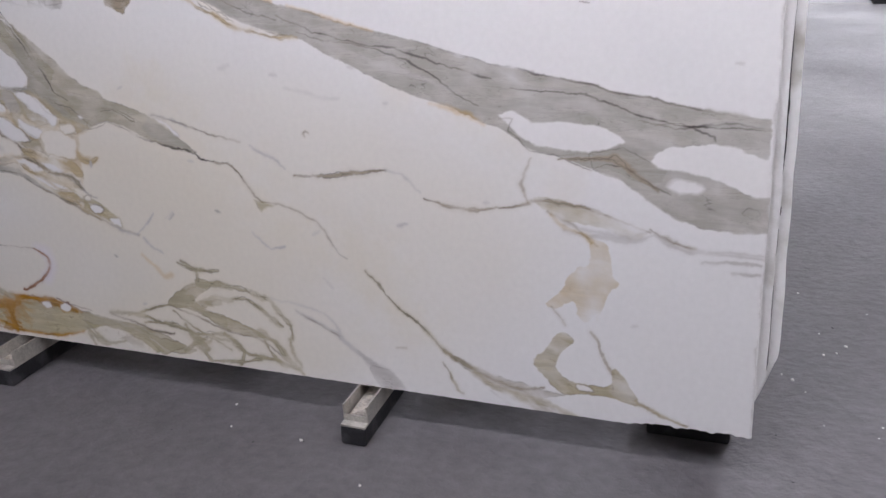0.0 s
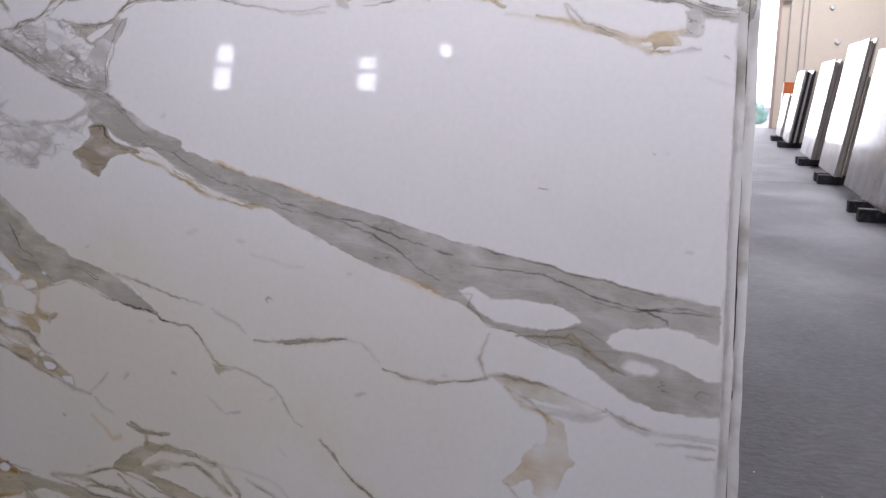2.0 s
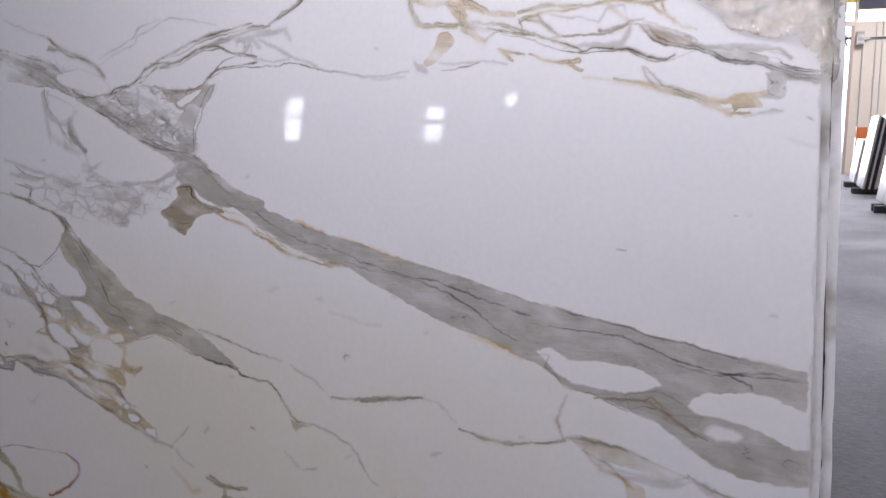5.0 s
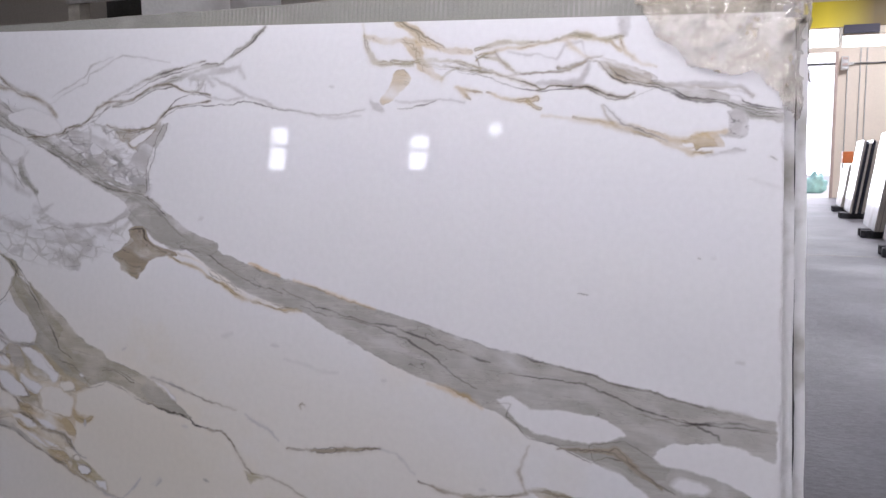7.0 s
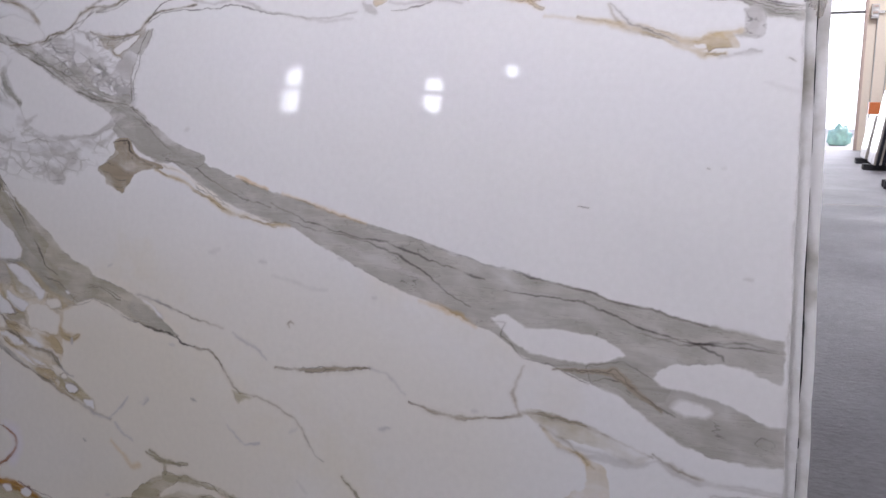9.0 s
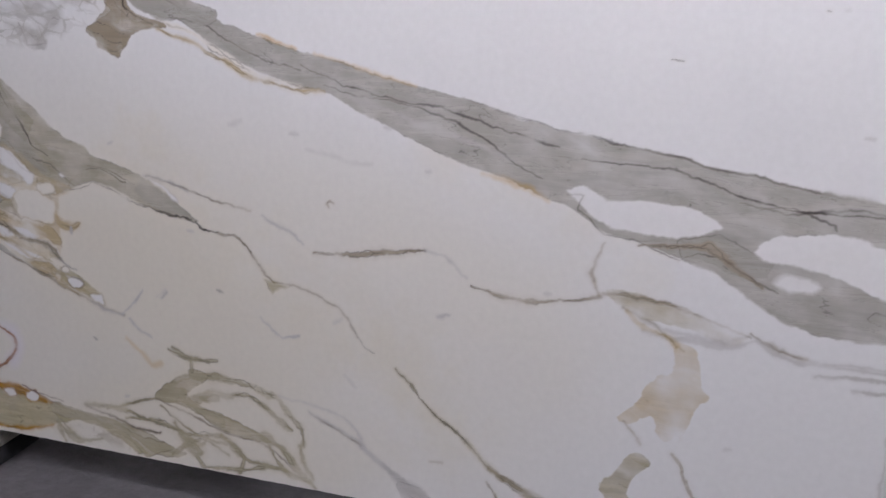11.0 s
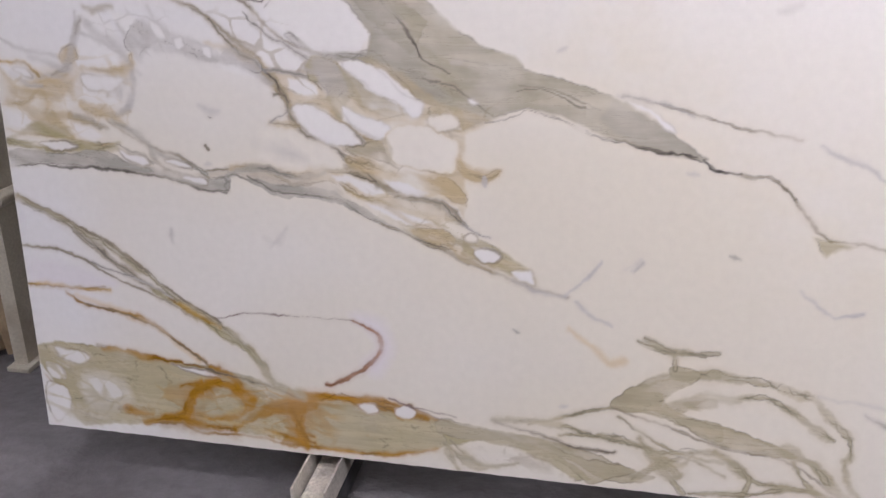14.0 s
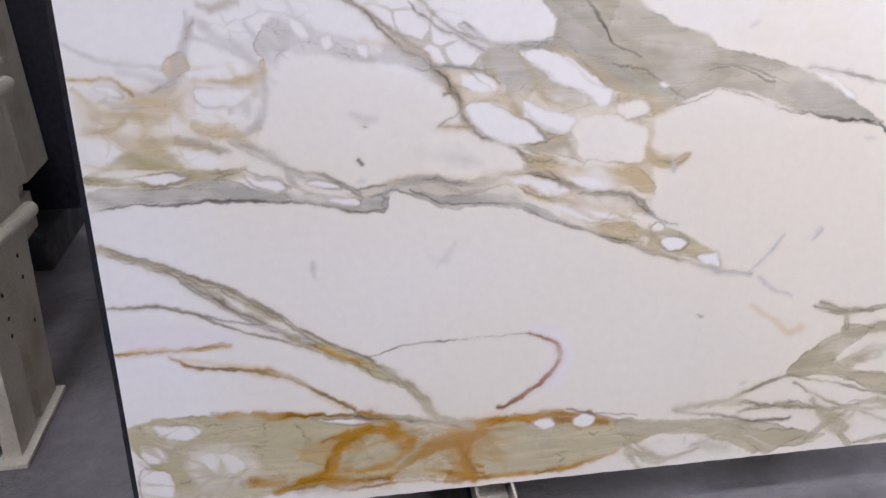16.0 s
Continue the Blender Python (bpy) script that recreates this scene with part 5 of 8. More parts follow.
seam(RUST, 0.7, 5, (3, 6, 3), [(-2946, 48), (-2877, 28), (-2767, 35), (-2660, 21), (-2555, 24)])
seam(RUST, 0.6, 4, (2, 4, 2), [(-2529, 22), (-2452, 24), (-2377, 37)])
seam(RUST, 0.85, 5, (6, 10, 6), [(-2632, 148), (-2568, 144), (-2505, 147), (-2442, 145), (-2381, 136), (-2319, 120)])
seam(PLUM, 0.65, 4, (3, 6, 3), [(-2581, 148), (-2505, 151), (-2418, 154), (-2344, 140), (-2271, 122)])
patch(PALE, 0.9, 5, [(-2505, 138), (-2470, 145), (-2436, 133), (-2464, 118), (-2494, 121)], 0.4, grain=0)
seam(CREAMY, 0.6, 5, (3, 6, 3), [(-2815, 184), (-2710, 157), (-2632, 145)])
seam(RUST, 0.7, 4, (2, 4, 2), [(-3292, 139), (-3272, 119), (-3239, 120)])
patch(RUST, 0.92, 6, [(-2914, 118), (-2872, 138), (-2835, 184), (-2815, 193), (-2822, 143), (-2859, 122), (-2887, 98), (-2910, 60), (-2946, 41), (-3003, 38), (-3034, 41), (-2988, 59), (-2945, 65), (-2922, 95)], 0.5, grain=0.3)
patch(RUST, 0.92, 6, [(-2782, 65), (-2754, 95), (-2711, 114), (-2645, 126), (-2574, 146), (-2630, 119), (-2643, 98), (-2625, 74), (-2599, 64), (-2605, 28), (-2647, 12), (-2684, 23), (-2659, 61), (-2692, 93), (-2736, 74), (-2766, 62)], 0.5, grain=0.3)
patch(RUST, 0.9, 6, [(-3098, 70), (-3072, 78), (-3050, 65), (-3065, 51), (-3088, 54)], 0.5, grain=0.3)
seam(OCHRE, 0.75, 7, (5, 9, 4), [(-2882, 61), (-2820, 69), (-2778, 100), (-2761, 128), (-2711, 126)])
seam(OCHRE, 0.55, 7, (3, 6, 3), [(-3101, 228), (-3032, 216), (-2979, 185), (-2898, 160)])
seam(RUST, 0.85, 4, (4, 6, 4), [(-2647, 23), (-2555, 27), (-2478, 23), (-2427, 23), (-2377, 37)])
seam(RUST, 0.8, 5, (8, 12, 6), [(-2632, 150), (-2555, 153), (-2505, 151), (-2442, 148), (-2380, 131), (-2319, 119)])
cloud_field(RUST, 0.95, 0.045, 0.14, [(-3099, 96), (-2941, 129), (-2842, 197), (-2737, 154), (-2632, 152), (-2381, 140), (-2259, 117), (-2377, 39), (-2634, 24), (-2989, 35)], 92)
cloud_field(TAUPE, 0.35, 0.03, 0.2, [(-3276, 214), (-3032, 211), (-2762, 176), (-2505, 147), (-2259, 117), (-2021, 62), (-2020, 42), (-2256, 70), (-2503, 28), (-2767, 43), (-3195, 8), (-3231, 95)], 93)
breccia(TAUPE, 0.45, 55, 3, [(-3276, 214), (-3032, 211), (-2762, 176), (-2505, 147), (-2259, 117), (-2021, 62), (-2020, 42), (-2256, 70), (-2503, 28), (-2767, 43), (-3195, 8), (-3231, 95)], 94, 0.4)
# left: the diagonal and the loop
seam(TAUPE, 0.6, 6, (12, 15, 12), [(-3302, 588), (-3253, 569), (-3208, 547), (-3156, 515), (-3105, 476), (-3055, 437), (-3004, 403), (-2952, 377)])
seam(MOSS, 0.85, 6, (12, 15, 12), [(-2965, 382), (-2913, 354), (-2849, 313), (-2792, 274), (-2747, 246), (-2709, 212), (-2677, 168), (-2632, 152)])
seam(DARK, 0.3, 3, (1, 2, 1), [(-3260, 573), (-3207, 550), (-3143, 506), (-3067, 446), (-2990, 400), (-2913, 360)])
seam(RUST, 0.75, 5, (3, 7, 3), [(-2933, 365), (-2888, 336), (-2836, 310)])
seam(SMOKE, 0.7, 5, (2, 4, 3), [(-3301, 471), (-3217, 464), (-3123, 439), (-3043, 415), (-2977, 394), (-2926, 366)])
seam(DARK, 0.4, 3, (1, 2, 1), [(-3231, 464), (-3123, 439), (-3017, 408)])
seam(PLUM, 0.75, 4, (3, 5, 2), [(-3299, 374), (-3228, 374), (-3157, 376), (-3088, 374)])
seam(RUST, 0.65, 4, (3, 4, 4), [(-3302, 376), (-3242, 376), (-3171, 371), (-3094, 380)])
seam(RUST, 0.65, 5, (3, 5, 3), [(-3203, 364), (-3147, 332), (-3079, 322), (-3010, 314), (-2958, 289), (-2906, 253), (-2848, 204)])
seam(OCHRE, 0.4, 14, (6, 10, 6), [(-3173, 357), (-3078, 328), (-2984, 300), (-2868, 215)])
seam(GREY, 0.6, 5, (1, 5, 1), [(-2134, 356), (-2121, 352)])
# left: grey-olive band with its branches
patch(TAUPE, 0.2, 6, [(-3300, 696), (-3221, 701), (-3122, 700), (-3032, 690), (-2952, 677), (-2892, 657), (-2829, 650), (-2766, 648), (-2762, 628), (-2789, 621), (-2852, 632), (-2955, 648), (-3036, 659), (-3127, 663), (-3218, 657), (-3301, 663)], 0.5, grain=0.4)
patch(MOSS, 0.55, 8, [(-3297, 727), (-3228, 720), (-3151, 709), (-3070, 717), (-3029, 720), (-3011, 703), (-3072, 696), (-3152, 697), (-3250, 703), (-3298, 707)], 0.6, grain=0.4)
patch(TAUPE, 0.3, 6, [(-2850, 659), (-2807, 673), (-2753, 682), (-2700, 682), (-2637, 666), (-2572, 656), (-2529, 648), (-2496, 629), (-2463, 604), (-2418, 575), (-2349, 550), (-2418, 561), (-2485, 596), (-2551, 619), (-2638, 630), (-2692, 643), (-2744, 663), (-2808, 651)], 0.5, grain=0.4)
seam(DARK, 0.6, 3, (1, 3, 2), [(-3301, 663), (-3217, 659), (-3127, 663), (-3036, 660), (-2955, 651), (-2893, 640), (-2831, 629), (-2768, 624)])
seam(DARK, 0.65, 3, (1, 3, 2), [(-2808, 655), (-2755, 664), (-2702, 649), (-2670, 636), (-2617, 626), (-2529, 618), (-2485, 596), (-2435, 570), (-2383, 552)])
seam(DARK, 0.5, 3, (1, 2, 1), [(-2748, 682), (-2690, 681), (-2637, 670), (-2605, 663)])
seam(DARK, 0.6, 3, (1, 3, 1), [(-3019, 717), (-2991, 701), (-2960, 696), (-2932, 676), (-2892, 657)])
seam(TAUPE, 0.7, 5, (3, 7, 3), [(-3038, 774), (-3006, 749), (-2967, 728), (-2929, 708), (-2878, 697), (-2848, 681), (-2808, 656)])
seam(TAUPE, 0.6, 5, (2, 5, 2), [(-2948, 714), (-2940, 693), (-2912, 664), (-2881, 656)])
patch(PALE, 0.85, 5, [(-3021, 700), (-2971, 695), (-2952, 674), (-3003, 681)], 0.4, grain=0)
patch(PALE, 0.85, 5, [(-2871, 653), (-2819, 652), (-2799, 637), (-2851, 641)], 0.4, grain=0)
patch(CREAMY, 0.85, 6, [(-3248, 716), (-3189, 718), (-3151, 709), (-3191, 701), (-3230, 704)], 0.4, grain=0)
seam(MOSS, 0.8, 5, (5, 10, 6), [(-2496, 640), (-2440, 611), (-2372, 588), (-2315, 568), (-2268, 546), (-2221, 514), (-2160, 487), (-2099, 464)])
seam(TAUPE, 0.75, 5, (4, 7, 5), [(-2418, 566), (-2349, 544), (-2267, 510), (-2183, 475), (-2098, 449), (-2024, 431)])
patch(TAN, 0.75, 7, [(-2366, 560), (-2304, 569), (-2274, 538), (-2256, 513), (-2302, 525)], 0.5)
patch(MOSS, 0.65, 7, [(-2245, 553), (-2186, 537), (-2125, 497), (-2093, 468), (-2147, 468), (-2208, 494), (-2244, 512)], 0.6)
patch(CREAMY, 0.8, 6, [(-2227, 526), (-2198, 526), (-2179, 507), (-2208, 503)], 0.4, grain=0)
seam(SMOKE, 0.4, 6, (2, 6, 2), [(-1911, 504), (-1892, 517), (-1880, 526)])
# left: white lumps in a tan and grey ground
patch(TAN, 0.4, 9, [(-2681, 887), (-2557, 906), (-2437, 914), (-2361, 880), (-2296, 830), (-2189, 792), (-2245, 763), (-2245, 682), (-2236, 615), (-2250, 586), (-2349, 567), (-2452, 619), (-2533, 672), (-2465, 698), (-2522, 734), (-2608, 775), (-2625, 829)], 0.6, grain=0.45)
patch(PALE, 0.93, 7, [(-2674, 956), (-2623, 936), (-2573, 916), (-2573, 887), (-2624, 878), (-2664, 888), (-2680, 925)], 0.4, grain=0)
patch(PALE, 0.93, 7, [(-2611, 862), (-2573, 869), (-2551, 853), (-2548, 834), (-2579, 829), (-2609, 838)], 0.4, grain=0)
patch(CREAMY, 0.9, 7, [(-2602, 808), (-2557, 815), (-2528, 800), (-2511, 768), (-2500, 741), (-2545, 741), (-2585, 759), (-2608, 781)], 0.4, grain=0)
patch(PALE, 0.95, 7, [(-2504, 902), (-2458, 906), (-2426, 890), (-2398, 858), (-2365, 838), (-2327, 823), (-2342, 807), (-2386, 821), (-2424, 836), (-2468, 861), (-2490, 881)], 0.4, grain=0)
patch(PALE, 0.9, 7, [(-2463, 851), (-2424, 836), (-2407, 818), (-2434, 804), (-2456, 816)], 0.4, grain=0)
patch(PALE, 0.93, 7, [(-2500, 803), (-2456, 795), (-2412, 775), (-2400, 756), (-2433, 749), (-2478, 764), (-2502, 785)], 0.4, grain=0)
patch(CREAMY, 0.93, 8, [(-2395, 778), (-2346, 769), (-2308, 760), (-2270, 746), (-2258, 714), (-2267, 683), (-2321, 685), (-2376, 688), (-2402, 712), (-2400, 749)], 0.4, grain=0)
patch(CREAMY, 0.93, 7, [(-2338, 789), (-2305, 806), (-2262, 794), (-2253, 779), (-2282, 767), (-2320, 774)], 0.4, grain=0)
patch(CREAMY, 0.7, 12, [(-2672, 756), (-2608, 767), (-2522, 731), (-2471, 701), (-2493, 682), (-2545, 679), (-2626, 686), (-2685, 702)], 0.5, grain=0)
patch(PALE, 0.93, 6, [(-2527, 668), (-2476, 666), (-2419, 647), (-2410, 633), (-2452, 622), (-2510, 644)], 0.4, grain=0)
patch(PALE, 0.93, 6, [(-2414, 663), (-2364, 660), (-2319, 642), (-2335, 634), (-2385, 637)], 0.4, grain=0)
patch(PALE, 0.93, 6, [(-2469, 618), (-2407, 607), (-2339, 589), (-2293, 571), (-2332, 563), (-2394, 578), (-2446, 598)], 0.4, grain=0)
patch(CREAMY, 0.9, 6, [(-2296, 628), (-2258, 616), (-2246, 597), (-2284, 603)], 0.4, grain=0)
breccia(TAUPE, 0.5, 75, 4, [(-2784, 1005), (-2625, 979), (-2524, 916), (-2333, 834), (-2241, 733), (-2250, 668), (-2418, 679), (-2570, 753), (-2671, 863)], 97, 0.6)
breccia(TAUPE, 0.5, 60, 4, [(-2743, 684), (-2528, 664), (-2304, 581), (-2099, 464), (-2244, 506), (-2474, 588), (-2681, 642)], 98, 0.4)
# left: tan lens and lines above the band
patch(TAN, 0.85, 6, [(-2396, 683), (-2352, 686), (-2284, 676), (-2251, 651), (-2236, 616), (-2271, 626), (-2317, 652), (-2362, 670)], 0.5, grain=0.2)
seam(DARK, 0.55, 4, (2, 5, 2), [(-2305, 629), (-2271, 613), (-2247, 590), (-2232, 576)])
seam(TAUPE, 0.7, 5, (4, 7, 4), [(-2528, 677), (-2473, 672), (-2418, 651), (-2362, 630), (-2305, 624), (-2259, 606)])
patch(TAUPE, 0.65, 7, [(-2495, 693), (-2440, 680), (-2407, 656), (-2384, 638), (-2418, 640), (-2451, 665), (-2495, 679)], 0.5)
seam(DARK, 0.7, 3, (1, 3, 2), [(-2771, 971), (-2738, 938), (-2699, 914), (-2670, 885), (-2640, 851), (-2616, 814), (-2619, 798), (-2591, 771), (-2559, 748), (-2522, 735), (-2495, 711), (-2451, 692), (-2407, 678)])
seam(TAN, 0.6, 6, (3, 12, 5), [(-2729, 930), (-2680, 898), (-2650, 872), (-2620, 829), (-2611, 808)])
seam(DARK, 0.6, 3, (1, 3, 1), [(-2705, 997), (-2671, 969), (-2637, 946), (-2597, 927), (-2566, 910), (-2525, 901)])
seam(GREY, 0.7, 6, (4, 12, 4), [(-2606, 959), (-2581, 943), (-2556, 917), (-2504, 910), (-2451, 917), (-2420, 921)])
seam(DARK, 0.5, 3, (1, 3, 1), [(-2524, 914), (-2462, 908), (-2430, 896), (-2387, 863), (-2354, 838), (-2333, 832)])
patch(GREY, 0.45, 8, [(-2566, 903), (-2514, 897), (-2478, 873), (-2467, 842), (-2483, 822), (-2526, 845), (-2546, 871), (-2577, 883)], 0.5, grain=0.2)
patch(TAN, 0.7, 8, [(-2547, 836), (-2526, 829), (-2505, 807), (-2510, 792), (-2526, 803), (-2558, 814), (-2584, 809), (-2568, 821)], 0.5, grain=0.2)
patch(TAN, 0.6, 8, [(-2494, 833), (-2457, 826), (-2419, 797), (-2354, 794), (-2310, 818), (-2255, 809), (-2227, 786), (-2254, 767), (-2298, 780), (-2353, 783), (-2419, 782), (-2462, 805)], 0.5, grain=0.2)
patch(TAUPE, 0.6, 10, [(-2495, 744), (-2446, 751), (-2408, 744), (-2402, 711), (-2413, 679), (-2462, 698), (-2495, 722)], 0.6, grain=0.2)
seam(TAN, 0.6, 6, (4, 7, 4), [(-2521, 803), (-2494, 775), (-2457, 752), (-2419, 744)])
seam(TAUPE, 0.5, 5, (3, 5, 3), [(-2611, 803), (-2579, 812), (-2547, 815)])
seam(TAUPE, 0.55, 5, (3, 5, 2), [(-2660, 884), (-2608, 878), (-2557, 867), (-2541, 846)])
seam(TAN, 0.6, 6, (5, 8, 4), [(-2258, 734), (-2260, 702), (-2233, 683), (-2193, 675), (-2166, 693)])
patch(TAN, 0.55, 8, [(-2263, 713), (-2228, 694), (-2166, 693), (-2193, 675), (-2239, 678)], 0.5, grain=0.2)
patch(PALE, 0.9, 6, [(-2493, 896), (-2451, 902), (-2409, 885), (-2365, 852), (-2327, 824), (-2365, 803), (-2419, 813), (-2462, 841), (-2478, 875)], 0.4, grain=0)
seam(SMOKE, 0.6, 5, (2, 5, 2), [(-2478, 871), (-2446, 861), (-2414, 844)])
seam(TAN, 0.5, 4, (2, 4, 2), [(-2419, 829), (-2387, 827), (-2370, 800)])
patch(CREAMY, 0.85, 6, [(-2326, 787), (-2299, 806), (-2260, 794), (-2254, 772), (-2298, 769)], 0.4, grain=0)
seam(SMOKE, 0.4, 20, (8, 30, 10), [(-2688, 729), (-2635, 715), (-2582, 701)])
seam(TAN, 0.4, 14, (8, 20, 8), [(-2572, 678), (-2539, 674), (-2506, 668)])
# upper left corner: tan clouds and grey net
patch(TAN, 0.28, 26, [(-3203, 870), (-3123, 892), (-3116, 852), (-3140, 814), (-3157, 780), (-3125, 726), (-3263, 732), (-3218, 770), (-3199, 810)], 0.9, grain=0.8)
patch(PALE, 0.85, 10, [(-3083, 948), (-3044, 949), (-3007, 931), (-2985, 905), (-2993, 885), (-3026, 884), (-3064, 895), (-3086, 922)], 0.5, grain=0)
patch(PALE, 0.85, 10, [(-3006, 1002), (-2974, 1001), (-2938, 974), (-2923, 953), (-2953, 952), (-2984, 965)], 0.5, grain=0)
patch(PALE, 0.8, 10, [(-3084, 992), (-3038, 1000), (-3002, 977), (-2986, 943), (-3019, 942), (-3069, 957)], 0.5, grain=0)
patch(PALE, 0.75, 8, [(-2894, 949), (-2855, 947), (-2836, 930), (-2863, 921), (-2889, 932)], 0.5, grain=0)
patch(PALE, 0.7, 8, [(-2809, 928), (-2772, 924), (-2767, 907), (-2797, 908)], 0.5, grain=0)
patch(PALE, 0.75, 9, [(-2764, 897), (-2717, 894), (-2684, 876), (-2690, 866), (-2752, 882)], 0.5, grain=0)
patch(PALE, 0.7, 12, [(-3290, 884), (-3245, 888), (-3203, 870), (-3212, 857), (-3262, 859)], 0.6, grain=0)
patch(PALE, 0.7, 12, [(-3295, 782), (-3242, 786), (-3219, 764), (-3249, 745), (-3294, 747)], 0.6, grain=0)
patch(PALE, 0.7, 10, [(-3139, 769), (-3080, 765), (-3050, 739), (-3072, 719), (-3118, 730)], 0.6, grain=0)
patch(PALE, 0.6, 12, [(-3105, 878), (-3027, 877), (-2996, 852), (-3008, 812), (-3063, 798), (-3107, 812), (-3116, 852)], 0.6, grain=0)
patch(CREAMY, 0.8, 8, [(-3219, 722), (-3165, 725), (-3135, 706), (-3162, 697), (-3219, 701)], 0.5, grain=0)
seam(TAN, 0.6, 5, (4, 7, 3), [(-3295, 893), (-3263, 895), (-3225, 893), (-3208, 880), (-3194, 866)])
seam(DARK, 0.5, 3, (1, 2, 1), [(-3228, 893), (-3208, 882), (-3197, 869)])
seam(SMOKE, 0.6, 6, (3, 5, 3), [(-3303, 952), (-3274, 938), (-3245, 928), (-3196, 918), (-3134, 902)])
seam(TAN, 0.6, 12, (6, 15, 5), [(-3133, 904), (-3117, 912), (-3093, 923)])
seam(TAN, 0.6, 8, (4, 10, 4), [(-3128, 899), (-3109, 904), (-3101, 914)])
seam(TAN, 0.65, 6, (3, 8, 6), [(-3062, 886), (-3027, 877), (-2988, 879), (-2966, 889)])
seam(TAUPE, 0.6, 4, (1, 3, 1), [(-3052, 883), (-3020, 875), (-2983, 881)])
seam(SMOKE, 0.6, 6, (3, 6, 3), [(-3086, 956), (-3054, 950), (-3027, 938), (-2996, 918), (-2972, 893), (-2948, 872)])
seam(SMOKE, 0.55, 7, (3, 6, 3), [(-3083, 999), (-3086, 967), (-3097, 942), (-3110, 917)])
seam(TAUPE, 0.5, 6, (3, 6, 3), [(-3069, 980), (-3081, 964), (-3086, 955)])
seam(SMOKE, 0.6, 8, (4, 9, 6), [(-2989, 976), (-2973, 950), (-2962, 923), (-2945, 899), (-2925, 934)])
seam(SMOKE, 0.6, 7, (5, 8, 5), [(-2918, 1008), (-2904, 978), (-2880, 961), (-2848, 947), (-2803, 934)])
seam(SMOKE, 0.6, 8, (5, 12, 8), [(-2909, 926), (-2858, 918), (-2811, 906), (-2763, 906), (-2716, 897), (-2684, 879), (-2650, 857)])
seam(TAN, 0.4, 8, (5, 10, 6), [(-2788, 937), (-2742, 929), (-2702, 910), (-2662, 881)])
seam(TAUPE, 0.4, 8, (5, 9, 4), [(-3062, 1010), (-3038, 1002), (-2998, 1009)])
seam(SMOKE, 0.55, 7, (3, 7, 3), [(-2966, 887), (-2971, 837), (-2989, 798), (-3011, 785)])
seam(SMOKE, 0.5, 6, (3, 5, 3), [(-3003, 859), (-2996, 831), (-3000, 819)])
seam(TAUPE, 0.45, 7, (3, 7, 3), [(-3033, 823), (-3017, 840), (-3006, 829)])
seam(TAN, 0.65, 6, (4, 10, 4), [(-3102, 797), (-3077, 788), (-3038, 783), (-3011, 785), (-2982, 797)])
seam(TAUPE, 0.55, 5, (3, 5, 3), [(-3136, 775), (-3106, 767), (-3060, 764), (-3041, 756)])
seam(TAN, 0.6, 7, (4, 9, 4), [(-3135, 782), (-3122, 771), (-3080, 763)])
seam(TAN, 0.5, 8, (4, 8, 4), [(-3195, 837), (-3161, 855), (-3126, 869)])
seam(TAN, 0.5, 7, (3, 7, 3), [(-3297, 799), (-3259, 800), (-3226, 805), (-3200, 830)])
seam(TAN, 0.4, 7, (3, 6, 3), [(-3291, 874), (-3257, 857), (-3207, 847), (-3173, 854)])
seam(TAN, 0.5, 8, (5, 9, 4), [(-3193, 830), (-3177, 805), (-3191, 779), (-3160, 760), (-3132, 731)])
seam(SMOKE, 0.5, 7, (3, 5, 3), [(-3198, 863), (-3165, 865), (-3134, 860)])
seam(TAUPE, 0.45, 5, (2, 4, 2), [(-3159, 867), (-3124, 882), (-3110, 895)])
seam(TAN, 0.5, 6, (3, 6, 3), [(-3297, 745), (-3243, 738), (-3178, 734), (-3125, 726), (-3073, 716)])
seam(MOSS, 0.6, 6, (4, 8, 4), [(-3298, 721), (-3246, 718), (-3219, 701), (-3162, 696), (-3128, 710), (-3075, 702), (-3018, 716)])
seam(DARK, 0.5, 3, (1, 3, 1), [(-3045, 721), (-3011, 714), (-2965, 698), (-2940, 674)])
seam(TAUPE, 0.6, 4, (2, 4, 2), [(-3019, 770), (-2981, 745), (-2950, 719), (-2910, 701), (-2862, 691), (-2814, 670), (-2764, 677)])
seam(DARK, 0.45, 3, (1, 2, 1), [(-2981, 745), (-2950, 719), (-2916, 708)])
seam(DARK, 0.5, 3, (1, 3, 1), [(-3300, 665), (-3255, 660), (-3208, 661), (-3134, 664), (-3052, 658), (-2970, 655), (-2874, 637), (-2817, 630), (-2767, 629)])
seam(DARK, 0.6, 3, (1, 3, 1), [(-2799, 786), (-2789, 784)])
seam(SMOKE, 0.6, 8, (4, 8, 3), [(-2908, 531), (-2905, 502)])
seam(SMOKE, 0.45, 10, (3, 8, 3), [(-2676, 500), (-2636, 549)])
breccia(TAN, 0.35, 65, 5, [(-3303, 906), (-3185, 880), (-3093, 924), (-2960, 898), (-2973, 768), (-3119, 726), (-3295, 727)], 101, 0.6)
breccia(SMOKE, 0.45, 70, 7, [(-3082, 1008), (-2901, 1005), (-2728, 935), (-2650, 882), (-2811, 900), (-2950, 897), (-3025, 930)], 102, 0.6)
breccia(DARK, 0.4, 48, 2, [(-2789, 1794), (-2626, 1780), (-2361, 1655), (-2167, 1673), (-1958, 1671), (-1989, 1444), (-2252, 1498), (-2486, 1636), (-2784, 1721)], 104, 0.6)
breccia(GREY, 0.45, 60, 5, [(-2762, 1389), (-2495, 1375), (-2100, 1365), (-2050, 1309), (-2281, 1184), (-2589, 1210), (-2757, 1306)], 105, 0.6)
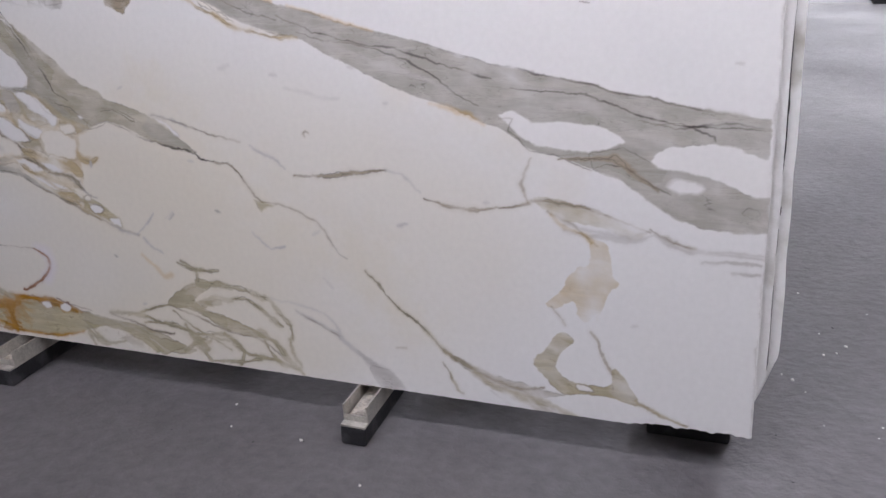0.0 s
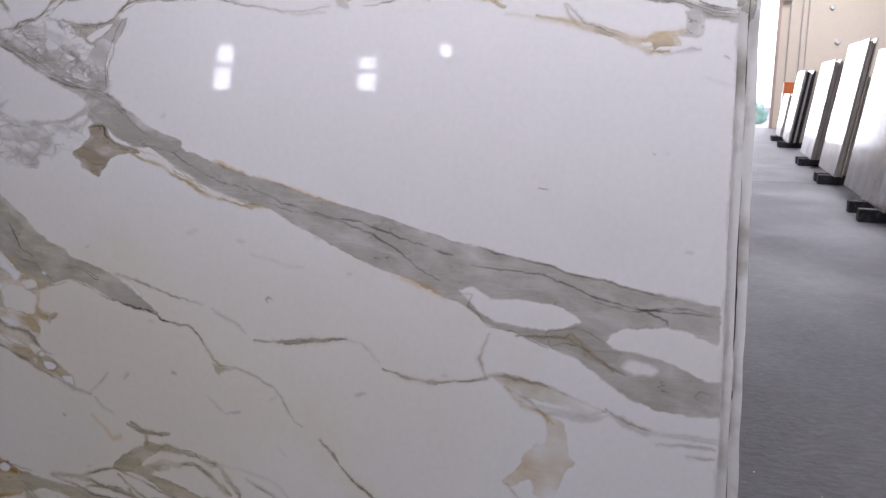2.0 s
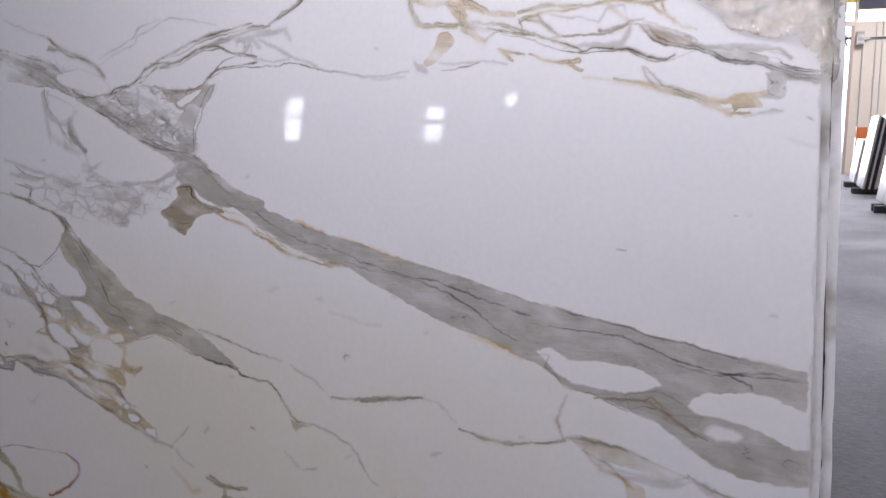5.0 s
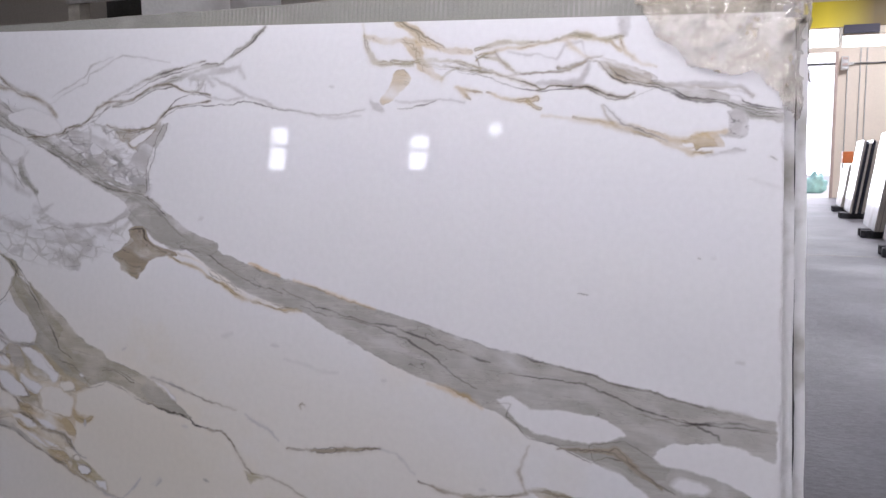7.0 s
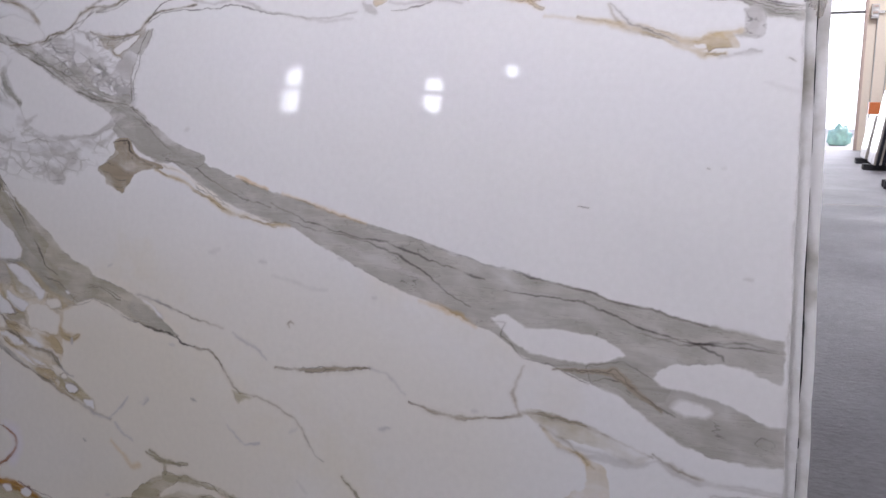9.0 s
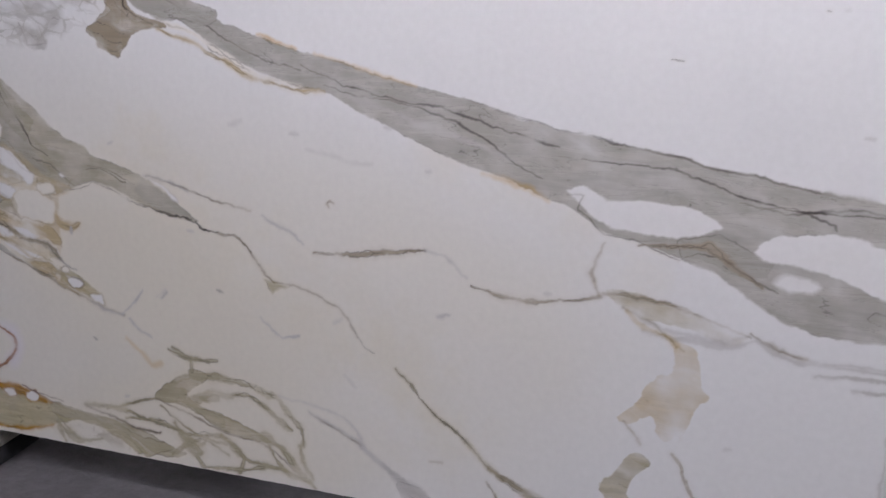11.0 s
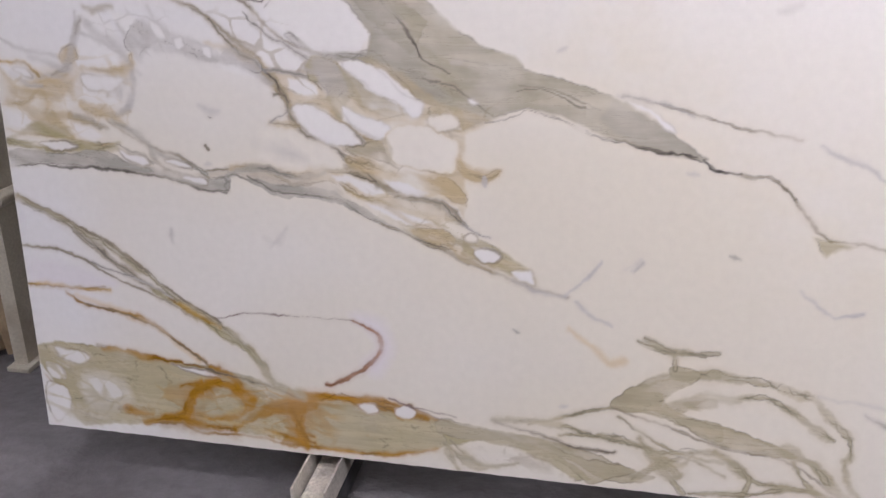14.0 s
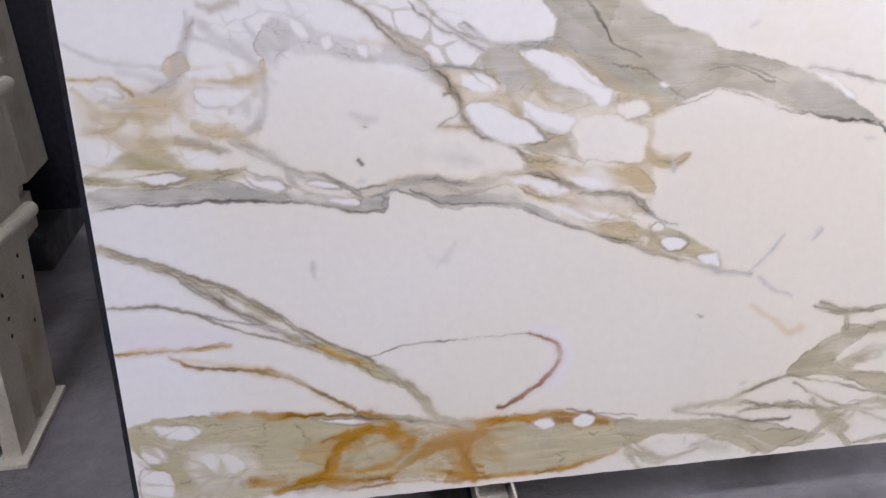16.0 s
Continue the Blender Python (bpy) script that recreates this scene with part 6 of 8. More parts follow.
# left: tan and khaki ground between white lumps
field(TAN, 0.5, 14, [(-3268, 831), (-3207, 849), (-3159, 855), (-3125, 845), (-3133, 822), (-3164, 805), (-3199, 810), (-3248, 803)], 0.9, 0.8)
field(MOSS, 0.55, 10, [(-3299, 734), (-3241, 758), (-3191, 776), (-3166, 788), (-3157, 760), (-3130, 738), (-3137, 726), (-3184, 731), (-3232, 732), (-3283, 717)], 0.8, 0.6)
field(TAN, 0.65, 8, [(-3130, 910), (-3100, 926), (-3096, 910), (-3114, 899), (-3126, 894)], 0.8, 0.6)
flow(OCHRE, 0.6, 5, (3, 4, 3), [(-3290, 891), (-3254, 897), (-3225, 896), (-3201, 876), (-3195, 865)])
flow(TAUPE, 0.5, 4, (1, 2, 1), [(-3254, 896), (-3223, 893), (-3201, 874), (-3193, 863)])
flow(SMOKE, 0.6, 6, (3, 7, 3), [(-3263, 870), (-3239, 854), (-3213, 843), (-3190, 841)])
flow(SMOKE, 0.55, 8, (4, 8, 6), [(-3212, 909), (-3156, 888), (-3127, 883), (-3114, 899), (-3093, 942), (-3072, 984)])
flow(SMOKE, 0.6, 8, (6, 9, 5), [(-3056, 974), (-3035, 953), (-3002, 938), (-2977, 901), (-2967, 880)])
field(SMOKE, 0.75, 9, [(-2973, 954), (-2921, 990), (-2877, 975), (-2857, 950), (-2802, 940), (-2759, 914), (-2771, 895), (-2814, 905), (-2858, 921), (-2902, 928), (-2936, 923), (-2949, 893), (-2965, 912)], 0.7, 0.6)
lump([(-2861, 944), (-2840, 949), (-2836, 926), (-2856, 923)], PALE, SMOKE, 0.95)
lump([(-2800, 929), (-2781, 929), (-2777, 908), (-2797, 912)], PALE, SMOKE, 0.95)
lump([(-2916, 980), (-2889, 965), (-2879, 944), (-2906, 949)], PALE, SMOKE, 0.95)
flow(TAN, 0.65, 6, (4, 8, 7), [(-3081, 883), (-3041, 879), (-2995, 877), (-2967, 885), (-2965, 906)])
flow(SMOKE, 0.7, 6, (4, 6, 5), [(-2967, 874), (-2963, 847), (-2977, 809), (-3002, 792), (-3025, 785)])
flow(SMOKE, 0.6, 8, (3, 7, 3), [(-3028, 828), (-3001, 836), (-2980, 858)])
flow(TAN, 0.45, 10, (4, 8, 4), [(-3117, 811), (-3119, 845), (-3100, 867)])
flow(TAN, 0.7, 6, (10, 12, 6), [(-3100, 801), (-3071, 792), (-3037, 791), (-3020, 780), (-3004, 763)])
flow(TAUPE, 0.6, 6, (4, 8, 4), [(-3131, 783), (-3108, 775), (-3079, 771), (-3057, 757)])
flow(TAN, 0.5, 8, (5, 12, 8), [(-3284, 803), (-3237, 792), (-3191, 776), (-3131, 783)])
flow(TAN, 0.5, 8, (3, 9, 4), [(-3277, 859), (-3244, 831), (-3163, 822)])
flow(GREY, 0.6, 6, (4, 9, 6), [(-3026, 774), (-2993, 752), (-2954, 731), (-2937, 708), (-2892, 687), (-2846, 676), (-2812, 664)])
flow(GREY, 0.6, 6, (3, 6, 5), [(-3010, 763), (-2970, 742), (-2948, 719), (-2933, 691)])
field(GREY, 0.8, 6, [(-3297, 699), (-3224, 697), (-3140, 695), (-3056, 702), (-3010, 683), (-2940, 668), (-2870, 658), (-2812, 654), (-2766, 661), (-2767, 627), (-2813, 629), (-2894, 644), (-2964, 655), (-3059, 662), (-3142, 668), (-3228, 662), (-3296, 663)], 0.5, 0.6)
flow(DARK, 0.5, 3, (1, 2, 1), [(-3302, 662), (-3241, 659), (-3143, 666), (-3059, 662), (-2964, 655), (-2894, 644), (-2813, 629), (-2766, 629)])
flow(MOSS, 0.7, 6, (5, 8, 5), [(-3297, 716), (-3247, 706), (-3205, 701), (-3175, 708), (-3126, 715), (-3054, 717), (-3018, 723)])
field(TAN, 0.7, 5, [(-3060, 719), (-3024, 727), (-3021, 716), (-3049, 709)], 0.6, 0.4)
flow(DARK, 0.65, 3, (1, 2, 1), [(-3025, 720), (-2990, 705), (-2961, 700), (-2939, 676)])
lump([(-3216, 712), (-3185, 721), (-3149, 720), (-3121, 707), (-3176, 698)], PALE, TAUPE, 0.85)
lump([(-3020, 706), (-2991, 699), (-2956, 691), (-2951, 673), (-2998, 684)], PALE, TAUPE, 0.85)
lump([(-2870, 652), (-2818, 654), (-2813, 639), (-2865, 644)], PALE, TAUPE, 0.85)
lump([(-2910, 686), (-2857, 682), (-2846, 668), (-2893, 672)], PALE, TAUPE, 0.85)
lump([(-3256, 881), (-3221, 881), (-3208, 860), (-3234, 865)], PALE, TAUPE, 0.85)
lump([(-3088, 867), (-3042, 866), (-2996, 863), (-2992, 852), (-3022, 835), (-3079, 834)], PALE, TAUPE, 0.85)
flow(TAUPE, 0.6, 6, (4, 7, 6), [(-2779, 986), (-2742, 940), (-2705, 910), (-2667, 884), (-2645, 863), (-2629, 842), (-2618, 821), (-2616, 800), (-2596, 773), (-2574, 751), (-2530, 736), (-2502, 714), (-2479, 693), (-2451, 677), (-2423, 649)])
flow(DARK, 0.6, 3, (1, 2, 1), [(-2779, 986), (-2742, 940), (-2705, 910), (-2667, 884), (-2645, 863), (-2629, 842), (-2618, 821), (-2616, 800), (-2596, 773), (-2574, 751), (-2530, 736), (-2502, 714), (-2479, 693), (-2451, 677), (-2423, 649)])
flow(SMOKE, 0.75, 6, (4, 8, 6), [(-2682, 977), (-2650, 952), (-2624, 937), (-2592, 921), (-2565, 906), (-2543, 901), (-2512, 907)])
flow(DARK, 0.5, 3, (1, 2, 1), [(-2682, 977), (-2650, 952), (-2624, 937), (-2592, 921), (-2565, 906), (-2543, 901), (-2512, 907)])
flow(SMOKE, 0.6, 6, (2, 4, 2), [(-2662, 882), (-2607, 877), (-2554, 870), (-2543, 860)])
flow(DARK, 0.3, 3, (1, 2, 1), [(-2662, 882), (-2607, 877), (-2554, 870), (-2543, 860)])
flow(TAUPE, 0.6, 6, (2, 4, 2), [(-2645, 833), (-2624, 832), (-2613, 816)])
flow(DARK, 0.5, 3, (1, 2, 1), [(-2645, 833), (-2624, 832), (-2613, 816)])
flow(TAN, 0.6, 6, (5, 8, 3), [(-2657, 771), (-2629, 769), (-2612, 772), (-2585, 770)])
flow(DARK, 0.4, 3, (1, 2, 1), [(-2657, 771), (-2629, 769), (-2612, 772), (-2585, 770)])
flow(SMOKE, 0.6, 6, (1, 3, 2), [(-2616, 800), (-2634, 788), (-2657, 771)])
flow(DARK, 0.4, 3, (1, 2, 1), [(-2616, 800), (-2634, 788), (-2657, 771)])
field(SMOKE, 0.7, 8, [(-2618, 952), (-2597, 959), (-2571, 939), (-2557, 925), (-2586, 925)], 0.7, 0.6)
field(SMOKE, 0.6, 8, [(-2759, 930), (-2715, 923), (-2672, 889), (-2689, 878), (-2716, 899)], 0.7, 0.6)
field(KHAKI, 0.75, 7, [(-2560, 912), (-2512, 912), (-2490, 892), (-2458, 866), (-2425, 835), (-2382, 820), (-2339, 816), (-2277, 822), (-2244, 797), (-2263, 770), (-2294, 764), (-2327, 795), (-2370, 794), (-2423, 793), (-2456, 808), (-2483, 824), (-2503, 786), (-2531, 817), (-2575, 822), (-2531, 833), (-2543, 860), (-2564, 870)], 0.5, 0.6)
field(SMOKE, 0.5, 12, [(-2554, 906), (-2512, 907), (-2489, 866), (-2489, 834), (-2531, 833), (-2543, 865)], 0.5, 0.5)
lump([(-2485, 907), (-2448, 903), (-2411, 877), (-2372, 842), (-2329, 827), (-2333, 803), (-2354, 798), (-2382, 820), (-2425, 835), (-2463, 871), (-2490, 887)], PALE, SMOKE, 0.95)
lump([(-2499, 813), (-2455, 792), (-2412, 782), (-2395, 767), (-2410, 750), (-2454, 760), (-2487, 781)], PALE, SMOKE, 0.95)
lump([(-2317, 795), (-2286, 804), (-2259, 791), (-2263, 773), (-2294, 766), (-2316, 779)], CREAMY, TAUPE, 0.95)
lump([(-2400, 766), (-2337, 784), (-2283, 758), (-2255, 738), (-2257, 694), (-2278, 679), (-2332, 692), (-2387, 701), (-2404, 728)], CREAMY, TAN, 0.95)
lump([(-2607, 805), (-2564, 811), (-2520, 791), (-2476, 765), (-2453, 738), (-2497, 731), (-2541, 741), (-2579, 762)], PALE, TAUPE, 0.95)
field(KHAKI, 0.75, 7, [(-2485, 726), (-2442, 738), (-2405, 745), (-2398, 717), (-2403, 701), (-2435, 700), (-2468, 707)], 0.6, 0.5)
flow(TAN, 0.75, 7, (12, 14, 8), [(-2479, 698), (-2429, 683), (-2374, 674)])
field(TAN, 0.88, 5, [(-2375, 679), (-2320, 677), (-2272, 671), (-2237, 633), (-2252, 621), (-2291, 637), (-2329, 636), (-2352, 657)], 0.4, 0.4)
flow(TAUPE, 0.65, 6, (3, 9, 5), [(-2389, 628), (-2329, 632), (-2295, 620), (-2272, 603), (-2244, 581)])
flow(DARK, 0.8, 3, (1, 2, 1), [(-2389, 628), (-2329, 632), (-2295, 620), (-2272, 603), (-2244, 581)])
flow(SMOKE, 0.6, 6, (2, 4, 2), [(-2244, 581), (-2215, 559), (-2187, 549)])
flow(DARK, 0.4, 3, (1, 2, 1), [(-2244, 581), (-2215, 559), (-2187, 549)])
field(TAUPE, 0.75, 4, [(-2423, 655), (-2395, 648), (-2378, 630), (-2405, 633)], 0.6, 0.4)
flow(DARK, 0.6, 3, (1, 2, 1), [(-2534, 672), (-2484, 670), (-2428, 655)])
flow(TAN, 0.6, 6, (5, 9, 9), [(-2754, 679), (-2685, 681), (-2629, 668), (-2562, 662), (-2505, 647), (-2455, 620), (-2398, 599), (-2347, 572), (-2292, 562)])
field(GREY, 0.82, 5, [(-2720, 654), (-2663, 644), (-2595, 640), (-2527, 631), (-2482, 615), (-2437, 589), (-2391, 564), (-2436, 572), (-2493, 593), (-2538, 609), (-2595, 616), (-2652, 622)], 0.4, 0.5)
flow(DARK, 0.6, 3, (1, 2, 1), [(-2720, 663), (-2680, 641), (-2640, 627), (-2561, 622), (-2505, 612), (-2459, 581), (-2402, 564), (-2357, 546), (-2300, 527), (-2255, 517)])
flow(GREY, 0.7, 6, (4, 7, 4), [(-2766, 661), (-2720, 677), (-2668, 678), (-2606, 661), (-2539, 668)])
field(TAN, 0.7, 6, [(-2358, 560), (-2314, 567), (-2275, 563), (-2262, 528), (-2300, 529), (-2335, 543)], 0.6, 0.4)
field(TAN, 0.62, 6, [(-2279, 533), (-2223, 530), (-2179, 520), (-2144, 498), (-2099, 482), (-2142, 474), (-2197, 478), (-2243, 499)], 0.6, 0.6)
lump([(-2223, 518), (-2185, 526), (-2162, 509), (-2199, 493)], PALE, TAUPE, 0.95)
lump([(-2143, 480), (-2105, 482), (-2097, 458), (-2130, 463)], PALE, TAUPE, 0.95)
lump([(-2231, 559), (-2214, 551), (-2218, 536), (-2241, 541)], CREAMY, TAUPE, 0.95)
flow(SMOKE, 0.65, 6, (3, 6, 4), [(-2141, 462), (-2096, 447), (-2062, 436), (-2029, 434)])
flow(SMOKE, 0.75, 5, (3, 7, 3), [(-2029, 434), (-2010, 457), (-1981, 488), (-1958, 518)])
flow(SMOKE, 0.55, 6, (3, 6, 3), [(-2006, 421), (-1970, 392), (-1930, 376)])
flow(SMOKE, 0.75, 6, (3, 8, 2), [(-1900, 501), (-1887, 512), (-1875, 522)])
flow(OCHRE, 0.3, 9, (3, 5, 9), [(-2021, 365), (-1968, 331), (-1936, 295), (-1903, 301)])
flow(TAN, 0.65, 5, (4, 8, 6), [(-2253, 716), (-2248, 688), (-2203, 681), (-2172, 691)])
flow(SMOKE, 0.7, 4, (4, 5, 2), [(-2201, 679), (-2198, 662)])
flow(SMOKE, 0.4, 9, (3, 9, 3), [(-2820, 812), (-2796, 798), (-2773, 796)])
flow(TAUPE, 0.7, 3, (3, 3, 2), [(-2810, 725), (-2802, 715)])
flow(SMOKE, 0.3, 14, (4, 12, 4), [(-2687, 523), (-2658, 512), (-2638, 543)])
# olive band: iron along its lower border and inside it
flow(DARK, 0.85, 3, (1, 3, 2), [(-2201, 787), (-2141, 799), (-2116, 812), (-2069, 801), (-2027, 786), (-1995, 771), (-1963, 756), (-1922, 752), (-1871, 742), (-1792, 736)])
flow(DARK, 0.6, 3, (1, 2, 1), [(-2141, 851), (-2105, 854), (-2064, 844), (-2027, 827), (-1996, 818)])
flow(DARK, 0.5, 3, (1, 3, 1), [(-2380, 984), (-2352, 954), (-2335, 919), (-2319, 904), (-2271, 880)])
flow(DARK, 0.45, 3, (1, 2, 1), [(-2454, 923), (-2428, 923), (-2401, 898), (-2374, 868)])
flow(TAUPE, 0.6, 3, (1, 2, 1), [(-2202, 798), (-2194, 817), (-2174, 824)])
lump([(-1934, 834), (-1891, 810), (-1862, 786), (-1837, 780), (-1871, 810), (-1903, 830)], PALE, SMOKE, 0.95)
flow(SMOKE, 0.7, 6, (4, 7, 3), [(-1945, 846), (-1895, 837), (-1844, 826), (-1805, 811)])
flow(DARK, 0.3, 3, (1, 2, 1), [(-1945, 846), (-1895, 837), (-1844, 826), (-1805, 811)])
lump([(-2236, 831), (-2226, 834), (-2217, 827), (-2230, 822)], PALE, SMOKE, 0.95)
# left: olive band with rust along the lower edge
field(SAGE, 0.9, 5, [(-3292, 219), (-3225, 230), (-3121, 222), (-3031, 207), (-2942, 206), (-2840, 199), (-2740, 185), (-2666, 162), (-2592, 147), (-2493, 140), (-2395, 112), (-2298, 99), (-2272, 66), (-2289, 51), (-2391, 26), (-2490, 14), (-2591, 27), (-2667, 43), (-2794, 47), (-2924, 48), (-3043, 36), (-3179, 14), (-3207, 9), (-3228, 66), (-3237, 109), (-3275, 135), (-3292, 163)], 0.6, 0.5)
lump([(-3253, 214), (-3187, 211), (-3156, 193), (-3177, 177), (-3217, 182)], PALE, TAUPE, 0.95)
lump([(-3293, 120), (-3243, 116), (-3229, 88), (-3238, 44), (-3275, 11), (-3295, 54)], PALE, TAUPE, 0.95)
lump([(-3278, 171), (-3245, 166), (-3234, 138), (-3275, 135)], PALE, TAUPE, 0.8)
lump([(-3174, 142), (-3115, 139), (-3078, 106), (-3106, 82), (-3151, 101)], PALE, SAGE, 0.5)
lump([(-2942, 199), (-2866, 193), (-2816, 180), (-2854, 175), (-2911, 190)], PALE, TAUPE, 0.95)
flow(AMBER, 0.88, 7, (3, 8, 4), [(-3121, 222), (-3056, 220), (-2993, 207), (-2916, 208)])
flow(AMBER, 0.88, 7, (8, 12, 5), [(-2840, 199), (-2791, 181), (-2766, 162)])
flow(AMBER, 0.88, 7, (12, 18, 8), [(-2823, 168), (-2881, 134), (-2902, 97), (-2923, 67), (-2976, 56)])
flow(AMBER, 0.88, 7, (6, 14, 8), [(-2919, 145), (-2817, 159), (-2741, 136)])
flow(AMBER, 0.88, 7, (8, 10, 4), [(-2741, 129), (-2768, 92), (-2794, 76), (-2858, 64)])
flow(AMBER, 0.88, 7, (8, 20, 14), [(-2794, 47), (-2717, 96), (-2666, 114), (-2629, 116), (-2591, 126)])
flow(AMBER, 0.88, 7, (18, 26, 16), [(-2629, 116), (-2629, 67), (-2616, 32)])
flow(AMBER, 0.88, 7, (5, 9, 5), [(-2666, 64), (-2591, 49)])
flow(AMBER, 0.88, 7, (4, 9, 4), [(-3030, 37), (-2950, 55), (-2885, 48), (-2794, 43)])
flow(AMBER, 0.88, 7, (8, 8, 3), [(-3074, 70), (-3055, 61), (-3002, 61)])
flow(AMBER, 0.88, 7, (10, 14, 8), [(-2616, 149), (-2530, 151), (-2469, 146)])
flow(AMBER, 0.88, 7, (4, 5, 3), [(-2591, 27), (-2490, 14), (-2391, 26), (-2295, 50)])
flow(AMBER, 0.88, 7, (5, 7, 4), [(-2469, 159), (-2409, 153), (-2348, 136), (-2299, 122)])
flow(AMBER, 0.88, 7, (4, 7, 3), [(-2717, 53), (-2667, 43), (-2591, 34)])
flow(RUST, 0.5, 6, (4, 8, 4), [(-2916, 82), (-2894, 126), (-2842, 150)])
flow(RUST, 0.5, 6, (5, 9, 5), [(-2641, 101), (-2622, 60), (-2610, 40)])
flow(RUST, 0.6, 3, (2, 3, 2), [(-3006, 202), (-2916, 205), (-2841, 195)])
flow(TAUPE, 0.7, 6, (2, 4, 2), [(-2853, 194), (-2766, 176), (-2691, 167), (-2641, 147), (-2616, 141)])
flow(DARK, 0.5, 3, (1, 2, 1), [(-2853, 194), (-2766, 176), (-2691, 167), (-2641, 147), (-2616, 141)])
lump([(-2486, 140), (-2451, 147), (-2434, 130), (-2462, 119)], PALE, RUST, 0.95)
lump([(-2396, 140), (-2367, 153), (-2348, 136), (-2359, 118), (-2389, 120)], PALE, RUST, 0.95)
flow(PLUM, 0.7, 3, (2, 3, 2), [(-2409, 166), (-2348, 146), (-2253, 139)])
flow(PLUM, 0.6, 3, (1, 2, 1), [(-3294, 372), (-3248, 376), (-3184, 372), (-3089, 373)])
field(KHAKI, 0.88, 5, [(-2311, 121), (-2227, 118), (-2133, 111), (-2038, 98), (-1955, 77), (-1871, 49), (-1823, 39), (-1867, 22), (-1936, 20), (-1998, 53), (-2082, 74), (-2165, 81), (-2238, 94)], 0.5, 0.4)
flow(KHAKI, 0.85, 5, (10, 14, 2), [(-2284, 65), (-2246, 40), (-2208, 15), (-2120, 36)])
flow(KHAKI, 0.85, 5, (14, 12, 8), [(-2277, 52), (-2250, 11), (-2236, -16)])
flow(KHAKI, 0.85, 5, (3, 6, 7), [(-2094, 134), (-2021, 160), (-1956, 184), (-1923, 193)])
flow(KHAKI, 0.85, 5, (6, 11, 9), [(-1894, 228), (-1823, 271), (-1718, 284)])
flow(KHAKI, 0.85, 5, (3, 6, 6), [(-1909, 174), (-1849, 139), (-1764, 99), (-1686, 84)])
flow(KHAKI, 0.85, 5, (4, 13, 16), [(-2029, 119), (-1949, 125), (-1879, 117), (-1819, 88), (-1779, 50)])
flow(KHAKI, 0.85, 5, (6, 9, 6), [(-1868, 29), (-1827, 66), (-1774, 91)])
flow(KHAKI, 0.85, 5, (4, 8, 5), [(-1763, 92), (-1682, 58)])
flow(TAUPE, 0.6, 6, (5, 6, 3), [(-2170, 136), (-2110, 120), (-2039, 105), (-1979, 89), (-1910, 87)])
flow(DARK, 0.4, 3, (1, 2, 1), [(-2170, 136), (-2110, 120), (-2039, 105), (-1979, 89), (-1910, 87)])
field(KHAKI, 0.88, 5, [(-1924, 200), (-1894, 228), (-1829, 238), (-1808, 208), (-1755, 185), (-1701, 176), (-1693, 131), (-1750, 153), (-1809, 175), (-1867, 190)], 0.5, 0.4)
field(KHAKI, 0.8, 6, [(-1777, 223), (-1710, 233), (-1706, 204), (-1758, 205)], 0.6, 0.4)
flow(KHAKI, 0.75, 6, (3, 10, 4), [(-1877, 349), (-1821, 333), (-1745, 325)])
flow(DARK, 0.4, 3, (1, 2, 1), [(-1877, 349), (-1821, 333), (-1745, 325)])
# left: plum and rust rim of the loop
field(LILAC, 0.6, 40, [(-2487, 358), (-2422, 349), (-2402, 286), (-2435, 218), (-2472, 242), (-2438, 297)], 0, 0)
field(LILAC, 0.45, 30, [(-3267, 435), (-3080, 405), (-3089, 376), (-3273, 380)], 0, 0)
flow(PLUM, 0.85, 3, (1, 3, 2), [(-2824, 321), (-2762, 336), (-2689, 344), (-2593, 346), (-2486, 346)])
flow(BRICK, 0.85, 4, (2, 6, 3), [(-2486, 346), (-2457, 332), (-2430, 310), (-2435, 271), (-2466, 236), (-2495, 214), (-2543, 184), (-2561, 183)])
# left: the diagonals
flow(KHAKI, 0.8, 5, (6, 8, 8), [(-3292, 591), (-3192, 545), (-3074, 482), (-2991, 422), (-2896, 356), (-2812, 308), (-2727, 233), (-2672, 176), (-2616, 149)])
flow(TAUPE, 0.55, 3, (2, 3, 2), [(-3292, 593), (-3191, 550), (-3073, 487), (-2991, 430), (-2896, 362), (-2811, 315)])
flow(TAUPE, 0.6, 4, (2, 3, 2), [(-3301, 472), (-3213, 463), (-3140, 441), (-3043, 394), (-2970, 372), (-2885, 324)])
flow(AMBER, 0.5, 5, (3, 4, 3), [(-3198, 360), (-3149, 336), (-3049, 317), (-2975, 292), (-2914, 255), (-2853, 212)])
flow(TAUPE, 0.6, 3, (1, 2, 1), [(-3149, 336), (-3049, 316), (-2975, 290), (-2914, 254), (-2853, 209)])
flow(OCHRE, 0.55, 6, (4, 4, 4), [(-3293, 375), (-3241, 379), (-3171, 373), (-3083, 372)])
flow(OCHRE, 0.45, 6, (3, 6, 3), [(-2909, 355), (-2860, 325), (-2812, 301)])
field(PALE, 0.45, 26, [(-3193, 155), (-3075, 149), (-3054, 79), (-3177, 41)], 0.8, 0.7)
breccia(AMBER, 0.4, 75, 9, [(-2984, 141), (-2728, 172), (-2518, 145), (-2541, 31), (-2977, 34)], 55, 0.6)
breccia(SAGE, 0.6, 60, 8, [(-3285, 219), (-3069, 219), (-3029, 52), (-3207, 9), (-3297, 61)], 56, 0.6)
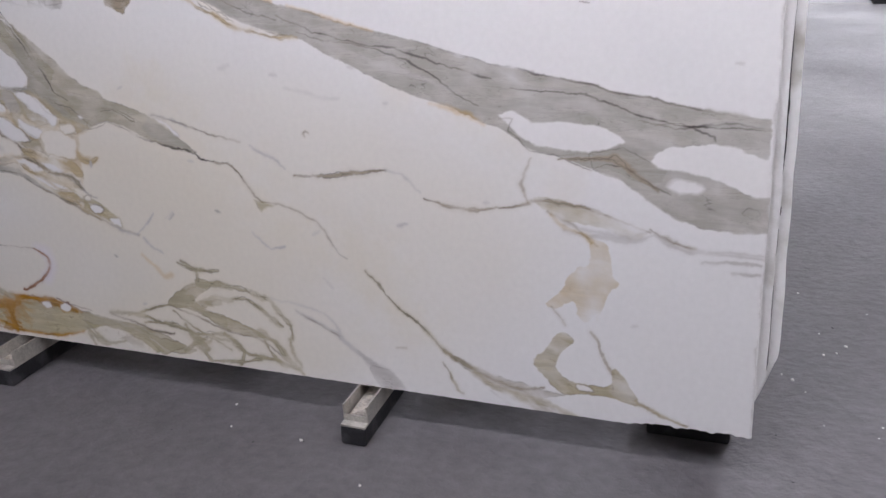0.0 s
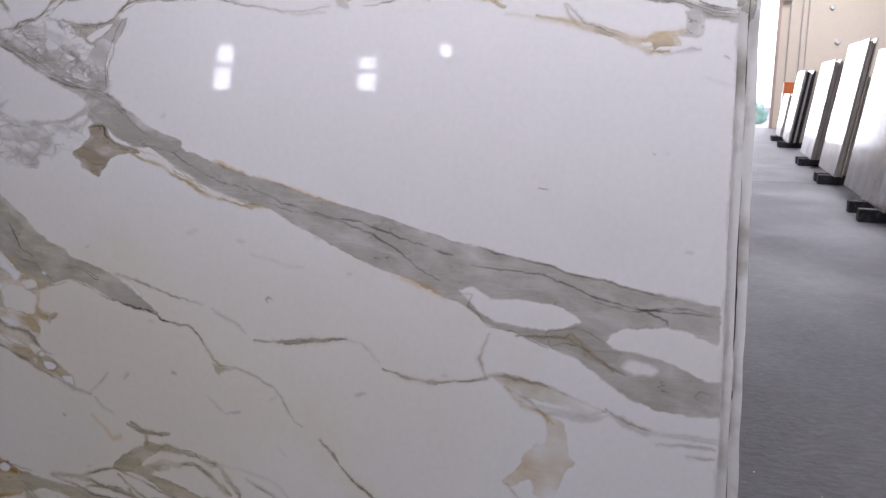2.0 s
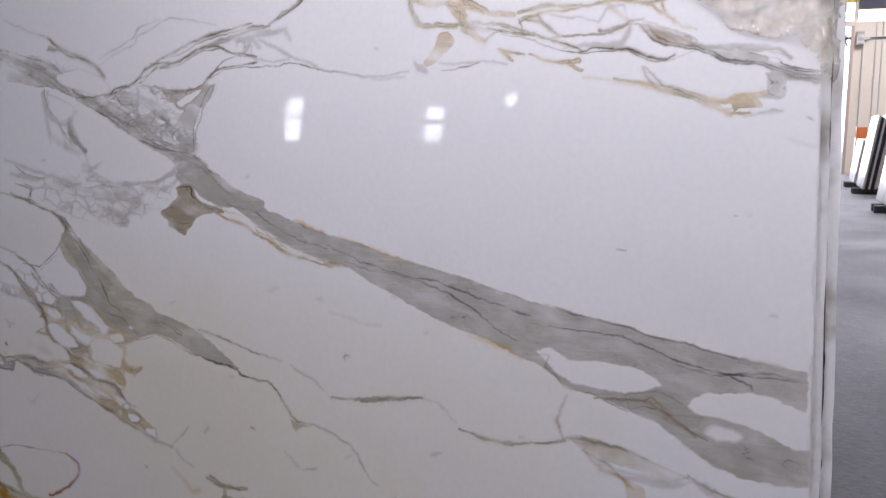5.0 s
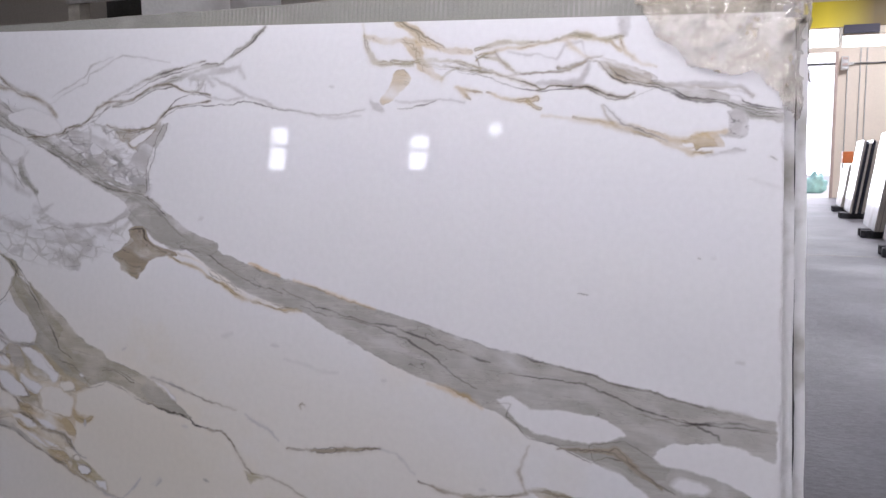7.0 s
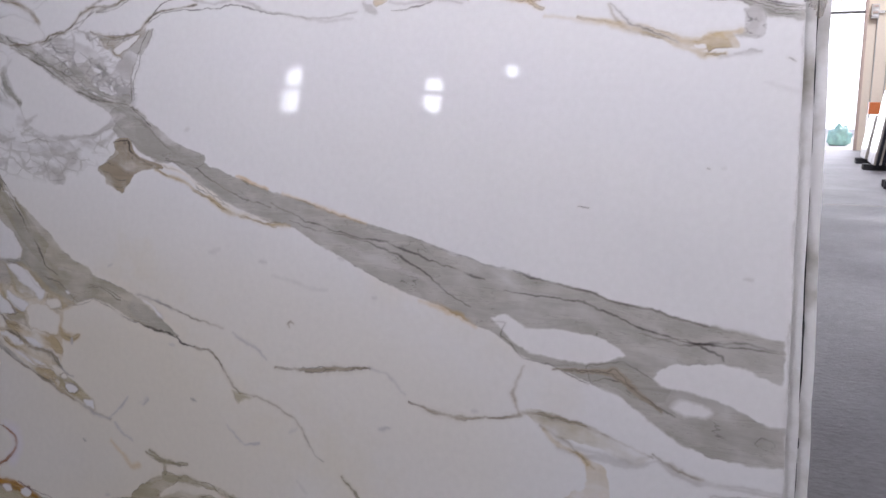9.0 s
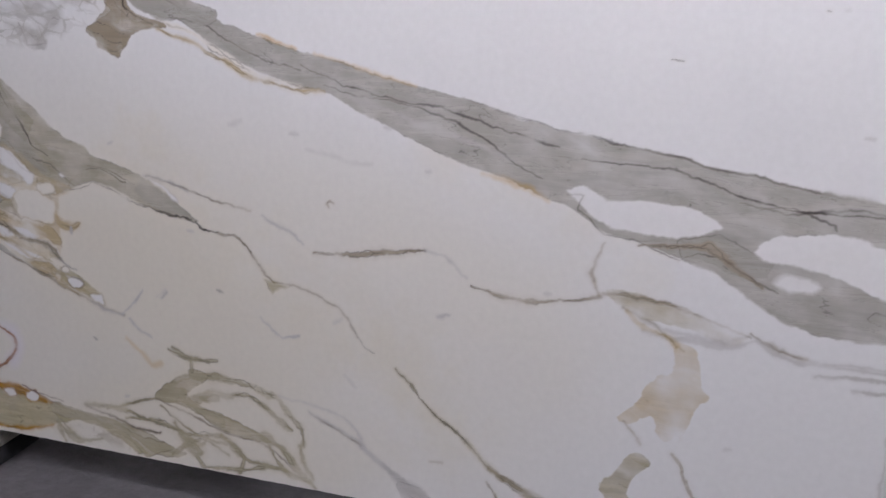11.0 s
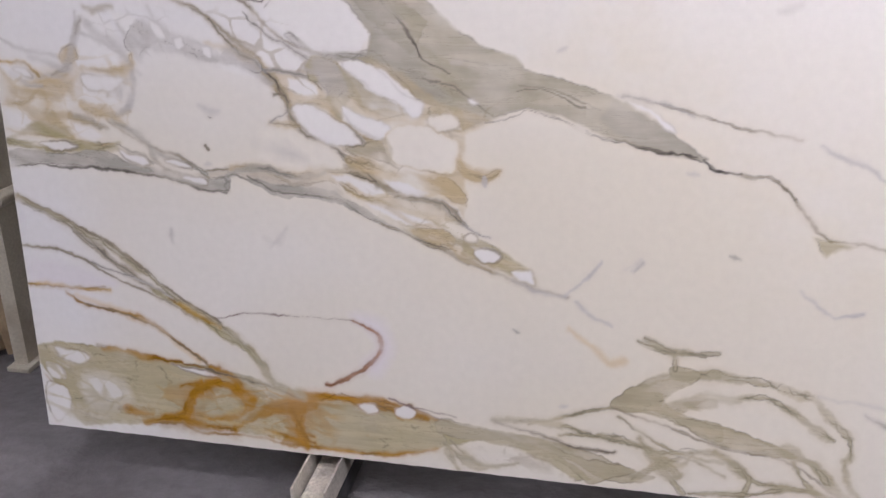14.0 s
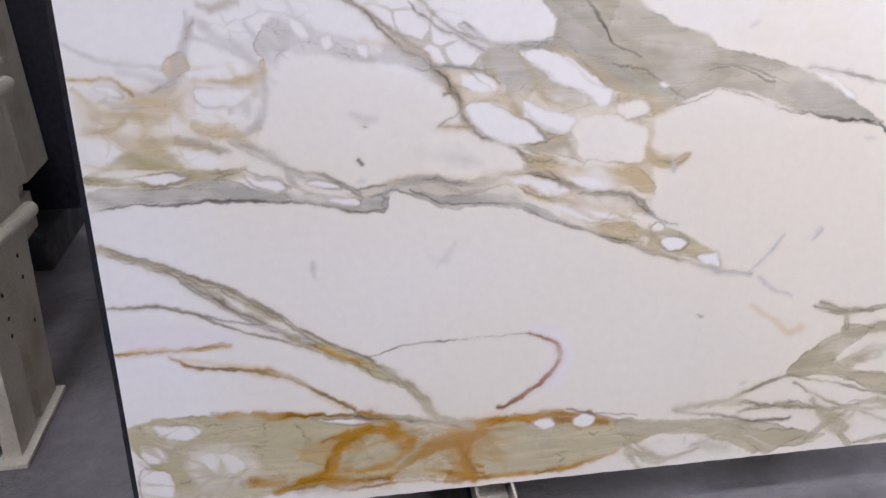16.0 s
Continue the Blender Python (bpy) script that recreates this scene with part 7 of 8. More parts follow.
# lower middle: khaki net round white lumps, and the long vein
field(KHAKI, 0.88, 5, [(-1928, 202), (-1883, 248), (-1813, 269), (-1800, 297), (-1745, 282), (-1816, 225), (-1807, 195), (-1719, 175), (-1654, 162), (-1568, 132), (-1548, 115), (-1613, 111), (-1700, 126), (-1765, 159), (-1830, 193), (-1899, 185)], 0.4, 0.4)
field(KHAKI, 0.88, 5, [(-2290, 130), (-2192, 120), (-2072, 102), (-1991, 70), (-1910, 59), (-1864, 50), (-1912, 27), (-1950, 1), (-1984, 18), (-2017, 45), (-2099, 67), (-2196, 81), (-2295, 91)], 0.4, 0.4)
flow(KHAKI, 0.82, 6, (10, 15, 9), [(-1745, 286), (-1647, 279), (-1583, 266), (-1520, 247), (-1480, 202), (-1450, 167), (-1441, 128)])
flow(KHAKI, 0.82, 6, (13, 9, 9), [(-1807, 195), (-1737, 233), (-1694, 228), (-1627, 245), (-1564, 222), (-1522, 197), (-1481, 163)])
flow(KHAKI, 0.82, 6, (15, 15, 6), [(-1568, 132), (-1505, 100), (-1465, 55), (-1403, 9)])
flow(KHAKI, 0.82, 6, (7, 9, 4), [(-1548, 105), (-1528, 67), (-1487, 32), (-1424, 20)])
flow(KHAKI, 0.82, 6, (6, 7, 4), [(-1451, 127), (-1443, 78), (-1413, 32)])
flow(KHAKI, 0.82, 6, (6, 10, 6), [(-2177, 139), (-2044, 141), (-1928, 119), (-1814, 102), (-1701, 106), (-1659, 70), (-1594, 48), (-1487, 42)])
flow(KHAKI, 0.82, 6, (13, 15, 7), [(-1858, 128), (-1827, 80), (-1764, 4)])
flow(KHAKI, 0.82, 6, (11, 11, 6), [(-1816, 81), (-1770, 76), (-1746, 100)])
flow(KHAKI, 0.82, 6, (7, 9, 6), [(-1701, 106), (-1637, 63), (-1651, 9)])
flow(KHAKI, 0.82, 6, (6, 9, 4), [(-1752, 6), (-1640, 21), (-1529, 46), (-1445, 27)])
flow(KHAKI, 0.82, 6, (3, 4, 3), [(-2043, 154), (-1945, 190)])
flow(KHAKI, 0.82, 6, (3, 10, 4), [(-1863, 357), (-1797, 331), (-1720, 334)])
flow(KHAKI, 0.82, 6, (7, 7, 6), [(-1797, 331), (-1796, 291)])
flow(KHAKI, 0.82, 6, (3, 6, 3), [(-2271, 78), (-2236, 50), (-2202, 22)])
flow(DARK, 0.4, 3, (1, 2, 1), [(-1863, 357), (-1797, 331)])
flow(TAUPE, 0.5, 4, (2, 3, 2), [(-1922, 193), (-1810, 164), (-1678, 119), (-1569, 108), (-1465, 45)])
flow(SMOKE, 0.75, 6, (4, 6, 12), [(-1427, 228), (-1335, 190), (-1275, 158), (-1196, 101), (-1118, 53), (-1079, 19)])
flow(TAUPE, 0.5, 3, (1, 2, 1), [(-1427, 228), (-1335, 186), (-1275, 155)])
field(SMOKE, 0.7, 7, [(-1167, 69), (-1098, 56), (-1040, 6), (-1011, -10), (-1079, -10), (-1138, 11)], 0.6, 0.4)
flow(SMOKE, 0.5, 7, (3, 5, 3), [(-1520, 257), (-1395, 251), (-1314, 222), (-1275, 178), (-1276, 149)])
flow(KHAKI, 0.85, 6, (3, 5, 5), [(-1182, 386), (-1097, 303), (-1002, 230), (-908, 158), (-815, 105)])
flow(DARK, 0.45, 3, (1, 2, 1), [(-1182, 386), (-1097, 303), (-1002, 230), (-908, 158), (-815, 105)])
flow(KHAKI, 0.7, 5, (3, 5, 3), [(-889, 94), (-879, 58), (-860, 32)])
flow(KHAKI, 0.8, 6, (7, 13, 5), [(-815, 95), (-742, 59), (-652, 35), (-564, 20), (-477, -12), (-426, -17)])
flow(TAUPE, 0.6, 5, (4, 6, 3), [(-908, 161), (-834, 111), (-761, 84), (-671, 64), (-602, 79)])
flow(KHAKI, 0.6, 6, (4, 8, 3), [(-706, 55), (-652, 22), (-616, -6)])
flow(KHAKI, 0.75, 4, (3, 4, 2), [(-316, 68), (-259, 50), (-177, 10)])
flow(DARK, 0.85, 3, (3, 6, 2), [(-1783, 734), (-1753, 710), (-1706, 703)])
# right: tan blot, taupe ring and feather
field(TAN, 0.52, 4, [(-486, 546), (-441, 536), (-422, 493), (-412, 444), (-394, 421), (-417, 402), (-431, 358), (-442, 322), (-418, 282), (-443, 296), (-461, 320), (-485, 300), (-510, 315), (-525, 356), (-569, 334), (-595, 340), (-563, 386), (-548, 422), (-517, 459), (-478, 480)], 0.3, 0.25)
field(KHAKI, 0.88, 4, [(-566, 252), (-532, 256), (-514, 232), (-547, 205), (-562, 167), (-561, 140), (-517, 110), (-450, 107), (-401, 118), (-395, 163), (-370, 149), (-316, 68), (-382, 76), (-448, 78), (-515, 65), (-558, 77), (-594, 112), (-630, 148), (-623, 177), (-589, 208)], 0.35, 0.4)
flow(TAUPE, 0.75, 4, (7, 5, 5), [(-467, 268), (-440, 236), (-412, 178), (-395, 154)])
flow(TAUPE, 0.5, 4, (2, 3, 2), [(-586, 332), (-560, 309), (-542, 279)])
lump([(-500, 100), (-466, 103), (-449, 87), (-490, 83)], PALE, KHAKI, 0.95)
field(KHAKI, 0.5, 6, [(-649, 654), (-559, 655), (-462, 629), (-397, 602), (-318, 576), (-364, 559), (-411, 573), (-475, 591), (-556, 598), (-597, 611)], 0.6, 0.7)
flow(TAUPE, 0.5, 5, (4, 5, 2), [(-657, 645), (-542, 645), (-429, 617), (-319, 577)])
flow(SMOKE, 0.7, 6, (3, 7, 3), [(-555, 568), (-458, 556), (-363, 556), (-303, 572)])
flow(TAN, 0.7, 5, (4, 5, 8), [(-597, 611), (-555, 576), (-506, 564), (-481, 538)])
flow(SMOKE, 0.65, 6, (6, 6, 2), [(-303, 572), (-255, 544), (-195, 533), (-136, 542)])
flow(SMOKE, 0.65, 4, (2, 3, 2), [(-178, 508), (-105, 513), (-25, 511)])
flow(SMOKE, 0.65, 4, (2, 3, 2), [(-73, 481), (-23, 486)])
flow(SMOKE, 0.5, 5, (2, 4, 2), [(-165, 533), (-92, 532), (-20, 527)])
# upper left: grey band breaking up into a net
field(GREY, 0.72, 7, [(-2925, 1832), (-2699, 1794), (-2614, 1750), (-2555, 1665), (-2397, 1643), (-2266, 1562), (-2163, 1492), (-2016, 1445), (-1991, 1406), (-2110, 1424), (-2236, 1492), (-2366, 1562), (-2499, 1624), (-2636, 1677), (-2917, 1724)], 0.8, 0.8)
lump([(-2626, 1729), (-2534, 1748), (-2429, 1725), (-2374, 1673), (-2424, 1654), (-2529, 1675), (-2597, 1697)], PALE, SMOKE, 0.95)
lump([(-2525, 1613), (-2446, 1613), (-2339, 1541), (-2211, 1482), (-2073, 1409), (-2177, 1347), (-2325, 1340), (-2429, 1378), (-2481, 1449), (-2542, 1562)], PALE, SMOKE, 0.95)
lump([(-2667, 1656), (-2592, 1635), (-2537, 1599), (-2574, 1562), (-2634, 1583)], PALE, SMOKE, 0.95)
flow(SMOKE, 0.75, 7, (5, 9, 5), [(-2689, 1667), (-2656, 1583), (-2573, 1551), (-2523, 1593)])
flow(GREY, 0.8, 6, (12, 10, 5), [(-2560, 1551), (-2543, 1500), (-2473, 1445)])
flow(SMOKE, 0.6, 8, (4, 8, 3), [(-2669, 1583), (-2634, 1478)])
flow(GREY, 0.7, 6, (4, 6, 4), [(-2526, 1634), (-2393, 1582), (-2262, 1511), (-2136, 1463), (-2017, 1449), (-1944, 1407)])
flow(DARK, 0.7, 3, (1, 2, 1), [(-2526, 1634), (-2393, 1582), (-2262, 1511), (-2136, 1463), (-2017, 1449), (-1944, 1407)])
flow(DARK, 0.5, 3, (1, 2, 1), [(-2445, 1599), (-2290, 1552), (-2162, 1482), (-2018, 1464)])
flow(SMOKE, 0.7, 6, (5, 8, 3), [(-2905, 1939), (-2705, 1878), (-2620, 1833), (-2511, 1789), (-2430, 1746)])
flow(DARK, 0.3, 3, (1, 2, 1), [(-2905, 1939), (-2705, 1878), (-2620, 1833), (-2511, 1789), (-2430, 1746)])
flow(TAUPE, 0.6, 6, (4, 6, 2), [(-2677, 1867), (-2578, 1801), (-2457, 1767), (-2408, 1721)])
flow(DARK, 0.7, 3, (1, 2, 1), [(-2677, 1867), (-2578, 1801), (-2457, 1767), (-2408, 1721)])
flow(SMOKE, 0.75, 4, (1, 3, 1), [(-2433, 1787), (-2334, 1829), (-2274, 1863), (-2252, 1892), (-2168, 1919)])
flow(GREY, 0.7, 6, (5, 8, 3), [(-2170, 1770), (-2065, 1817), (-1973, 1843), (-1883, 1869), (-1795, 1881)])
flow(DARK, 0.6, 3, (1, 2, 1), [(-2170, 1770), (-2065, 1817), (-1973, 1843), (-1883, 1869), (-1795, 1881)])
flow(TAUPE, 0.65, 6, (2, 5, 3), [(-1766, 1773), (-1856, 1791), (-1948, 1813), (-2017, 1799), (-2085, 1768), (-2193, 1755), (-2275, 1692), (-2348, 1673), (-2385, 1653), (-2527, 1644)])
flow(DARK, 0.6, 3, (1, 2, 1), [(-1766, 1773), (-1856, 1791), (-1948, 1813), (-2017, 1799), (-2085, 1768), (-2193, 1755), (-2275, 1692), (-2348, 1673), (-2385, 1653), (-2527, 1644)])
flow(TAUPE, 0.65, 6, (2, 5, 2), [(-2176, 1681), (-2078, 1664), (-1985, 1678), (-1942, 1716), (-1898, 1738), (-1764, 1754)])
flow(DARK, 0.8, 3, (1, 2, 1), [(-2176, 1681), (-2078, 1664), (-1985, 1678), (-1942, 1716), (-1898, 1738), (-1764, 1754)])
flow(SMOKE, 0.7, 6, (4, 10, 5), [(-1882, 1846), (-1791, 1831), (-1756, 1803)])
flow(SMOKE, 0.6, 5, (2, 4, 2), [(-1846, 1810), (-1836, 1838), (-1800, 1789)])
field(TAUPE, 0.7, 5, [(-2138, 1666), (-2008, 1669), (-1952, 1693), (-1961, 1658), (-2031, 1663), (-2088, 1630), (-2112, 1631)], 0.6, 0.4)
field(SMOKE, 0.65, 8, [(-2030, 1649), (-1940, 1687), (-1970, 1620), (-2000, 1542), (-1994, 1464), (-2041, 1464), (-2082, 1542), (-2050, 1591)], 0.6, 0.6)
lump([(-2076, 1630), (-2019, 1659), (-1973, 1668), (-2017, 1630), (-2063, 1605)], PALE, TAUPE, 0.95)
flow(DARK, 0.75, 3, (1, 2, 1), [(-1939, 1681), (-1971, 1629), (-2004, 1542), (-1999, 1464)])
flow(DARK, 0.6, 3, (1, 2, 1), [(-2088, 1630), (-2062, 1597)])
field(GREY, 0.8, 5, [(-2268, 1592), (-2229, 1572), (-2169, 1585), (-2167, 1562), (-2191, 1552), (-2126, 1492), (-2018, 1474), (-2017, 1449), (-2137, 1473), (-2226, 1532)], 0.8, 0.6)
flow(SMOKE, 0.65, 6, (3, 7, 3), [(-2348, 1673), (-2295, 1632)])
flow(SMOKE, 0.65, 6, (3, 7, 3), [(-2268, 1592), (-2246, 1642), (-2262, 1682)])
flow(SMOKE, 0.65, 6, (3, 7, 3), [(-2203, 1552), (-2145, 1591), (-2098, 1601)])
flow(SMOKE, 0.65, 6, (3, 7, 3), [(-2249, 1682), (-2187, 1671), (-2160, 1631)])
flow(SMOKE, 0.65, 6, (3, 7, 3), [(-2396, 1623), (-2319, 1612), (-2268, 1592)])
flow(SMOKE, 0.65, 6, (3, 7, 3), [(-2139, 1502), (-2094, 1542), (-2048, 1562)])
field(SMOKE, 0.5, 10, [(-2335, 1663), (-2173, 1641), (-2095, 1562), (-2115, 1502), (-2216, 1562)], 0.9, 0.9)
field(SMOKE, 0.8, 7, [(-2324, 1330), (-2250, 1346), (-2209, 1283), (-2244, 1252), (-2295, 1270)], 0.9, 0.8)
field(SMOKE, 0.75, 7, [(-2368, 1237), (-2292, 1230), (-2265, 1201), (-2327, 1194)], 0.9, 0.8)
flow(SMOKE, 0.65, 7, (4, 9, 4), [(-2864, 1412), (-2666, 1363), (-2531, 1335)])
flow(SMOKE, 0.65, 7, (4, 9, 4), [(-2611, 1343), (-2504, 1325)])
flow(SMOKE, 0.65, 7, (4, 9, 4), [(-2453, 1347), (-2300, 1340), (-2152, 1344)])
flow(SMOKE, 0.65, 7, (4, 9, 4), [(-2152, 1340), (-2083, 1385), (-2049, 1405)])
flow(SMOKE, 0.65, 7, (4, 9, 4), [(-2393, 1409), (-2455, 1377)])
flow(SMOKE, 0.65, 7, (4, 9, 4), [(-2320, 1269), (-2371, 1278)])
flow(SMOKE, 0.65, 7, (4, 9, 4), [(-2577, 1240), (-2524, 1252)])
flow(SMOKE, 0.65, 7, (4, 9, 4), [(-2212, 1327), (-2163, 1320)])
flow(SMOKE, 0.65, 7, (4, 9, 4), [(-2832, 1359), (-2692, 1341)])
field(GREY, 0.85, 6, [(-2086, 1424), (-2016, 1445), (-1920, 1388), (-1826, 1333), (-1713, 1289), (-1732, 1257), (-1822, 1276), (-1937, 1291), (-2010, 1347)], 0.4, 0.5)
field(TAUPE, 0.88, 5, [(-2122, 1246), (-2041, 1288), (-2067, 1326), (-2009, 1338), (-1983, 1300), (-1935, 1272), (-1866, 1256), (-1956, 1233), (-1999, 1192), (-2034, 1181), (-2083, 1208)], 0.6, 0.5)
flow(DARK, 0.7, 3, (2, 4, 2), [(-2067, 1326), (-2009, 1332), (-1995, 1299), (-1935, 1268)])
flow(OLIVE, 0.7, 6, (3, 7, 4), [(-2826, 1285), (-2629, 1228), (-2559, 1189), (-2543, 1148)])
flow(DARK, 0.7, 3, (1, 2, 1), [(-2826, 1285), (-2629, 1228), (-2559, 1189), (-2543, 1148)])
flow(DARK, 0.7, 3, (2, 4, 2), [(-1992, 1435), (-1944, 1397), (-1919, 1379)])
# upper middle: tan and khaki strands
flow(TAN, 0.6, 6, (10, 16, 8), [(-1118, 1971), (-1071, 1951), (-1032, 1915), (-967, 1882), (-886, 1874)])
flow(TAN, 0.6, 6, (9, 17, 12), [(-1220, 1936), (-1162, 1916), (-1106, 1918), (-1058, 1890), (-1038, 1854), (-1008, 1819), (-971, 1800)])
flow(KHAKI, 0.6, 6, (5, 8, 6), [(-1233, 1986), (-1220, 1932), (-1198, 1878), (-1178, 1856), (-1130, 1849), (-1065, 1852)])
flow(KHAKI, 0.6, 6, (5, 8, 7), [(-1131, 1858), (-1029, 1858), (-956, 1848), (-884, 1835), (-849, 1822)])
flow(KHAKI, 0.6, 6, (5, 7, 4), [(-869, 1882), (-801, 1892), (-733, 1895), (-666, 1892)])
flow(TAUPE, 0.6, 6, (3, 5, 4), [(-808, 1870), (-781, 1836), (-745, 1810)])
flow(KHAKI, 0.6, 6, (4, 5, 3), [(-868, 1848), (-834, 1863), (-800, 1870)])
flow(KHAKI, 0.6, 6, (4, 6, 4), [(-851, 1855), (-798, 1848), (-754, 1818)])
flow(TAN, 0.6, 6, (4, 6, 3), [(-925, 1773), (-880, 1760), (-845, 1754)])
flow(TAN, 0.6, 6, (4, 8, 4), [(-916, 1768), (-894, 1750), (-879, 1738)])
flow(TAN, 0.6, 6, (3, 7, 10), [(-828, 1754), (-758, 1732), (-707, 1729), (-683, 1733)])
flow(TAN, 0.6, 6, (7, 6, 3), [(-707, 1726), (-690, 1712), (-673, 1700)])
flow(KHAKI, 0.6, 6, (4, 6, 3), [(-971, 1800), (-945, 1817), (-919, 1824)])
flow(KHAKI, 0.6, 6, (4, 7, 5), [(-1028, 1845), (-937, 1828), (-866, 1817), (-796, 1803), (-727, 1784), (-676, 1761)])
flow(DARK, 0.65, 3, (1, 3, 2), [(-1010, 1845), (-937, 1828), (-866, 1817), (-796, 1803), (-727, 1784), (-676, 1761)])
flow(DARK, 0.5, 3, (1, 2, 1), [(-808, 1870), (-781, 1836)])
flow(TAUPE, 0.5, 3, (1, 2, 1), [(-1109, 1974), (-1033, 1932), (-967, 1889)])
field(TAN, 0.65, 5, [(-1119, 1823), (-1092, 1830), (-1072, 1804), (-1079, 1778), (-1106, 1753), (-1124, 1736), (-1151, 1719), (-1167, 1737), (-1153, 1763), (-1136, 1788)], 0.4, 0.4)
flow(SMOKE, 0.65, 6, (8, 12, 8), [(-1190, 1737), (-1160, 1710)])
flow(SMOKE, 0.65, 5, (2, 4, 2), [(-1114, 1735), (-1022, 1733), (-968, 1735), (-896, 1730)])
flow(DARK, 0.5, 3, (1, 2, 1), [(-1104, 1712), (-1030, 1720), (-986, 1732)])
flow(SMOKE, 0.7, 4, (2, 2, 2), [(-1549, 1736), (-1465, 1716), (-1383, 1700), (-1284, 1700), (-1208, 1716)])
# upper right: tan and grey net under the plastic sheet
flow(KHAKI, 0.6, 6, (3, 9, 6), [(-666, 1892), (-585, 1905), (-504, 1889), (-450, 1895)])
flow(TAUPE, 0.6, 5, (4, 8, 4), [(-629, 1819), (-581, 1820), (-542, 1838), (-502, 1841)])
flow(SMOKE, 0.7, 6, (7, 8, 4), [(-685, 1778), (-595, 1775), (-546, 1762)])
flow(TAUPE, 0.65, 6, (2, 4, 2), [(-684, 1755), (-627, 1770), (-546, 1762), (-497, 1740), (-449, 1728), (-419, 1738)])
flow(DARK, 0.7, 3, (1, 2, 1), [(-684, 1755), (-627, 1770), (-546, 1762), (-497, 1740), (-449, 1728), (-419, 1738)])
flow(SMOKE, 0.6, 5, (3, 5, 3), [(-541, 1835), (-548, 1803), (-578, 1771)])
field(TAUPE, 0.7, 6, [(-510, 1842), (-455, 1831), (-407, 1806), (-360, 1780), (-374, 1760), (-420, 1767), (-468, 1792)], 0.6, 0.6)
field(GREY, 0.85, 5, [(-375, 1773), (-314, 1763), (-239, 1743), (-181, 1729), (-137, 1705), (-52, 1688), (-151, 1697), (-194, 1711), (-268, 1723), (-344, 1752)], 0.6, 0.5)
flow(DARK, 0.7, 3, (1, 3, 2), [(-510, 1840), (-468, 1797), (-421, 1770), (-344, 1756), (-283, 1731), (-194, 1711), (-136, 1697), (-52, 1676), (-31, 1673)])
flow(GREY, 0.7, 5, (4, 9, 7), [(-151, 1694), (-93, 1678), (-31, 1665)])
flow(DARK, 0.65, 3, (1, 3, 1), [(-152, 1716), (-94, 1701), (-45, 1688)])
flow(SMOKE, 0.75, 6, (4, 7, 4), [(-299, 1760), (-211, 1757), (-153, 1751), (-117, 1727)])
lump([(-169, 1725), (-145, 1720), (-144, 1708), (-168, 1712)], PALE, SMOKE, 0.95)
field(SMOKE, 0.7, 6, [(-143, 1694), (-128, 1667), (-126, 1629), (-154, 1621), (-166, 1652), (-164, 1675)], 0.5, 0.4)
flow(TAN, 0.6, 6, (3, 9, 6), [(-574, 1677), (-477, 1660), (-415, 1648), (-337, 1623), (-277, 1615), (-234, 1630), (-177, 1637)])
flow(SMOKE, 0.6, 6, (1, 4, 3), [(-495, 1708), (-446, 1664), (-383, 1636), (-322, 1611)])
flow(DARK, 0.4, 3, (1, 2, 1), [(-495, 1708), (-446, 1664), (-383, 1636), (-322, 1611)])
field(TAN, 0.62, 5, [(-246, 1630), (-205, 1633), (-178, 1599), (-232, 1591), (-254, 1579), (-262, 1599), (-307, 1607)], 0.5, 0.4)
lump([(-284, 1604), (-259, 1607), (-254, 1592), (-276, 1592)], PALE, TAN, 0.95)
flow(SMOKE, 0.75, 5, (3, 5, 3), [(-188, 1580), (-153, 1588), (-131, 1585)])
flow(SMOKE, 0.6, 8, (12, 16, 8), [(-444, 1942), (-442, 1902)])
# rough margin at the slab's end
seam(SMOKE, 0.5, 4, (3, 4, 3), [(-3, 20), (-15, 600), (-30, 1250), (-45, 1930)], 0.8)


# faint clouds and the small flecks of the white ground
cloud = ruffle(SX, SZ, 0.5, 5, 11)
blend((slice(None), slice(None)), (0.70, 0.70, 0.72), np.clip(cloud - 0.12, 0, 1) * 0.5)
for k in range(20):
    fx, fz = STONE_RNG.uniform(-3250, -60), STONE_RNG.uniform(60, 1880)
    ln, tilt = STONE_RNG.uniform(6, 26), STONE_RNG.uniform(-0.5, 0.9)
    seam(SMOKE, 0.6, 9, (1, 4, 1), [(fx, fz), (fx + ln, fz + ln * tilt * 0.6)], 0.3)


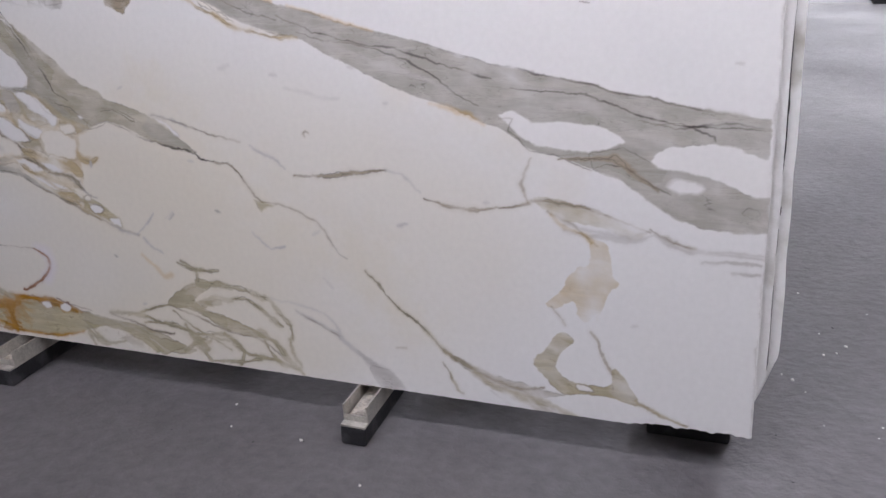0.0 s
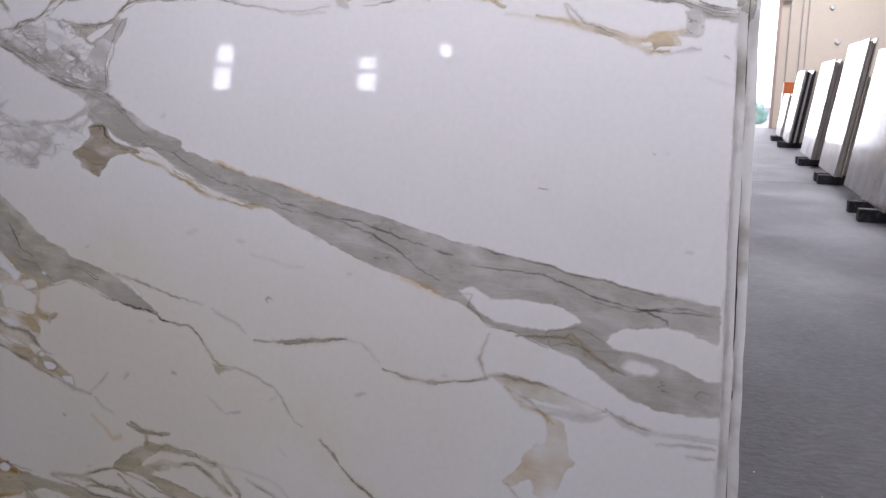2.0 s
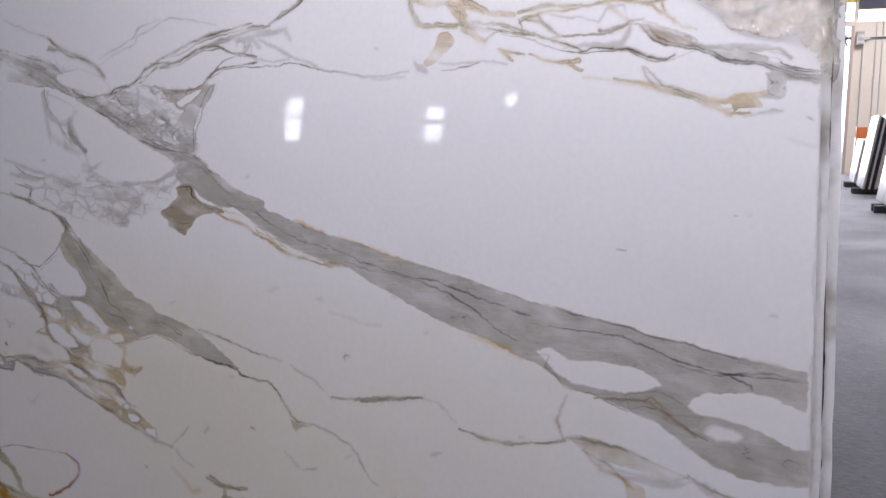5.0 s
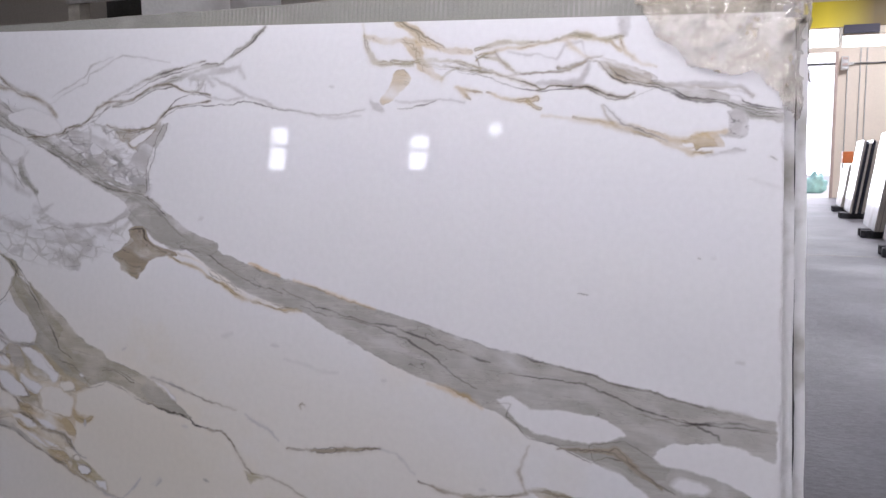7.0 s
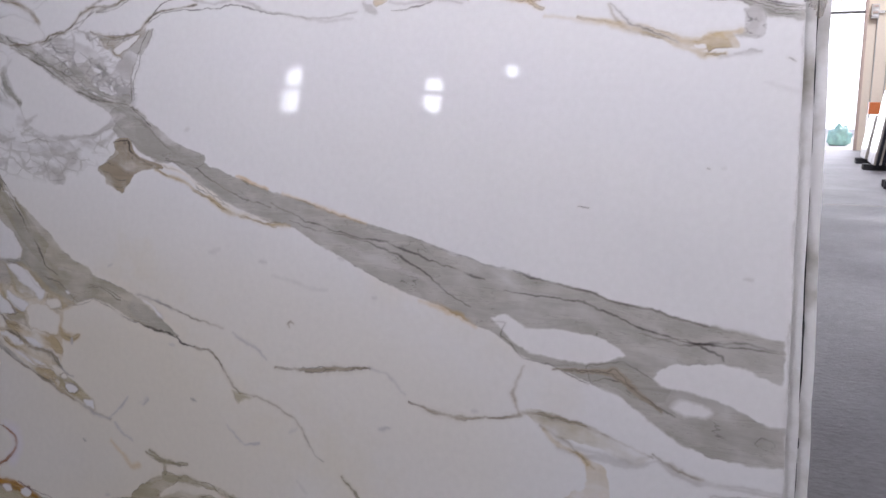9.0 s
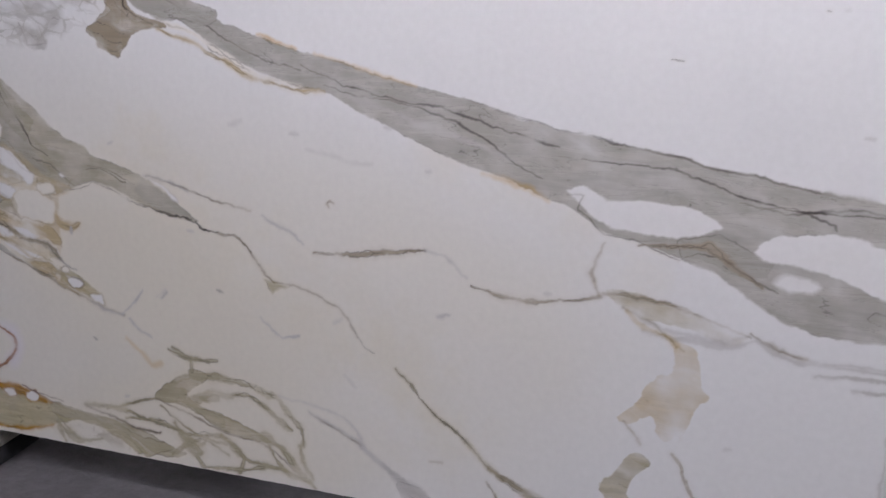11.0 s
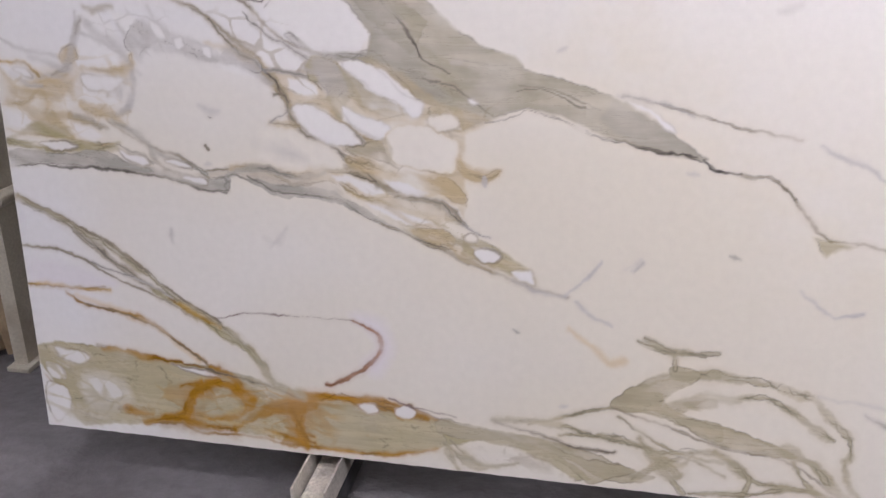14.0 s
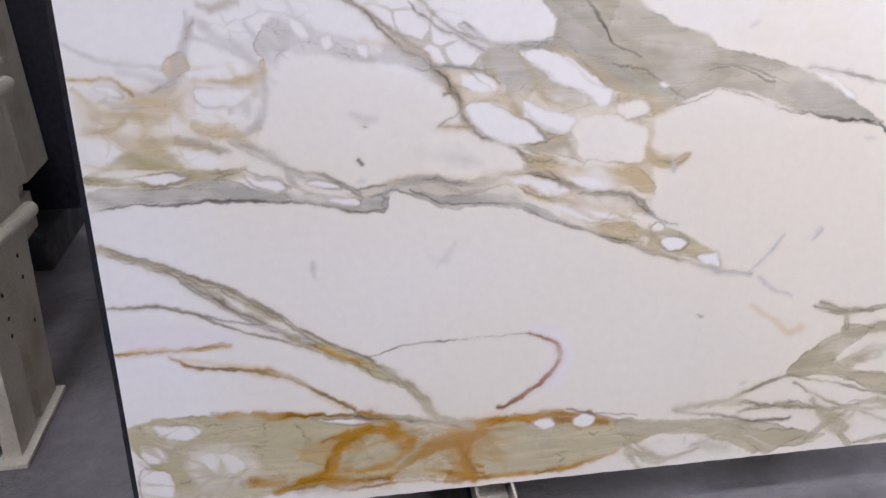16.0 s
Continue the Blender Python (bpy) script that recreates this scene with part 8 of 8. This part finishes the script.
def marble_material():
    """Polished marble: stone colour and some painted fall of light from the mesh, with a crystalline grain and an even
    polish.
    """
    mat = bpy.data.materials.new("polished_veined_marble")
    mat.use_nodes = True
    nodes, links = mat.node_tree.nodes, mat.node_tree.links
    b = nodes["Principled BSDF"]
    a = nodes.new("ShaderNodeAttribute")
    a.attribute_name = "stone"
    coord = nodes.new("ShaderNodeTexCoord")
    n = nodes.new("ShaderNodeTexNoise")
    n.inputs["Scale"].default_value, n.inputs["Detail"].default_value = 55.0, 6.0
    links.new(coord.outputs["Object"], n.inputs["Vector"])
    r = nodes.new("ShaderNodeMapRange")
    r.inputs["From Min"].default_value, r.inputs["From Max"].default_value = 0.3, 0.7
    r.inputs["To Min"].default_value, r.inputs["To Max"].default_value = 0.975, 1.015
    links.new(n.outputs["Fac"], r.inputs["Value"])
    m = nodes.new("ShaderNodeMix")
    m.data_type, m.blend_type = "RGBA", "MULTIPLY"
    m.inputs["Factor"].default_value = 1.0
    links.new(a.outputs["Color"], m.inputs["A"])
    links.new(r.outputs[0], m.inputs["B"])
    # fine bedding and hairlines, only where the stone is veined
    grey = nodes.new("ShaderNodeRGBToBW")
    links.new(a.outputs["Color"], grey.inputs[0])
    veined = nodes.new("ShaderNodeMapRange")
    veined.inputs["From Min"].default_value, veined.inputs["From Max"].default_value = 0.72, 0.5
    links.new(grey.outputs[0], veined.inputs["Value"])
    lie = nodes.new("ShaderNodeMapping")
    lie.inputs["Rotation"].default_value = (0, radians(15), 0)
    lie.inputs["Scale"].default_value = (5.0, 1.0, 42.0)
    links.new(coord.outputs["Object"], lie.inputs["Vector"])
    streak = nodes.new("ShaderNodeTexNoise")
    streak.inputs["Scale"].default_value, streak.inputs["Detail"].default_value = 1.0, 8.0
    streak.inputs["Roughness"].default_value, streak.inputs["Distortion"].default_value = 0.6, 0.6
    links.new(lie.outputs[0], streak.inputs["Vector"])
    tone = nodes.new("ShaderNodeMapRange")
    tone.inputs["From Min"].default_value, tone.inputs["From Max"].default_value = 0.3, 0.7
    tone.inputs["To Min"].default_value, tone.inputs["To Max"].default_value = 0.86, 1.13
    links.new(streak.outputs["Fac"], tone.inputs["Value"])
    hair = nodes.new("ShaderNodeMath")
    hair.operation, hair.inputs[1].default_value, hair.inputs[2].default_value = "COMPARE", 0.53, 0.006
    links.new(streak.outputs["Fac"], hair.inputs[0])
    cut = nodes.new("ShaderNodeMath")
    cut.operation, cut.inputs[1].default_value = "MULTIPLY_ADD", -0.16
    links.new(hair.outputs[0], cut.inputs[0])
    links.new(tone.outputs[0], cut.inputs[2])
    bed = nodes.new("ShaderNodeMix")
    bed.data_type, bed.blend_type = "RGBA", "MULTIPLY"
    links.new(veined.outputs[0], bed.inputs["Factor"])
    links.new(m.outputs["Result"], bed.inputs["A"])
    links.new(cut.outputs[0], bed.inputs["B"])
    links.new(bed.outputs["Result"], b.inputs["Base Color"])
    b.inputs["Roughness"].default_value = 0.004
    b.inputs["IOR"].default_value = 1.52
    return mat


def marble_slab():
    """A 20 mm slab whose front is a fine grid that carries the stone's colour."""
    front = np.stack([SX, np.zeros_like(SX), SZ], -1).reshape(-1, 3)
    chip = np.clip((front[:, 0] + 0.34) / 0.05, 0, 1) * np.clip(1 - front[:, 2] / 0.03, 0, 1)
    front[:, 2] += chip * (0.012 + 0.003 * np.sin(front[:, 0] * 70) + 0.002 * np.sin(front[:, 0] * 190))
    nibble = np.clip(1 - front[:, 2] / 0.008, 0, 1)
    front[:, 2] += nibble * 0.0008 * (1 + np.sin(front[:, 0] * 37) * np.sin(front[:, 0] * 91))
    rim = np.concatenate([np.arange(NX), np.arange(1, NZ) * NX + NX - 1, (NZ - 1) * NX + np.arange(NX - 2, -1, -1), np.arange(NZ - 2, 0, -1) * NX])
    back = front[rim] + (0, 0.02, 0)
    verts = np.concatenate([front, front[rim], back])
    n, r = len(front), len(rim)
    i = (np.arange(NZ - 1)[:, None] * NX + np.arange(NX - 1)).ravel()
    faces = [np.stack([i, i + 1, i + NX + 1, i + NX], -1)]
    k = np.arange(r)
    faces.append(np.stack([n + k, n + r + k, n + r + (k + 1) % r, n + (k + 1) % r], -1))
    quads = np.concatenate(faces)
    me = bpy.data.meshes.new("marble_slab")
    me.vertices.add(len(verts))
    me.vertices.foreach_set("co", verts.ravel())
    me.loops.add(quads.size + r)
    me.loops.foreach_set("vertex_index", np.concatenate([quads.ravel(), (n + r + k)[::-1]]).astype(np.int32))
    me.polygons.add(len(quads) + 1)
    me.polygons.foreach_set("loop_start", np.r_[np.arange(len(quads)) * 4, quads.size].astype(np.int32))
    index = np.zeros(len(quads) + 1, np.int32)
    index[len(i):] = 1
    me.update(calc_edges=True)
    me.materials.append(marble_material())
    me.materials.append(EDGE_TAN)
    me.polygons.foreach_set("material_index", index)
    colours = np.ones((len(verts), 4), np.float32)
    colours[:n, :3] = COL.reshape(-1, 3)
    colours[n:, :3] = 0.7
    layer = me.attributes.new("stone", "FLOAT_COLOR", "POINT")
    layer.data.foreach_set("color", colours.ravel())
    me.validate()
    ob = new("marble_slab", me)
    ob.matrix_world = SLAB
    return tagged(ob, "polished white marble slab with grey, olive and rust veins", "stone slab", "slabs of the bundle")


marble_slab()

# ---------------------------------------------------------------- plastic sheet over the bundle's corner


def film_material():
    mat = bpy.data.materials.new("crumpled_clear_film")
    mat.use_nodes = True
    nodes, links = mat.node_tree.nodes, mat.node_tree.links
    b = nodes["Principled BSDF"]
    b.inputs["Base Color"].default_value = (0.78, 0.71, 0.57, 1)
    b.inputs["Roughness"].default_value = 0.06
    b.inputs["IOR"].default_value = 1.5
    coord = nodes.new("ShaderNodeTexCoord")
    n = nodes.new("ShaderNodeTexNoise")
    n.inputs["Scale"].default_value, n.inputs["Detail"].default_value = 22.0, 5.0
    links.new(coord.outputs["Object"], n.inputs["Vector"])
    r = nodes.new("ShaderNodeMapRange")
    r.inputs["From Min"].default_value, r.inputs["From Max"].default_value = 0.3, 0.7
    r.inputs["To Min"].default_value, r.inputs["To Max"].default_value = 0.10, 0.38
    links.new(n.outputs["Fac"], r.inputs["Value"])
    links.new(r.outputs[0], b.inputs["Alpha"])
    return mat


def plastic_sheet():
    """A crumpled film that hangs over the top edge and round the end of the bundle."""
    nu, nv = 150, 150
    us, vs = np.linspace(-0.43, 0.17, nu), np.linspace(1.42, 2.16, nv)
    low_u, low_v = (-0.43, -0.37, -0.32, -0.28, -0.21, -0.12, -0.06, -0.045, 0.0, 0.05, 0.17), (1.99, 1.90, 1.85, 1.80, 1.785, 1.775, 1.74, 1.68, 1.66, 1.72, 1.80)
    grid, bm = {}, bmesh.new()
    for i, u in enumerate(us):
        for j, v in enumerate(vs):
            wob = 0.02 * noise.noise((u * 18, v * 6, 3.0))
            if v < np.interp(u, low_u, low_v) + wob:
                continue
            top, side = 1.945 - 0.0355 * u, -0.047
            a = 1 - abs(noise.noise((u * 6 + v * 3, v * 7 - u * 4, 1.0)))
            c = 1 - abs(noise.noise((u * 13 - v * 7, v * 8 + u * 6, 5.0)))
            e = 1 - abs(noise.noise((u * 30 + v * 12, v * 17 - u * 9, 8.0)))
            folds = 0.8 * a**9 + 0.55 * c**8 + 0.3 * e**8 + 0.15 * a
            x, y, z = u, -0.003 - 0.020 * folds, v
            if v > top:
                over = v - top
                z = top + 0.012 + 0.03 * folds + 0.02 * math.sin(over * 14)
                y += over * 0.8
            if u > side:
                past = u - side
                x = side + 0.062 * (1 - math.exp(-past * 14)) + 0.014 * folds
                y += past * 0.85
            grid[i, j] = bm.verts.new((x, y, z))
    for i in range(nu - 1):
        for j in range(nv - 1):
            q = [grid.get(k) for k in ((i, j), (i + 1, j), (i + 1, j + 1), (i, j + 1))]
            if all(q):
                bm.faces.new(q)
    ob = part("plastic_sheet", bm, film_material(), smooth=True)
    ob.matrix_world = SLAB
    mod = ob.modifiers.new("film", "SOLIDIFY")
    mod.thickness = 0.0006
    return tagged(ob, "crumpled clear plastic sheet draped over the slabs' corner", "plastic sheet")


plastic_sheet()

# black and blue marks on the slab ends
for x, y, z, h, mat in ((0.0065, 0.036, 0.93, 0.05, BLACK_MARK), (0.013, 0.034, 0.66, 0.028, BLACK_MARK), (0.0425, 0.058, 0.42, 0.035, BLACK_MARK), (0.0435, 0.058, 0.37, 0.02, BLACK_MARK), (0.0165, 0.058, 1.49, 0.05, NAVY)):
    bm = bmesh.new()
    bmesh.ops.create_icosphere(bm, subdivisions=2, radius=1.0)
    for v in bm.verts:
        v.co = Vector((v.co.x * 0.002 + x, v.co.y * 0.006 * (1 + 0.4 * noise.noise(v.co * 3)) + y, v.co.z * h / 2 + z))
    ob = part("paint_mark", bm, mat)
    ob.matrix_world = SLAB
    tagged(ob, "small dark paint mark on a slab's sawn end", "paint mark", "marks on the slab ends")

# crumbs on the floor beside the bundle
for k in range(46):
    fx, fy = (random.uniform(-3.2, 0.9), random.uniform(-0.75, -0.02)) if k % 2 else (random.uniform(0.04, 0.5), random.uniform(-0.2, 1.6))
    s = random.uniform(0.002, 0.007)
    bm = bmesh.new()
    bmesh.ops.create_icosphere(bm, subdivisions=1, radius=1.0)
    for v in bm.verts:
        v.co = Vector((v.co.x * s * random.uniform(0.7, 1.9), v.co.y * s, v.co.z * s * 0.5 + s * 0.45))
    ob = part("stone_crumb", bm, WHITE if k % 3 else RUBBER)
    ob.location, ob.rotation_euler = (fx, fy, 0), (0, 0, random.uniform(0, 3))
    tagged(ob, "small crumb of stone lying on the concrete", "crumb", "crumbs on the floor")
